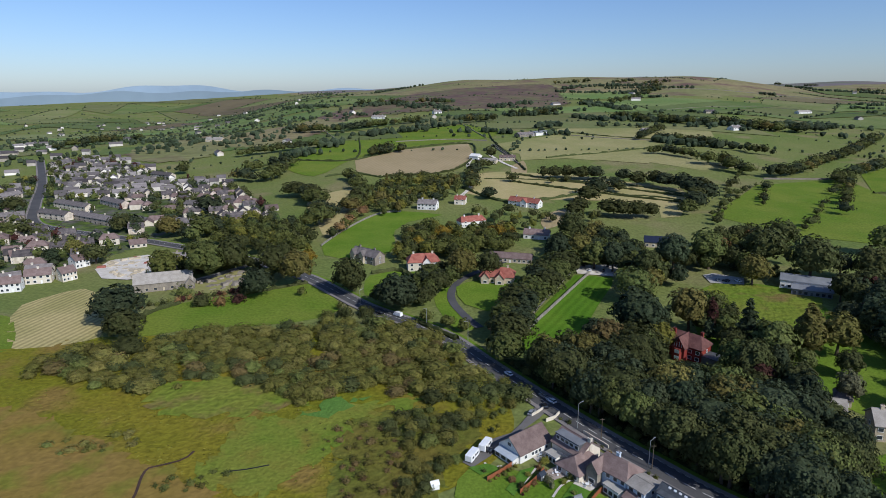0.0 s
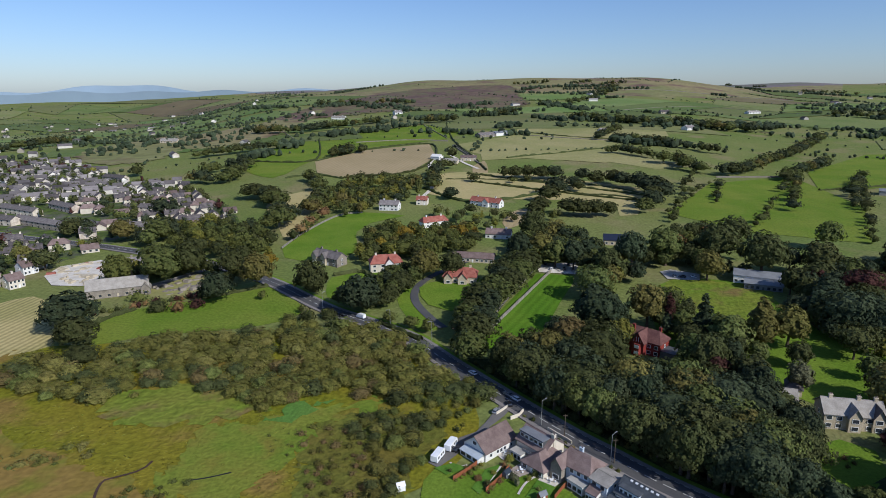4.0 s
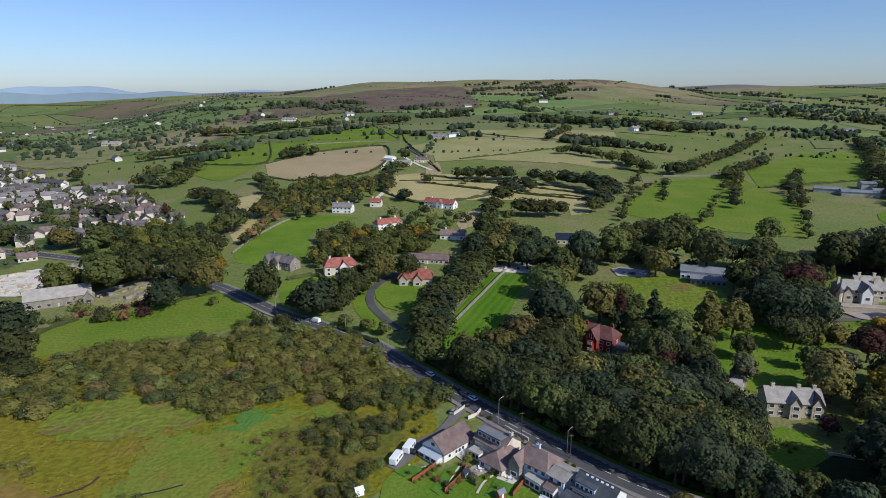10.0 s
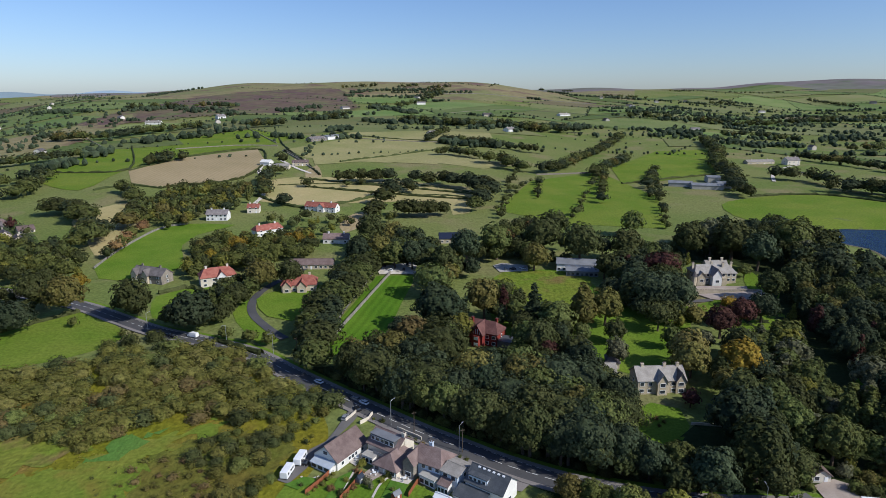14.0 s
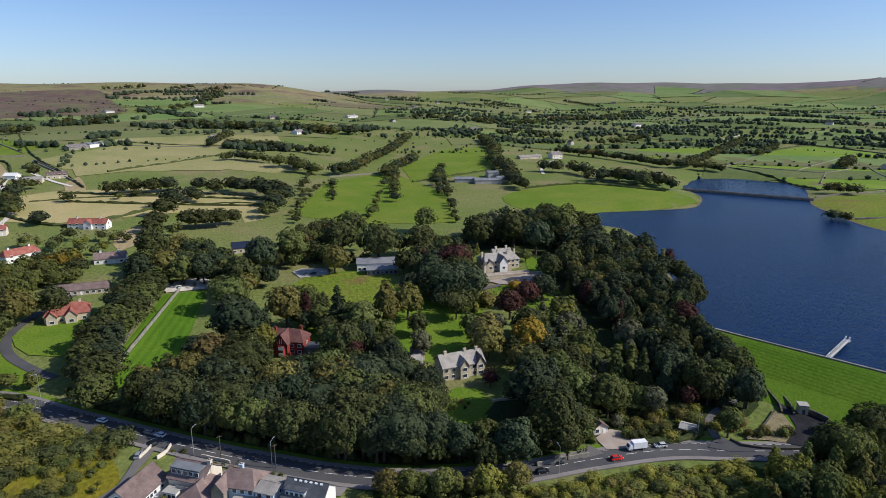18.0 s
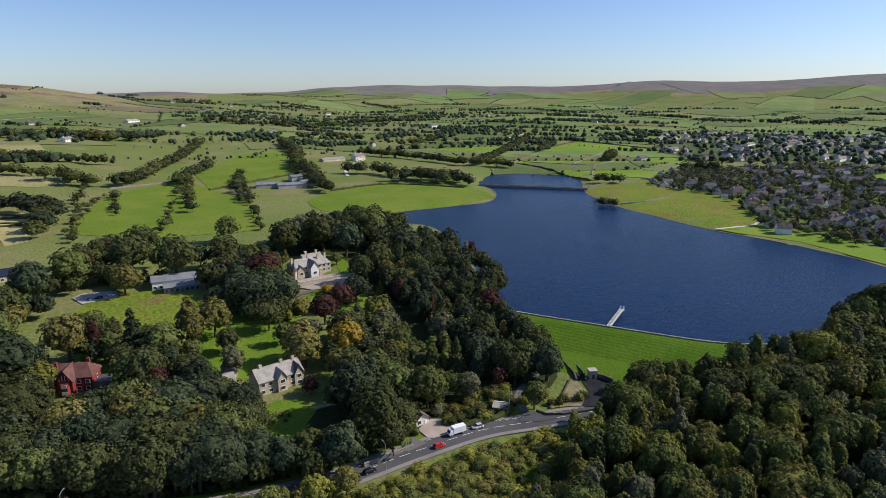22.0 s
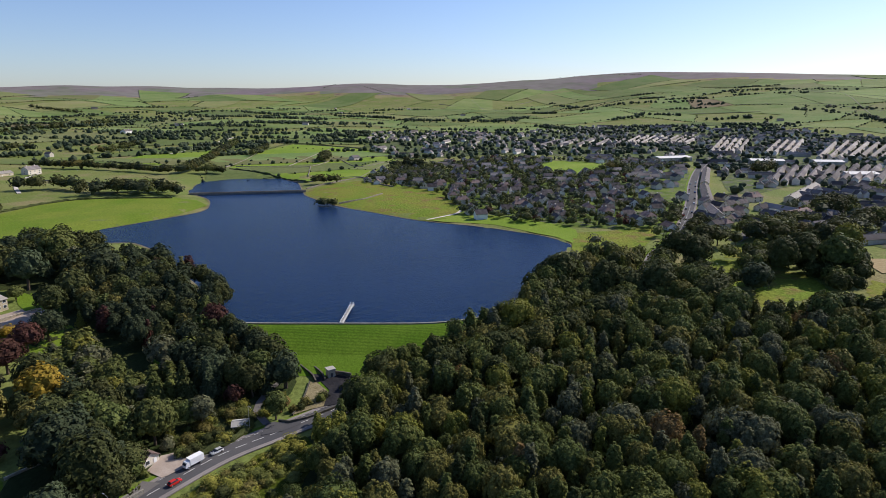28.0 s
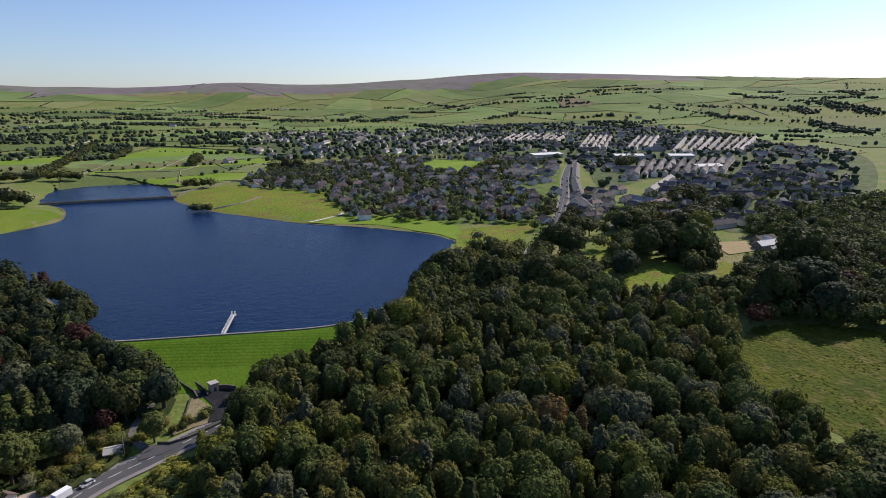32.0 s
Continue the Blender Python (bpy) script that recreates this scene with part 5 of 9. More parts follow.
for x, y, turn, w, d, h, wall, roof, label in ((46.2, 142.6, -50, 4.6, 2.6, 2.1, RENDER_WHITE, WHITE_PAINT, "white roofed garden room"), (-3.6, 153.6, 20, 2.4, 1.8, 1.6, WHITE_PAINT, WHITE_PAINT, "white summerhouse in rough grass"),
                                               (28.4, 157.6, 40, 2.2, 1.6, 1.7, METAL_GREY, GLASS, "small glazed greenhouse in a garden"), (36.2, 146.4, 25, 2.4, 1.8, 1.9, WOOD_RED, METAL_GREY, "small timber shed with a grey roof")):
    garden_shed(x, y, turn, w, d, h, wall, roof, label)
drape("forecourt", [(45.1, 177.7), (51, 171.2), (60.1, 158.6), (67.8, 150.1), (76.8, 142.2), (71.9, 139.4), (60, 150), (48.6, 163), (43, 171.5)], PAVING, "paved frontage between houses and road", "forecourt", 2)
drape("forecourt", [(153.5, 113.5), (161.7, 113.9), (165.9, 107.5), (163, 99.2), (151.1, 106.9)], GRAVEL_WARM, "pale gravel forecourt of the lodge", "forecourt", 3, curved=False)
drape("forecourt", [(140.3, 112.1), (148.8, 111.9), (148.7, 106.1), (141.2, 108.3)], ASPHALT_OLD, "dark tarmac drive entrance", "forecourt", 3)
drape("lay_by", [(177.7, 87.1), (184.8, 88.5), (186.6, 86.1), (185.8, 80.9), (187.1, 76.1), (181.2, 81)], ASPHALT, "tarmac lay-by at the bend", "lay-by", 3)
drape("hall_forecourt", [(228, 249), (245, 243), (261, 239), (256, 231), (246.2, 226), (236, 232.5), (229, 240)], GRAVEL_WARM, "gravel sweep before the hall", "forecourt", 3)


def fence(pts, label="reddish stained timber garden fence"):
    line = spline(pts, 2.4)
    root = thing("fence", pose(line[0][0], line[0][1], ground(*line[0])), label, "fence")
    for (ax, ay), (bx, by) in zip(line, line[1:]):
        n, a = math.hypot(bx - ax, by - ay), math.degrees(math.atan2(by - ay, bx - ax))
        here = pose(ax - line[0][0], ay - line[0][1], ground(ax, ay) - ground(*line[0]), 0, 0, a)
        piece("fence_panel", Shape().box(0.1, -0.03, 0.05, n, 0.03, 1.7).mesh("fence_panel", WOOD_RED), root, here)
        piece("post", Shape().box(-0.06, -0.06, -0.3, 0.06, 0.06, 1.85).mesh("post", WOOD_RED), root, here)


fence([(12.7, 158.2), (17.9, 162.7), (24, 168.9), (30.3, 174.1), (32.8, 177.2)])
fence([(21.6, 152.2), (26.6, 157.8), (30.2, 163.2)])
fence([(40.4, 147.6), (44.2, 152.4), (46.2, 154)])


# ---------------------------------------------------------------- walls of stone
for pts, h in ((((-86, 421.9), (-76, 462.9), (-55, 511.1), (-35.9, 518.6)), 1.6), (((30.9, 251.3), (41.4, 273), (87.1, 350.6)), 1.8), (((829, 423), (784, 339), (731, 270), (778, 216), (700, 134)), 1.2),
               (((778, 216), (971, 210), (891, 131)), 1.2), (((1264, 493), (1245, 384), (1202, 323)), 1.1), (((673, 602), (659, 518), (643, 455)), 1.0), (((72, 888), (87, 771), (94, 698)), 1.2), (((211, 1049), (311, 966), (421, 968)), 1.0),
               (((127.1, 114.9), (133.9, 112.6), (144.1, 108.3)), 1.5), (((-160.4, 336.4), (-140.4, 362.1), (-125.5, 382)), 1.3)):
    wall_along("stone_wall", list(pts), h, DRY_STONE, "rough dry stone wall")
for pts in [[(858, 426), (864, 347), (878, 319), (949, 315)], [(986, 328), (1037, 279), (1097, 230)], [(990, 308), (889, 249), (980, 223)], [(1301, 581), (1288, 479), (1253, 396), (1223, 332)], [(878, 319), (774, 285)], [(677, 252), (731, 231), (773, 213), (728, 187), (698, 155)], [(582, 184), (605, 166), (644, 155)], [(847, 437), (958, 457), (1180, 518)], [(877, 352), (1208, 391)]]:
    wall_along("stone_wall", pts, 1.5, STONE_DARK, "dark dry stone wall between fields", 0.9, 12.0)
for pts in [[(2348, -332), (2347, -589), (2304, -790)], [(1981, -426), (1988, -648), (1880, -789)], [(2961, -1092), (2737, -1238), (2332, -1321)], [(2737, -1238), (2151, -1064)], [(2348, -1242), (1982, -1166)], [(2536, -775), (2418, -1007), (2174, -1133)], [(2435, -1470), (2222, -1512)], [(3415, 70), (3730, -124), (3545, -371)], [(3605, 329), (3107, 230)], [(3412, 492), (3049, 118)]]:
    wall_along("stone_wall", pts, 2.2, STONE_DARK, "dark stone wall across the far hillside", 1.8, 40.0)
for pts in [[(38, 1144), (67, 957)], [(-71, 946), (6, 946), (66, 924)], [(-238, 1186), (-162, 973)], [(69, 875), (94, 698)], [(197, 1000), (275, 957), (337, 934)], [(310, 1288), (344, 1245)], [(617, 1995), (937, 1920), (1172, 1828)], [(517, 1450), (748, 1526), (939, 1343)], [(335, 640), (421, 646)]]:
    wall_along("stone_wall", pts, 1.7, STONE_DARK, "dark stone wall on the hillside", 0.8, 20.0)
for pts in ([(30.8, 194.2), (33.4, 196.6), (35.8, 199.3)], [(35.3, 191), (38.7, 192.8), (40.8, 196)], [(46.6, 183.4), (49, 180), (52.6, 174.6)]):
    wall_along("garden_wall", pts, 1.3, RENDER_CREAM, "low cream garden wall beside the drive", 0.35, 2.0)
wall_along("garden_wall", [(143.1, 152.8), (150, 149.2), (157.5, 144.9)], 1.0, STONE, "low stone wall below the manor", 0.4, 3.0)


def spillway():
    """A stone-sided channel that opens into a basin beside the road, with its valve house."""
    wet = mat("wet_stone", (0.018, 0.018, 0.022), (0.032, 0.030, 0.032), 0.2, 1.0, rough=0.8, bump=0.3, spec=0.1)
    line = spline([(230.9, 93.1), (226, 87.3), (221.1, 82.1), (216.8, 79.4)], 3)
    for off in (1.9, -1.9):
        o = offset_line(line, off)
        wall_along("channel_wall", o[::2] + [o[-1]], 1.3, BASIN_STONE, "stone side wall of the spillway channel", 0.6, 3)
    ribbon("channel_floor", line, 1.8, -1.8, wet, 0.2, "dark wet floor of the spillway channel", "channel")
    drape("spillway_basin", [(217.3, 79.6), (210.8, 73.9), (199.1, 72.3), (202.3, 66.7), (222.2, 68.4), (223.3, 76.1)], wet, "dark wet floor of the spillway basin", "channel", 2.5, curved=False)
    drape("pitched_slope", [(215.7, 83.5), (215.6, 80.5), (209.6, 74.0), (199.0, 72.3), (196.2, 76.7), (191.6, 81.5), (200.5, 81.2)], mat("dry_bank", (0.190, 0.158, 0.085), (0.255, 0.215, 0.125), 0.3, 1.5, bump=0.8, speck=0.6), "dry grassy bank of the spillway", "bank", 3)
    wall_along("channel_wall", [(222.2, 68.4), (223.3, 76.1)], 2.0, BASIN_STONE, "stone end wall of the spillway basin", 0.7, 3)
    wall_along("channel_wall", [(222.2, 68.4), (202.3, 66.7)], 0.9, BASIN_STONE, "stone side wall of the spillway basin", 0.6, 3)
    wall_along("channel_wall", [(215.7, 83.5), (200.5, 81.2), (191.6, 81.5)], 0.8, BASIN_STONE, "low stone wall above the spillway bank", 0.5, 3)
    wall_along("roadside_wall", [(187.1, 84.8), (187, 80.7), (190.4, 75.7), (197.2, 69.2), (206.8, 62), (219.2, 55.5)], 1.0, BASIN_STONE, "low dark stone wall along the road", 0.5, 4)
    v = thing("valve_house", pose(221.9, 76.9, ground(221.9, 76.9) - 0.3, 0, 0, -50), "small square stone valve house", "valve house")
    piece("wall", Shape().box(-1.5, -1.5, 0, 1.5, 1.5, 3.6).mesh("wall", STONE), v)
    piece("coping", Shape().box(-1.75, -1.75, 3.6, 1.75, 1.75, 3.95).mesh("coping", CONCRETE), v)
    piece("door", Shape().box(-0.5, -1.58, 0.3, 0.5, -1.48, 2.3).mesh("door", METAL_DARK), v)


spillway()


# ---------------------------------------------------------------- town houses
def place(proto, x, y, turn, used):
    """Put the proto itself at the first place and copies of it at the others."""
    m = pose(x, y, ground(x, y), 0, 0, turn)
    if proto not in used:
        used.add(proto)
        proto.matrix_basis = m
        return proto
    return copy_thing(proto, m)


def town_protos(group):
    far = pose(0, 0, 0)
    some = dict(group=group, door=False, plain=True)
    P = [
        house_at(far, 11, 8, 4.8, 7.8, RENDER_CREAM if "lakeside" in group else TOWN_WALL, TOWN_SLATE, "two-storey pale house with a grey slate roof", cols=2, chimneys=((0.9, 0.5),), **some),
        house_at(far, 11, 8.5, 2.8, 5.6, RENDER_WHITE if "lakeside" in group else RENDER_CREAM, SLATE_BROWN, "pale rendered bungalow with a brown tiled roof", cols=3, storeys=1, chimneys=(), **some),
        house_at(far, 13, 8.5, 5.0, 8.0, RENDER_CREAM, SLATE_BROWN, "pair of semi-detached houses with brown tiled roof", cols=2, chimneys=((0.5, 0.5),), hip=0.7, **some),
        house_at(far, 8.5, 10, 4.8, 8.0, RENDER_WHITE if "lakeside" in group else RENDER_CREAM, TOWN_SLATE, "pale gable-fronted house with slate roof", axis="y", cols=2, chimneys=(), **some),
        house_at(far, 11, 8.5, 3.0, 6.2, TOWN_WALL, TOWN_SLATE, "stone bungalow with a dark slate roof", cols=3, storeys=1, chimneys=((0.2, 0.5),), **some),
    ]
    del TAKEN[-5:]
    return P


def fill_town(poly, turn, dx, dy, seed, group, keep=1.0, avoid=(), most=100, turns=(0, 0, 0, 90, 180)):
    """Houses in rough rows; the nearest are things, the rest are joined."""
    rng = random.Random(seed)
    protos, used = town_protos(group), set()
    cx, cy = sum(p[0] for p in poly) / len(poly), sum(p[1] for p in poly) / len(poly)
    c, s = math.cos(radians(turn)), math.sin(radians(turn))
    spots = []
    for i in range(-45, 46):
        for j in range(-45, 46):
            u, v = i * dx + (j % 2) * dx * 0.4 + rng.uniform(-1.5, 1.5), j * dy + 3 * math.sin(i * 0.5)
            x, y = cx + u * c - v * s, cy + u * s + v * c
            if rng.random() > keep or not inside(poly, x, y) or any(inside(a, x, y) for a in avoid) or near_road(x, y, 13):
                continue
            if any((x - tx) ** 2 + (y - ty) ** 2 < (tr + 5) ** 2 for tx, ty, tr in TAKEN):
                continue
            spots.append((math.hypot(x, y), x, y, turn + rng.uniform(-6, 6) + rng.choice(turns)))
            TAKEN.append((x, y, 6))
    spots.sort()
    for _, x, y, a in spots[:most]:
        place(rng.choice(protos), x, y, a, used)
    for p in protos:
        if p not in used:
            for o in (*p.children_recursive, p):
                bpy.data.objects.remove(o)
    joined_houses([(x, y, a, rng.uniform(9, 14), rng.uniform(7.5, 9), rng.choice((2.9, 4.8, 5.0))) for _, x, y, a in spots[most:]], "further houses of the town, stone walls and slate roofs")
    return len(spots)


FAR_WALL = mat("far_walls", (0.40, 0.35, 0.285), (0.70, 0.66, 0.60), 0.02, 0.4, bump=0.0, speck=0.2, island=0.4)
FAR_ROOF = mat("far_roofs", (0.080, 0.071, 0.074), (0.200, 0.178, 0.172), 0.02, 0.4, rough=0.9, bump=0.0, speck=0.2, island=0.5, spec=0.1)


def joined_houses(spots, label, roof=None):
    """Far houses, joined: x, y, turn, length, width, eaves."""
    if not spots:
        return
    walls, roofs = Shape(), Shape()
    for x, y, turn, n, w, e in spots:
        m = pose(x, y, ground(x, y), 0, 0, turn)
        r = e + 3
        for src, dst in ((wall_shape(0, 0, n, w, e, r), walls), (roof_shape(0, 0, n, w, e, r), roofs)):
            dst.add([tuple(m @ Vector(q)) for q in src.v], src.f)
    root = thing("distant_town", pose(0, 0, 0), label, "town", kind="stuff")
    piece("walls", walls.mesh("walls", FAR_WALL), root)
    piece("roofs", roofs.mesh("roofs", roof or FAR_ROOF), root)


ROAD_CELLS = {}
for p in MAIN:
    ROAD_CELLS.setdefault((int(p[0] // 25), int(p[1] // 25)), []).append(p)


def near_road(x, y, r):
    i, j = int(x // 25), int(y // 25)
    return any((x - p[0]) ** 2 + (y - p[1]) ** 2 < r * r for u in (i - 1, i, i + 1) for v in (j - 1, j, j + 1) for p in ROAD_CELLS.get((u, v), ()))


def terrace(a, b, depth, label, wall=TOWN_WALL, roof=SLATE, group="terraces of the town"):
    m, n = frame_between(a, b)
    k = max(2, int(n / 7))
    house_at(m, n, depth, 5.2, 8.0, wall, roof, label, name="terrace", category="terrace", cols=k, chimneys=[((i + 0.5) / k, 0.5) for i in range(0, k, 3)], group=group, door=False, plain=True)


for a, b in (((-355, 529), (-322, 514)), ((-327, 526), (-261.2, 486.5)), ((-368, 574), (-323, 547)), ((-223.9, 490.2), (-191.3, 482)), ((-331, 587), (-298, 561)), ((-374, 508), (-358, 517)), ((-432, 592), (-427, 620)), ((-255.8, 338.2), (-246.7, 344.3)), ((-252.1, 355.1), (-238.7, 359.3)), ((-240, 562), (-213.5, 552.9)), ((-352, 740), (-321, 721))):
    terrace(a, b, 9, "row of stone terraced houses with slate roofs", RENDER_CREAM if b[1] < 380 else TOWN_WALL)
LEFT_TOWN = [(-470, 647), (-481, 700), (-523, 846), (-463, 867), (-329, 738), (-262, 704), (-166.8, 571.5), (-133.4, 492.2), (-161.4, 485.6), (-207.3, 474.6), (-220.6, 427.9), (-229.5, 406.1), (-241.1, 386), (-239.3, 362), (-264.6, 351)]
drape("town_ground", LEFT_TOWN, TOWN_GROUND, "gardens, yards and lanes between the houses", "ground", 0.7)
fill_town(LEFT_TOWN, 25, 15, 17, 3, "houses of the western town", 0.85, most=75)
RIGHT_TOWN = [(724, 200), (697, 152), (688, 111), (578.6, 71.7), (516.6, 49.3), (503.1, 1.2), (493.7, -34.9), (486.2, -77.9), (457.4, -97.8), (557.5, -134.2), (692, -174), (990, -232), (1056, -152), (1025, -22), (1071, 35), (919, 148), (874, 199)]
SPORTS = [(937, -16), (1020, -40), (989, -129), (880, -109), (824, -58), (874, -24)]
drape("town_ground", RIGHT_TOWN, GARDENS, "gardens, yards and lanes between the houses", "ground", 0.7)
fill_town(RIGHT_TOWN, -72, 16.5, 21, 5, "houses of the lakeside town", 0.6, [SPORTS], most=100, turns=(0, 90, 90, 180, 270))
ROADSIDE_TOWN = [(521.9, -141.8), (639, -190), (681, -239), (555.8, -208.7), (484.3, -165.2), (481.4, -146)]
fill_town(ROADSIDE_TOWN, -60, 16, 19, 7, "houses beside the town road", 0.9, most=25, turns=(90, 90, 270, 0))
terrace((583, -159), (530.7, -154), 9, "long curved stone terrace beside the town road")
terrace((715, -190), (594, -163), 9, "long curved stone terrace beside the town road")
terrace((887, -238), (728, -194), 9, "long curved stone terrace beside the town road")
terrace((623, -254), (728, -321), 10, "pale stone terrace on the side road", STONE, SLATE_PALE)
terrace((532.1, -213.4), (559, -244), 12, "red brick building near the side road", BRICK_RED, SLATE_BROWN)


def distant_town(poly, turn, seed, count, long_rows=0.5, longest=48):
    rng = random.Random(seed)
    xs, ys = [p[0] for p in poly], [p[1] for p in poly]
    spots = []
    for _ in range(count * 30):
        x, y = rng.uniform(min(xs), max(xs)), rng.uniform(min(ys), max(ys))
        if len(spots) < count and inside(poly, x, y) and not near_road(x, y, 14):
            spots.append((x, y, turn + rng.choice((0, 0, 0, 90)) + rng.uniform(-6, 6), rng.uniform(20, longest) if rng.random() < long_rows else rng.uniform(9, 15), rng.uniform(7, 9), rng.uniform(3.2, 5.4)))
    joined_houses(spots, "dense far rows of stone houses with grey roofs")


FAR_TOWN = [(1547, 424), (1685, 334), (1747, 58), (2023, -285), (1933, -595), (1595, -832), (1083, -806), (503, -386), (503.8, -245.8), (750, -311), (678, -215), (1013, -275), (1076, -155), (1137, 37), (1027, 204), (1192, 305)]
drape("town_ground", FAR_TOWN, TOWN_GROUND, "streets and yards of the distant town", "ground", 0.7)
drape("town_ground", [(925, -236), (750, -311), (483.4, -236.5), (450.2, -243), (458.3, -304.5), (564, -370), (525.1, -255.6), (750, -311)], TOWN_GROUND, "streets and yards beside the side road", "ground", 0.6)
distant_town(FAR_TOWN, -12, 11, 620, 0.3)


def terrace_rows(a, b, c, d, n, seed, roof=None):
    """Parallel terraces: the first runs from a to c, the last from b to d."""
    rng = random.Random(seed)
    spots = []
    for i in range(n):
        k = i / max(1, n - 1)
        p, q = [(u[0] * (1 - k) + v[0] * k, u[1] * (1 - k) + v[1] * k) for u, v in ((a, b), (c, d))]
        spots.append((p[0], p[1], math.degrees(math.atan2(q[1] - p[1], q[0] - p[0])), math.dist(p, q) * rng.uniform(0.8, 1.0), rng.uniform(6.5, 8.5), rng.uniform(4.6, 5.6)))
    joined_houses(spots, "parallel stone terraces with grey slate roofs", roof)


# paler copy of the far slate for terraces, sunlight put into its colour
SUNLIT_ROOF = mat("sunlit_slate", (0.21, 0.187, 0.172), (0.31, 0.28, 0.255), 0.02, 0.4, rough=0.9, bump=0.0, speck=0.2, island=0.25, spec=0.15)
terrace_rows(*[(1380, -211), (1399, -336), (1705, -300), (1709, -451)], 9, 61, SUNLIT_ROOF)
terrace_rows(*[(1173, -329), (1177, -378), (1614, -479), (1629, -543)], 5, 62, SUNLIT_ROOF)
terrace_rows(*[(1159, -418), (1166, -462), (1544, -584), (1555, -638)], 4, 63, SUNLIT_ROOF)
terrace_rows(*[(1076, -470), (1092, -601), (1498, -685), (1539, -888)], 9, 64, SUNLIT_ROOF)
terrace_rows(*[(747, -281), (785, -412), (938, -367), (974, -527)], 10, 65)
terrace_rows(*[(1288, -27), (1311, -176), (1489, -83), (1532, -231)], 5, 66)
for a, b in (((992, -426), (989, -466)), ((1000, -338), (996, -385)), ((1024, -209), (1049, -263)), ((824, -396), (830, -435))):
    house(a, b, 28, 6.5, 8.5, CONCRETE, RENDER_WHITE, "long industrial shed with a white sheet roof", category="warehouse", name="warehouse", windows=False, chimneys=(), group="warehouses of the town")
distant_town([(1698, -182), (1877, -423), (1861, -753), (1647, -858), (957, -505), (939, -371), (1160, -314), (1313, -188)], -15, 15, 50, 0.5)
distant_town([(519.1, -197.8), (686, -297), (763, -406), (733, -476), (704, -531), (465, -358), (464.9, -228)], 28, 12, 130, 0.05)
distant_town([(-785, 907), (-905, 1271), (-747, 1238), (-549, 1033), (-502, 754), (-487, 672), (-445, 503)], 20, 13, 38, 0.2)
distant_town([(-1327, 2332), (-1424, 3289), (-552, 1690), (-826, 1896)], 20, 14, 16, 0.2)


# ---------------------------------------------------------------- trees
PROFILE = {  # half width, height of the widest level, reach up and down from it, pointedness, for a tree 10 m tall
    "round": (3.35, 5.3, 3.9, 3.4, 2.0), "tall": (1.95, 4.2, 5.2, 3.0, 1.55), "spread": (4.7, 5.6, 3.6, 2.8, 2.2), "conifer": (2.15, 1.9, 7.6, 1.3, 1.0), "bush": (4.4, 3.0, 5.8, 3.2, 2.2)}


def crown_surface(form, rng):
    """A function from directions to points of a crown's uneven outer surface."""
    half, mid, up, down, power = PROFILE[form]
    waves = [(rng.normal(size=3) * k, rng.uniform(0, 6.28), amp) for k, amp in ((1.6, 0.10), (1.6, 0.10), (3.4, 0.085), (3.4, 0.085), (5.5, 0.05))]

    def surface(d):
        z = d[:, 2]
        side = np.clip(1 - np.abs(z) ** power, 0, 1) ** (1 / power)
        flat = np.maximum(np.hypot(d[:, 0], d[:, 1]), 1e-6)
        bulge = 1 + sum(amp * np.sin(d @ w + ph) for w, ph, amp in waves)
        return np.column_stack([d[:, 0] / flat * side * half * bulge, d[:, 1] / flat * side * half * bulge, mid + np.where(z > 0, z * up, z * down) * (0.6 + 0.4 * bulge)])
    return surface


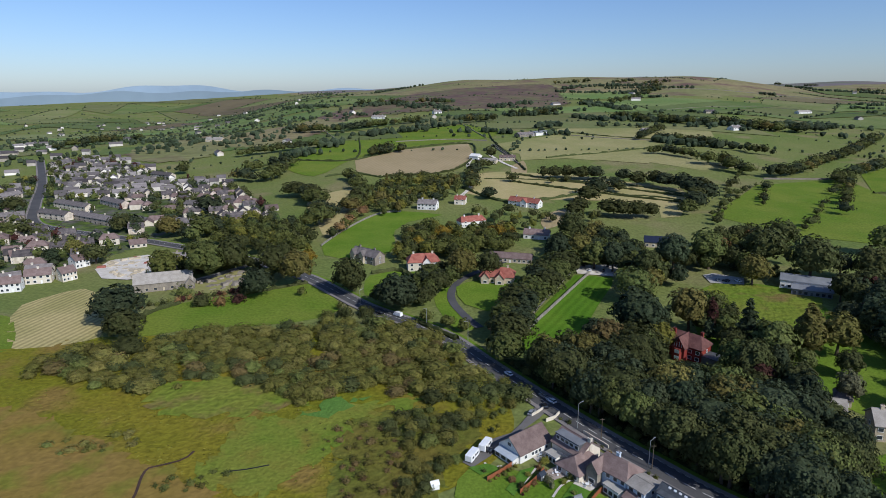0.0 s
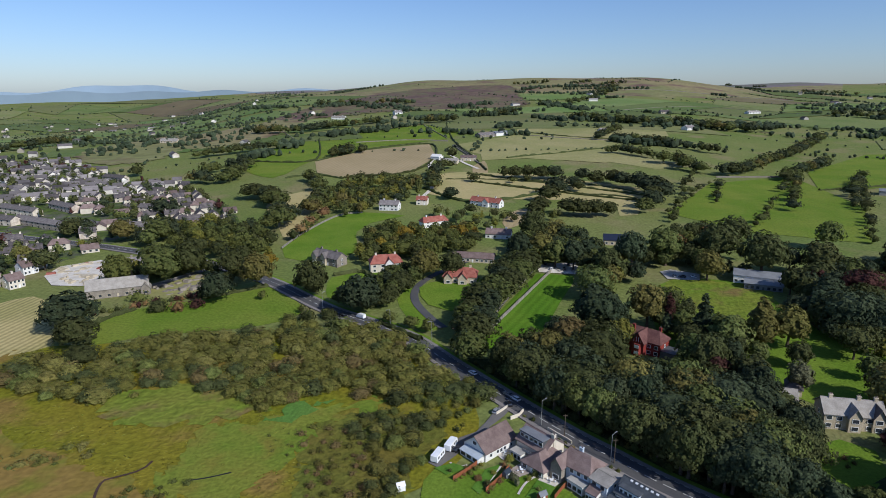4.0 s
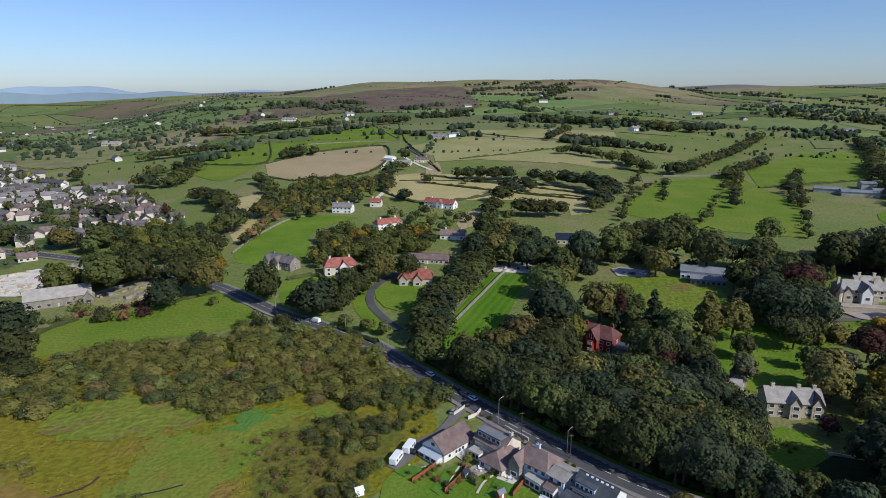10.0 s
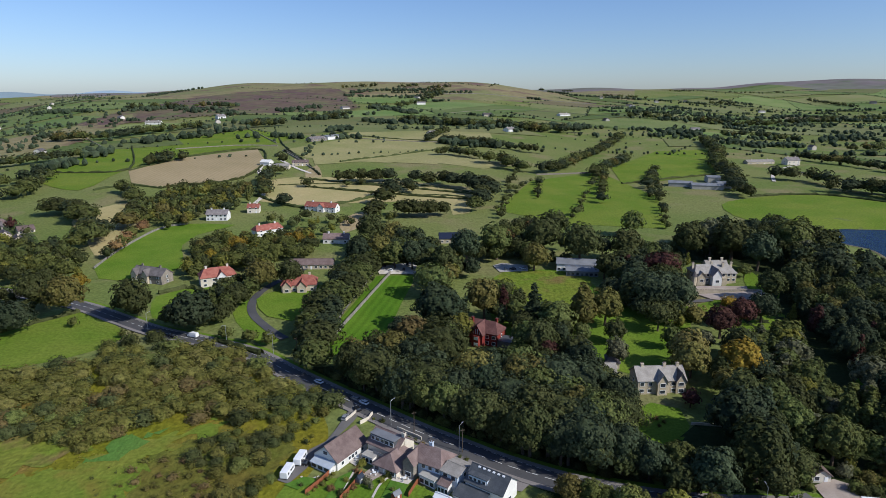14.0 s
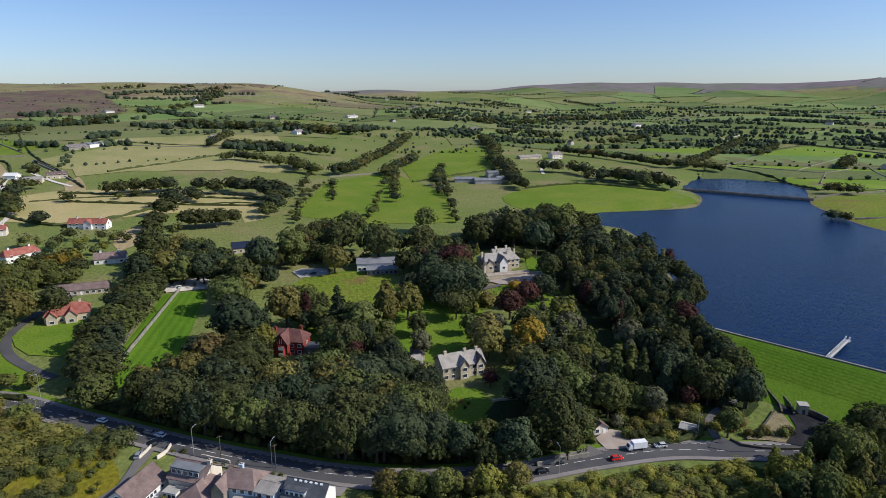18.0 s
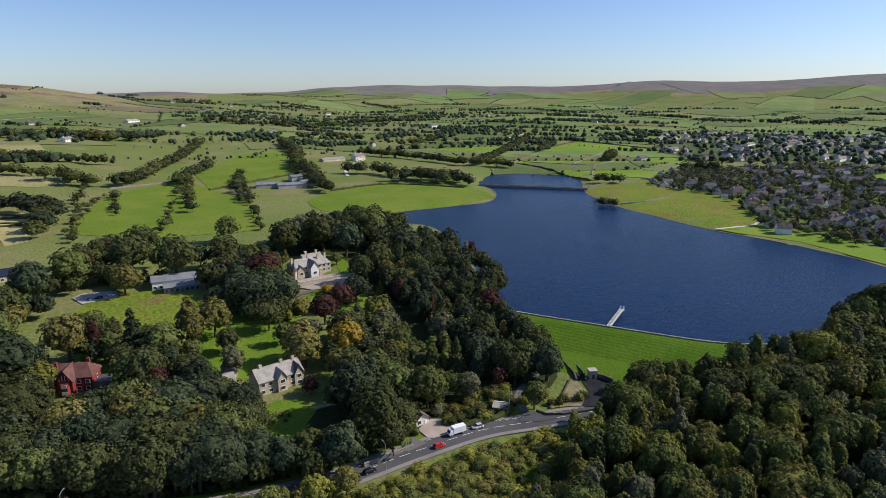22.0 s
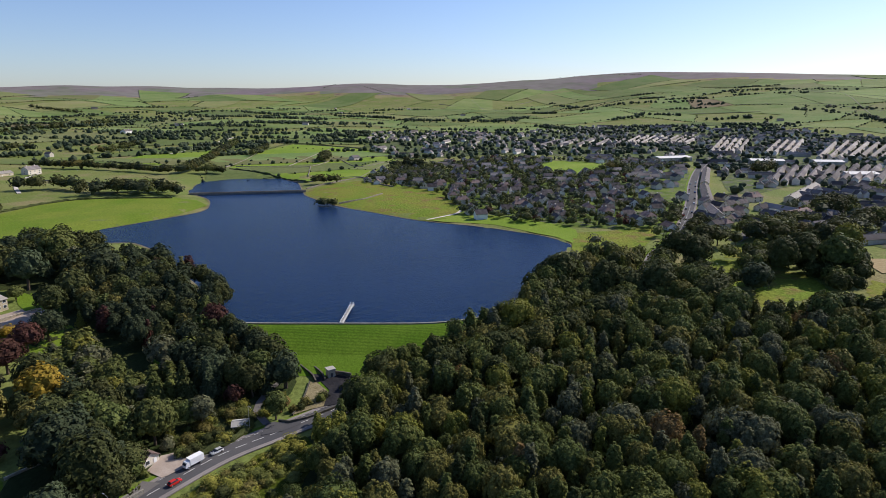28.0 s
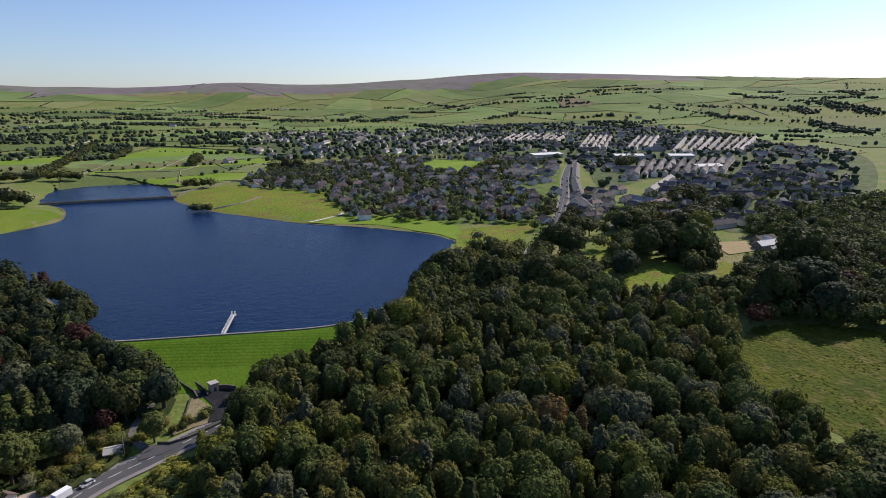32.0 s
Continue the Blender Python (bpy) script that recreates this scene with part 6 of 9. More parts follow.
def crown_arrays(rng, form, cards, size, core, clumps):
    """Leaf sprays on many small clumps over an uneven crown, with a lumpy heart inside."""
    surface = crown_surface(form, rng)
    half, mid = PROFILE[form][:2]
    i = np.arange(clumps) + 0.5
    z = 0.98 - 1.52 * i / clumps
    a = i * 2.39996 + rng.uniform(-0.35, 0.35, clumps)
    d = np.column_stack([np.cos(a) * np.sqrt(1 - z * z), np.sin(a) * np.sqrt(1 - z * z), z])
    axis = np.array([0, 0, mid])
    rc = half * 2.05 / math.sqrt(clumps) * rng.uniform(0.75, 1.35, clumps)
    C = axis + (surface(d) - axis) * rng.uniform(0.74, 0.98, (clumps, 1))
    out = C - axis
    out /= np.linalg.norm(out, axis=1)[:, None]
    share = rc ** 2 / (rc ** 2).sum()
    which = np.repeat(np.arange(clumps), np.maximum(1, (share * cards).astype(int)))
    n = len(which)
    dirs = rng.normal(size=(n, 3)) + out[which] * 0.9 + np.array([0, 0, 0.35])
    dirs /= np.linalg.norm(dirs, axis=1)[:, None]
    q = C[which] + dirs * (rc[which] * rng.uniform(0.72, 1.12, n))[:, None]
    nrm = dirs * 0.8 + out[which] * 0.6 + rng.normal(size=(n, 3)) * 0.22
    nrm /= np.linalg.norm(nrm, axis=1)[:, None]
    t = np.cross(nrm, rng.normal(size=(n, 3)))
    t /= np.linalg.norm(t, axis=1)[:, None]
    b = np.cross(nrm, t)
    s = (size * rng.uniform(0.55, 1.4, n))[:, None]
    tri = np.stack([q + t * s * 0.8 - nrm * s * 0.15, q + b * s * 0.6 - t * s * 0.35 - nrm * s * 0.1, q - b * s * 0.6 - t * s * 0.35 + nrm * s * 0.1], axis=1).reshape(-1, 3)
    f = [(3 * k, 3 * k + 1, 3 * k + 2) for k in range(n)]
    bm = bmesh.new()
    bmesh.ops.create_icosphere(bm, subdivisions=core, radius=1)
    unit = np.array([tuple(w.co) for w in bm.verts])
    heart = axis + (surface(unit) - axis) * (0.9 if size > 1.1 else 0.8) * rng.uniform(0.88, 1.08, (len(unit), 1))
    f += [tuple(3 * n + w.index for w in k.verts) for k in bm.faces]
    bm.free()
    return np.concatenate([tri, heart]), f


TRUNKS = {}
TREE_PROTOS = {}
TREE_USED = set()
FORMS = {"round": "broad-crowned tree", "tall": "tall slender tree", "spread": "wide spreading tree", "conifer": "dark pointed conifer", "bush": "rounded shrub"}
TINTS = {"green": "mid-green", "dark": "dark green", "deep": "deep bluish green", "mid": "fresh green", "light": "yellowish green", "olive": "olive green", "grey": "grey-green", "gold": "golden-yellow", "rust": "rusty brown", "scrub": "dull olive-green", "thorn": "brownish", "copper": "deep copper-purple"}


def trunk_mesh(form):
    if form not in TRUNKS:
        s = Shape()
        if form == "bush":
            for i in range(4):
                a = i * 1.6
                s.tube((0.3 * math.cos(a), 0.3 * math.sin(a), -0.3), (1.6 * math.cos(a), 1.6 * math.sin(a), 3.5), 0.3, 0.1, 5)
        else:
            s.tube((0, 0, -0.6), (0.05, 0.03, 1.2), 0.36, 0.27, 7).tube((0.05, 0.03, 1.2), (0, 0.1, 4.2), 0.27, 0.2, 7).tube((0, 0.1, 4.2), (0.1, 0, 7.6), 0.2, 0.06, 6)
            if form != "conifer":
                for i in range(5):
                    a = i * 2.4
                    s.tube((0, 0.05, 2.4 + i * 0.5), (2.0 * math.cos(a), 2.0 * math.sin(a), 4.4 + i * 0.6), 0.12, 0.04, 5)
        TRUNKS[form] = s.mesh("trunk", BARK)
    return TRUNKS[form]


LEVELS = ((2300, 0.38, 3, 100), (1250, 0.48, 2, 80), (450, 0.74, 2, 56), (100, 1.2, 1, 24), (16, 2.4, 1, 8))  # leaf sprays, their size, fineness of the heart, clumps


def crown_of(form, level, variant):
    key = (form, level, variant)
    if key not in TREE_PROTOS:
        rng = np.random.default_rng(17 * variant + len(form) * 101 + level)
        cards, size, core, clumps = LEVELS[level]
        if form == "bush":
            cards, size = int(cards * 1.1), size * 0.9
        elif form in ("tall", "conifer"):
            cards = int(cards * 0.6)
        TREE_PROTOS[key] = crown_arrays(rng, form, cards, size, core, clumps)
    return TREE_PROTOS[key]


def tree_proto(form, tint, level, variant, group):
    key = (form, tint, level, variant, group)
    if key not in TREE_PROTOS:
        mk = (form, tint, level, variant)
        if mk not in TREE_PROTOS:
            TREE_PROTOS[mk] = mesh_of("crown", *crown_of(form, level, variant), LEAF[tint])
        root = thing("shrub" if form == "bush" else "tree", pose(0, 0, 0), f"{FORMS[form]} with {TINTS[tint]} foliage", "shrub" if form == "bush" else "tree", group)
        piece("trunk", trunk_mesh(form), root)
        piece("crown", TREE_PROTOS[mk], root)
        TREE_PROTOS[key] = root
    return TREE_PROTOS[key]


PLANTED = {}  # group: list of trees to be set out


def plant(x, y, height, form, tint, rng, group, width=1.0):
    w = height / 10 * width * rng.uniform(0.88, 1.15)
    turn = (rng.uniform(-0.05, 0.05), rng.uniform(-0.05, 0.05), rng.uniform(0, 6.28))
    PLANTED.setdefault(group, []).append((math.hypot(x, y), x, y, height, form, tint, w, turn, rng.randrange(4)))


def set_out(group, most, label):
    """The nearest trees of a group become things, the rest one joined wood."""
    trees = sorted(PLANTED.pop(group, []))
    rest = []
    for n, (d, x, y, height, form, tint, w, turn, variant) in enumerate(trees):
        seen = height / d
        seen *= 1.5 if form == "bush" and d < 330 else 1.0
        level = 0 if seen > 0.080 else 1 if seen > 0.046 else 2 if seen > 0.022 else 3 if seen > 0.0085 else 4
        m = Matrix.LocRotScale((x, y, ground(x, y) - 0.15), Euler(turn), (w, w, height / 10))
        if n < most:
            p = tree_proto(form, tint, level, variant, group)
            if p in TREE_USED:
                p = copy_thing(p, m)
            TREE_USED.add(p)
            p.matrix_basis = m
        else:
            rest.append((m, form, tint, level, variant))
    if not rest:
        return
    tints = list(LEAF)
    V, F, I, tv, tf, base, tbase = [], [], [], [], [], 0, 0
    for m, form, tint, level, variant in rest:
        v, f = crown_of(form, level, variant)
        a = np.array(m)
        V.append(v @ a[:3, :3].T + a[:3, 3])
        F += [tuple(i + base for i in q) for q in f]
        I += [tints.index(tint)] * len(f)
        base += len(v)
        if level < 1:
            t = trunk_mesh(form)
            tv += [tuple(m @ q.co) for q in t.vertices]
            tf += [tuple(i + tbase for i in q.vertices) for q in t.polygons]
            tbase = len(tv)
    root = thing("woodland", pose(0, 0, 0), label, "wood", kind="stuff")
    me = bpy.data.meshes.new("crowns")
    me.from_pydata(np.concatenate(V), [], F)
    for t in tints:
        me.materials.append(LEAF[t])
    me.polygons.foreach_set("material_index", np.array(I, np.int32))
    piece("crowns", me, root)
    if tf:
        piece("trunks", mesh_of("trunks", tv, tf, BARK), root)


def pick_from(rng, table):
    r = rng.random() * sum(w for _, w in table)
    for k, w in table:
        r -= w
        if r <= 0:
            return k
    return table[-1][0]


OPEN = [SPORTS, [(24.4, 242.5), (38.5, 240.1), (37, 224.6), (30, 215.9), (22, 222.5)], [(30, 238), (31, 252), (79, 352), (99, 344), (95, 328), (80, 298), (66, 270), (58, 246), (46, 232)], [(122, 172), (126, 190), (134, 204), (147, 208), (152, 190), (142, 172), (132, 166)], [(362, -192), (358, -216), (386, -262), (412, -274), (432, -256), (430, -222), (398, -206)]]  # polygons kept free of trees


def free(x, y, r=0.0):
    if near_road(x, y, 7.5 + r):
        return False
    if any((x - a) ** 2 + (y - b) ** 2 < (c + r) ** 2 for a, b, c in TAKEN):
        return False
    return not any(inside(p, x, y) for p in OPEN)


def grove(poly, spacing, heights, forms, tints, seed, group, width=1.0, least=120, keep=1.0, pad=None):
    """Trees over an area, unevenly spaced."""
    rng = random.Random(seed)
    xs, ys = [p[0] for p in poly], [p[1] for p in poly]
    n, j = 0, 0
    y = min(ys)
    while y < max(ys):
        x = min(xs) + (j % 2) * spacing / 2
        while x < max(xs):
            px, py = x + rng.uniform(-0.38, 0.38) * spacing, y + rng.uniform(-0.38, 0.38) * spacing
            x += spacing
            if math.hypot(px, py) < least or rng.random() > keep or not inside(poly, px, py) or not free(px, py, spacing * 0.2 if pad is None else pad):
                continue
            plant(px, py, rng.uniform(*heights), pick_from(rng, forms), pick_from(rng, tints), rng, group, width)
            n += 1
        y += spacing * 0.87
        j += 1
    return n


def row(pts, spacing, heights, forms, tints, seed, group, spread=1.5, width=1.0, keep=0.93):
    """Trees along a line."""
    rng = random.Random(seed)
    for x, y, a in along(spline(pts, 20), 0.0, spacing):
        px, py = x + rng.uniform(-spread, spread), y + rng.uniform(-spread, spread)
        if rng.random() < keep and free(px, py):
            plant(px, py, rng.uniform(*heights), pick_from(rng, forms), pick_from(rng, tints), rng, group, width)


def singles(pts, height, form, tint, seed, group, width=1.0):
    rng = random.Random(seed)
    for x, y in pts:
        plant(x, y, height * rng.uniform(0.9, 1.1), form, tint, rng, group, width)


OPEN += [[(397.3, 317.1), (417, 299.8), (391.8, 267.2), (356.8, 251), (348.7, 270)], [(303.9, 184.4), (297.4, 170.2), (269.9, 155.7), (275.4, 167.8)], [(30.9, 251.3), (41, 270.4), (86.1, 346.5), (102.8, 339.2), (93.4, 300.5), (80.7, 268.3), (63.7, 241.1), (47.7, 231.1)], [(131, 167.8), (139.6, 169.8), (146.4, 162.5), (142.2, 152.2), (123.8, 139.9), (115.4, 140.8), (123.2, 156.4)], [(219.2, 238.3), (240.7, 233.3), (244.8, 209.2), (237.6, 201.1), (216.7, 201.7), (207.4, 219.1)]]
OPEN += [[(145.1, 230.4), (160.9, 235.1), (178.9, 241.1), (184.9, 235.2), (179.9, 216.3), (168.5, 196.4), (158.5, 202.3), (151.3, 213.2), (142.1, 217.3)], [(154.1, 112.6), (164.1, 111.6), (159.1, 99.9), (150.3, 104.8)], [(227.8, 97.6), (227.9, 82.1), (211.1, 69.2), (189.9, 75.5), (188.6, 81.7)],
         [(232, -134.6), (264.5, -159.8), (268.7, -192.9), (255.7, -218.9), (225.2, -227.4), (149.7, -159.2), (168, -149.3), (178.3, -141.5), (197.3, -137.6), (209.9, -129.7)], [(17.1, 179.6), (23.4, 187.8), (29.5, 199.3), (34.8, 203.6), (35.4, 195.3), (28.1, 190.6), (18.4, 175.9), (12.2, 167.5), (8.7, 166.5), (10, 172.4)]]
OPEN += GLADES + [[(477.9, -39.9), (486.1, -98.6), (416.0, -76.3), (386.0, -45.4), (413.5, -33.6)], [(75, 345), (84, 372), (110, 364), (101, 338)], [(128, 352), (170, 345), (172, 322), (146, 322), (128, 340)]]
MIXED = [("round", 5), ("tall", 2), ("spread", 3)]
GREENS = [("green", 2), ("mid", 3), ("deep", 2), ("dark", 3), ("light", 2), ("olive", 1)]
G_WOOD, G_EST, G_ROAD, G_SCRUB, G_HEDGE, G_TOWN = "trees of the dense wood", "trees of the estate", "trees along the road", "shrubs of the marsh", "hedgerow trees", "trees among the houses"
grove(SCRUB_BANK, 3.5, (1.3, 4.0), [("bush", 1)], [("green", 5), ("light", 3), ("olive", 2), ("dark", 1)], 81, "scrub below the road", 1.5, keep=0.95, pad=-2.5)
grove([(187.3, 91.3), (200.8, 95.3), (210.3, 88.1), (196.7, 83.4), (188.6, 85.7)], 3.6, (2, 4), [("bush", 1)], [("green", 2), ("mid", 2), ("light", 1), ("rust", 0.5)], 87, "lodge garden shrubs", 1.2, pad=-2)
singles([(209.5, 91.4), (207.7, 96.7)], 12, "round", "deep", 88, "lodge garden shrubs")
grove([(167.6, 113.7), (188.4, 115.8), (197.6, 100.3), (187.3, 91.3), (182.5, 91.9), (164, 100.1), (165.3, 104.4)], 4.0, (2.0, 4.5), [("bush", 1)], [("green", 4), ("light", 2), ("olive", 2), ("dark", 1)], 82, "lodge garden shrubs", 1.3, pad=-2)
row([(160.2, 99.3), (165.8, 96.9), (171.5, 94), (180.2, 90.2)], 2.2, (2.2, 3.0), [("bush", 1)], [("dark", 1)], 83, "lodge garden shrubs", 0.2, 1.3)
OPEN += [SCRUB_BANK, [(150.4, 327.6), (170.4, 321.4), (193.7, 300.1), (174.6, 271.4), (157.7, 264.7), (148.6, 265.6), (143, 287.2), (141.3, 305.6)], [(161.8, 110), (186.7, 115.1), (195.2, 99), (185.8, 90.5), (180.9, 91), (160, 99.6)], [(182, 76.3), (195, 81.4), (212.8, 84.8), (222.1, 87.7), (223.7, 80.3), (220.2, 72.8), (196.2, 66.9)], [(222.5, 252.4), (275.2, 307.1), (303.2, 282.2), (282.1, 237.2), (249.8, 212.4), (234.9, 223.2)], [(207.5, 221.3), (238.4, 228.8), (248, 212.1), (234.5, 202.2), (214.7, 203.8)],
         [(84, 247), (110, 230), (104, 208), (94, 197), (78, 208)], [(132.5, 169.7), (159.7, 151.1), (144.2, 135.6), (132, 137.9), (110.7, 123.6), (102.6, 131.2), (116.7, 152.5)]]
grove(WOOD_R, 5.8, (5, 18), [("round", 4), ("tall", 4), ("spread", 0.6)], [("green", 5), ("mid", 3), ("dark", 1), ("olive", 4), ("grey", 2.5), ("light", 2.4), ("rust", 0.2)], 21, G_WOOD, 0.86, 128)
grove([(251.2, 31.8), (281.2, 3.9), (317.8, -1.9), (337, -23.1), (349.5, -50.9), (357.7, -71.1), (338.1, -67.4), (307.8, -30.1), (257.7, 2.6)], 6.6, (9, 15), [("round", 2), ("tall", 3)], [("green", 3), ("dark", 4), ("grey", 1)], 71, G_WOOD)
grove([(485.9, -281.8), (590, -479), (581, -562), (327.5, -325.9), (380.7, -315.4), (386.7, -254), (395.7, -231.8)], 10, (9, 14), MIXED, [("dark", 4), ("green", 2)], 72, G_WOOD, keep=0.8)
grove(BELT, 9.8, (15.5, 21), [("round", 5), ("spread", 3)], [("dark", 6), ("mid", 1), ("deep", 5), ("olive", 0.4)], 23, G_ROAD, pad=-0.5)
rng_edge = random.Random(86)
for x, y, a in along(offset_line(MAIN, 9.4), 3.0, 7.6):
    if 34 < x < 118 and y > 110 and not inside([(17, 240), (34, 240), (40, 222), (30, 212)], x, y):
        plant(x + rng_edge.uniform(-1, 1), y + rng_edge.uniform(-1, 1), rng_edge.uniform(14, 19), "round", pick_from(rng_edge, [("dark", 4), ("deep", 3), ("mid", 2)]), rng_edge, G_ROAD, 1.05)
SCRUB = [(-173, 222), (-157.0, 226), (-136.3, 217), (-120.5, 214.5), (-111.9, 214), (-103.6, 224), (-85.8, 224), (-74.6, 219), (-67.9, 215), (-50.8, 205), (-36.1, 214), (-25.7, 217), (-6.1, 205), (9.6, 205), (24, 205), (31, 203), (20, 226), (8, 246), (-2.3, 261), (-18.6, 277.8), (-40.7, 280.8), (-62.1, 279.0), (-84.2, 270.7), (-114.9, 275.4), (-129.5, 260.4), (-141.0, 253.1), (-161.2, 249.9), (-169.6, 236.3)]
grove(SCRUB, 6.6, (3.6, 6.4), [("bush", 1)], [("scrub", 6), ("dark", 2.2), ("olive", 1.2), ("green", 0.8), ("thorn", 0.8)], 24, G_SCRUB, 1.6, pad=-2)
grove([(-160, 222), (-110, 214), (-70, 216), (-48, 204), (-30, 214), (-6, 204), (4, 212), (-30, 236), (-70, 240), (-120, 232)], 12, (2.4, 4.0), [("bush", 1)], [("scrub", 4), ("thorn", 2), ("green", 1)], 25, G_SCRUB, 1.9, keep=0.8, pad=-2)
grove([(2.4, 205.8), (16.7, 190.0), (23.1, 197.8), (29.7, 207.3), (16.9, 230.3), (5.9, 234.2)], 4.0, (1.8, 4.0), [("bush", 1)], [("green", 4), ("mid", 3), ("scrub", 3), ("light", 1)], 134, G_SCRUB, 1.5, pad=-3)
grove([(-52, 203), (-36, 212), (-26, 216), (-20, 226), (-44, 224), (-60, 212)], 5.5, (2.6, 4.4), [("bush", 1)], [("thorn", 4), ("scrub", 2), ("olive", 1)], 122, G_SCRUB, 1.7, pad=-2)
grove([(-19.4, 184.0), (-16.0, 196.2), (-6.1, 198.9), (6.0, 195.6), (14, 187), (7.4, 181.4), (-1.9, 173.3), (-12.8, 175.2)], 4.8, (2.8, 4.6), [("bush", 1)], [("dark", 4), ("scrub", 3), ("green", 1)], 97, G_SCRUB, 1.5, pad=-2)
grove([(-12.1, 163.2), (-8.9, 168.0), (-3.6, 166), (4, 170), (8, 176), (0, 160), (-2.6, 151.1), (-11.4, 150.9)], 4.2, (2.4, 4.4), [("bush", 1)], [("dark", 3), ("scrub", 3), ("green", 1)], 124, G_SCRUB, 1.4, pad=-2)
grove([(-36.5, 190), (-25.8, 194.0), (-15.8, 190), (-9.2, 176.7), (-6, 166), (-12, 150), (-31.4, 150), (-34.4, 174.5)], 4.6, (1.0, 2.4), [("bush", 1)], [("thorn", 5), ("scrub", 3), ("olive", 1), ("rust", 0.4)], 125, G_SCRUB, 1.9, keep=0.75)
grove([(-52.0, 188.4), (-36.5, 193.3), (-29.5, 154.6), (-43.6, 152.5)], 4.4, (0.7, 1.5), [("bush", 1)], [("green", 3), ("scrub", 3)], 126, G_SCRUB, 1.5, keep=0.3)
grove([(-129.3, 177.4), (-103, 187.5), (-96.4, 177.4), (-120.9, 169.5)], 4.2, (1.4, 2.4), [("bush", 1)], [("green", 1), ("olive", 1), ("scrub", 1)], 26, G_SCRUB, 1.9, keep=0.7)
grove([(-85.1, 156.6), (-76.3, 163.5), (-65, 163.7), (-65.1, 156), (-80.1, 149.1)], 4.0, (1.2, 2.2), [("bush", 1)], [("green", 2), ("scrub", 1)], 27, G_SCRUB, 1.9, keep=0.85)
grove([(-36.6, 303.3), (-25.2, 316.3), (-8.3, 348.1), (6.9, 376.5), (17.1, 374.1), (10.5, 342.8), (-2.5, 314.2), (-16, 286.9), (-28.3, 279.5)], 8.0, (9, 12), [("round", 1)], [("dark", 3), ("deep", 2), ("mid", 2)], 28, G_ROAD)
for x, y, w in ((22.8, 238.2, 14.0), (26.1, 257.6, 13.4), (31, 269, 14.5), (36.5, 287.5, 14.2), (43.5, 300, 15.3), (52, 316.5, 14.9), (60, 331.5, 15.6), (68, 347, 14.9), (34.2, 294.8, 14.5), (42.8, 313.0, 14.7), (53.5, 333.9, 15.0), (24.8, 272.1, 14.9), (28, 283, 14), (49, 325, 14), (62, 352, 14), (72, 362, 13)):
    plant(x + 3.4, y - 1.6, w * rng_edge.uniform(0.95, 1.15), "round", pick_from(rng_edge, [("dark", 3), ("deep", 2), ("mid", 3)]), rng_edge, G_ROAD, 1.45)
grove([(-32.1, 384.7), (-27.7, 437.1), (-12.6, 463.3), (15.1, 440), (50.5, 464.5), (52.6, 415.7), (41.7, 389.8), (11.9, 372), (-1.4, 387.8), (-18.2, 369)], 10, (9, 13), MIXED, [("green", 4), ("dark", 2), ("light", 2), ("gold", 0.5), ("olive", 1)], 30, G_ROAD)
grove([(-171.2, 402.7), (-169.7, 451.1), (-132.1, 452.1), (-90, 400.3), (-80, 364.1), (-93.4, 358.1), (-118.1, 386.6), (-124.4, 367.6), (-142.1, 354.2), (-157.9, 367.9)], 10, (10, 15), MIXED, [("dark", 3), ("green", 3), ("gold", 0.4), ("light", 0.6)], 39, G_ROAD)
grove([(-205, 491.5), (-161.1, 491.4), (-103.5, 470.9), (-88.9, 412.2), (-117.2, 433.9), (-172.3, 458.9), (-186.6, 443.1)], 11, (9, 14), MIXED, GREENS, 40, G_ROAD)
for x, y, h, w, tint in ((-160, 284, 21, 1.35, "deep"), (-147, 263.5, 16, 1.4, "dark"), (-137.5, 250, 9, 1.6, "dark"), (-150, 247, 7, 1.6, "scrub")):
    plant(x, y, h, "round" if h > 10 else "bush", tint, rng_edge, G_ROAD, w)
grove([(359.5, -80.1), (377, -98.5), (418.1, -141.2), (456.9, -220.5), (405, -211.9), (341.9, -178.6), (338, -160.8), (362.4, -141.1), (331, -109.9), (327.2, -86.1)], 9, (10, 14), MIXED, [("dark", 3), ("green", 3)], 42, G_WOOD)
grove([(322.7, -154), (316, -178.1), (375.4, -220.6), (386.7, -254), (447.3, -367.4), (484, -471), (226.8, -232.9), (250.3, -214), (262.9, -188.5), (261.8, -160.6), (276.2, -157.3)], 9, (11, 15), MIXED, [("dark", 5), ("green", 2), ("copper", 0.3)], 43, G_WOOD)
grove([(-76, 610), (-54, 658), (25, 646), (14.4, 582.2), (1, 551.6), (-35.2, 511.7), (-60, 499.5)], 11, (8, 12), MIXED, GREENS, 44, G_HEDGE)
grove([(-0, 483.7), (46.3, 509), (93.6, 480.9), (129.7, 492.2), (111.9, 459.4), (66.2, 452.6), (17.1, 479.3)], 13, (7, 11), MIXED, [("green", 3), ("dark", 2), ("gold", 0.4), ("light", 1)], 45, G_HEDGE, keep=0.75)
row([(-70.5, 564.6), (-67, 530.9), (-73.7, 474.3), (-81.4, 436.6)], 7, (7, 10), MIXED, [("green", 3), ("rust", 1), ("dark", 2)], 47, G_HEDGE, 3)
grove([(-194, 373.3), (-166.9, 385.7), (-137.2, 396.3), (-114, 380.6), (-89.4, 352.9), (-102.4, 350.9), (-125.9, 372.3), (-154.7, 363.9)], 8, (9, 12), MIXED, [("dark", 2), ("green", 3), ("light", 1)], 84, G_ROAD)
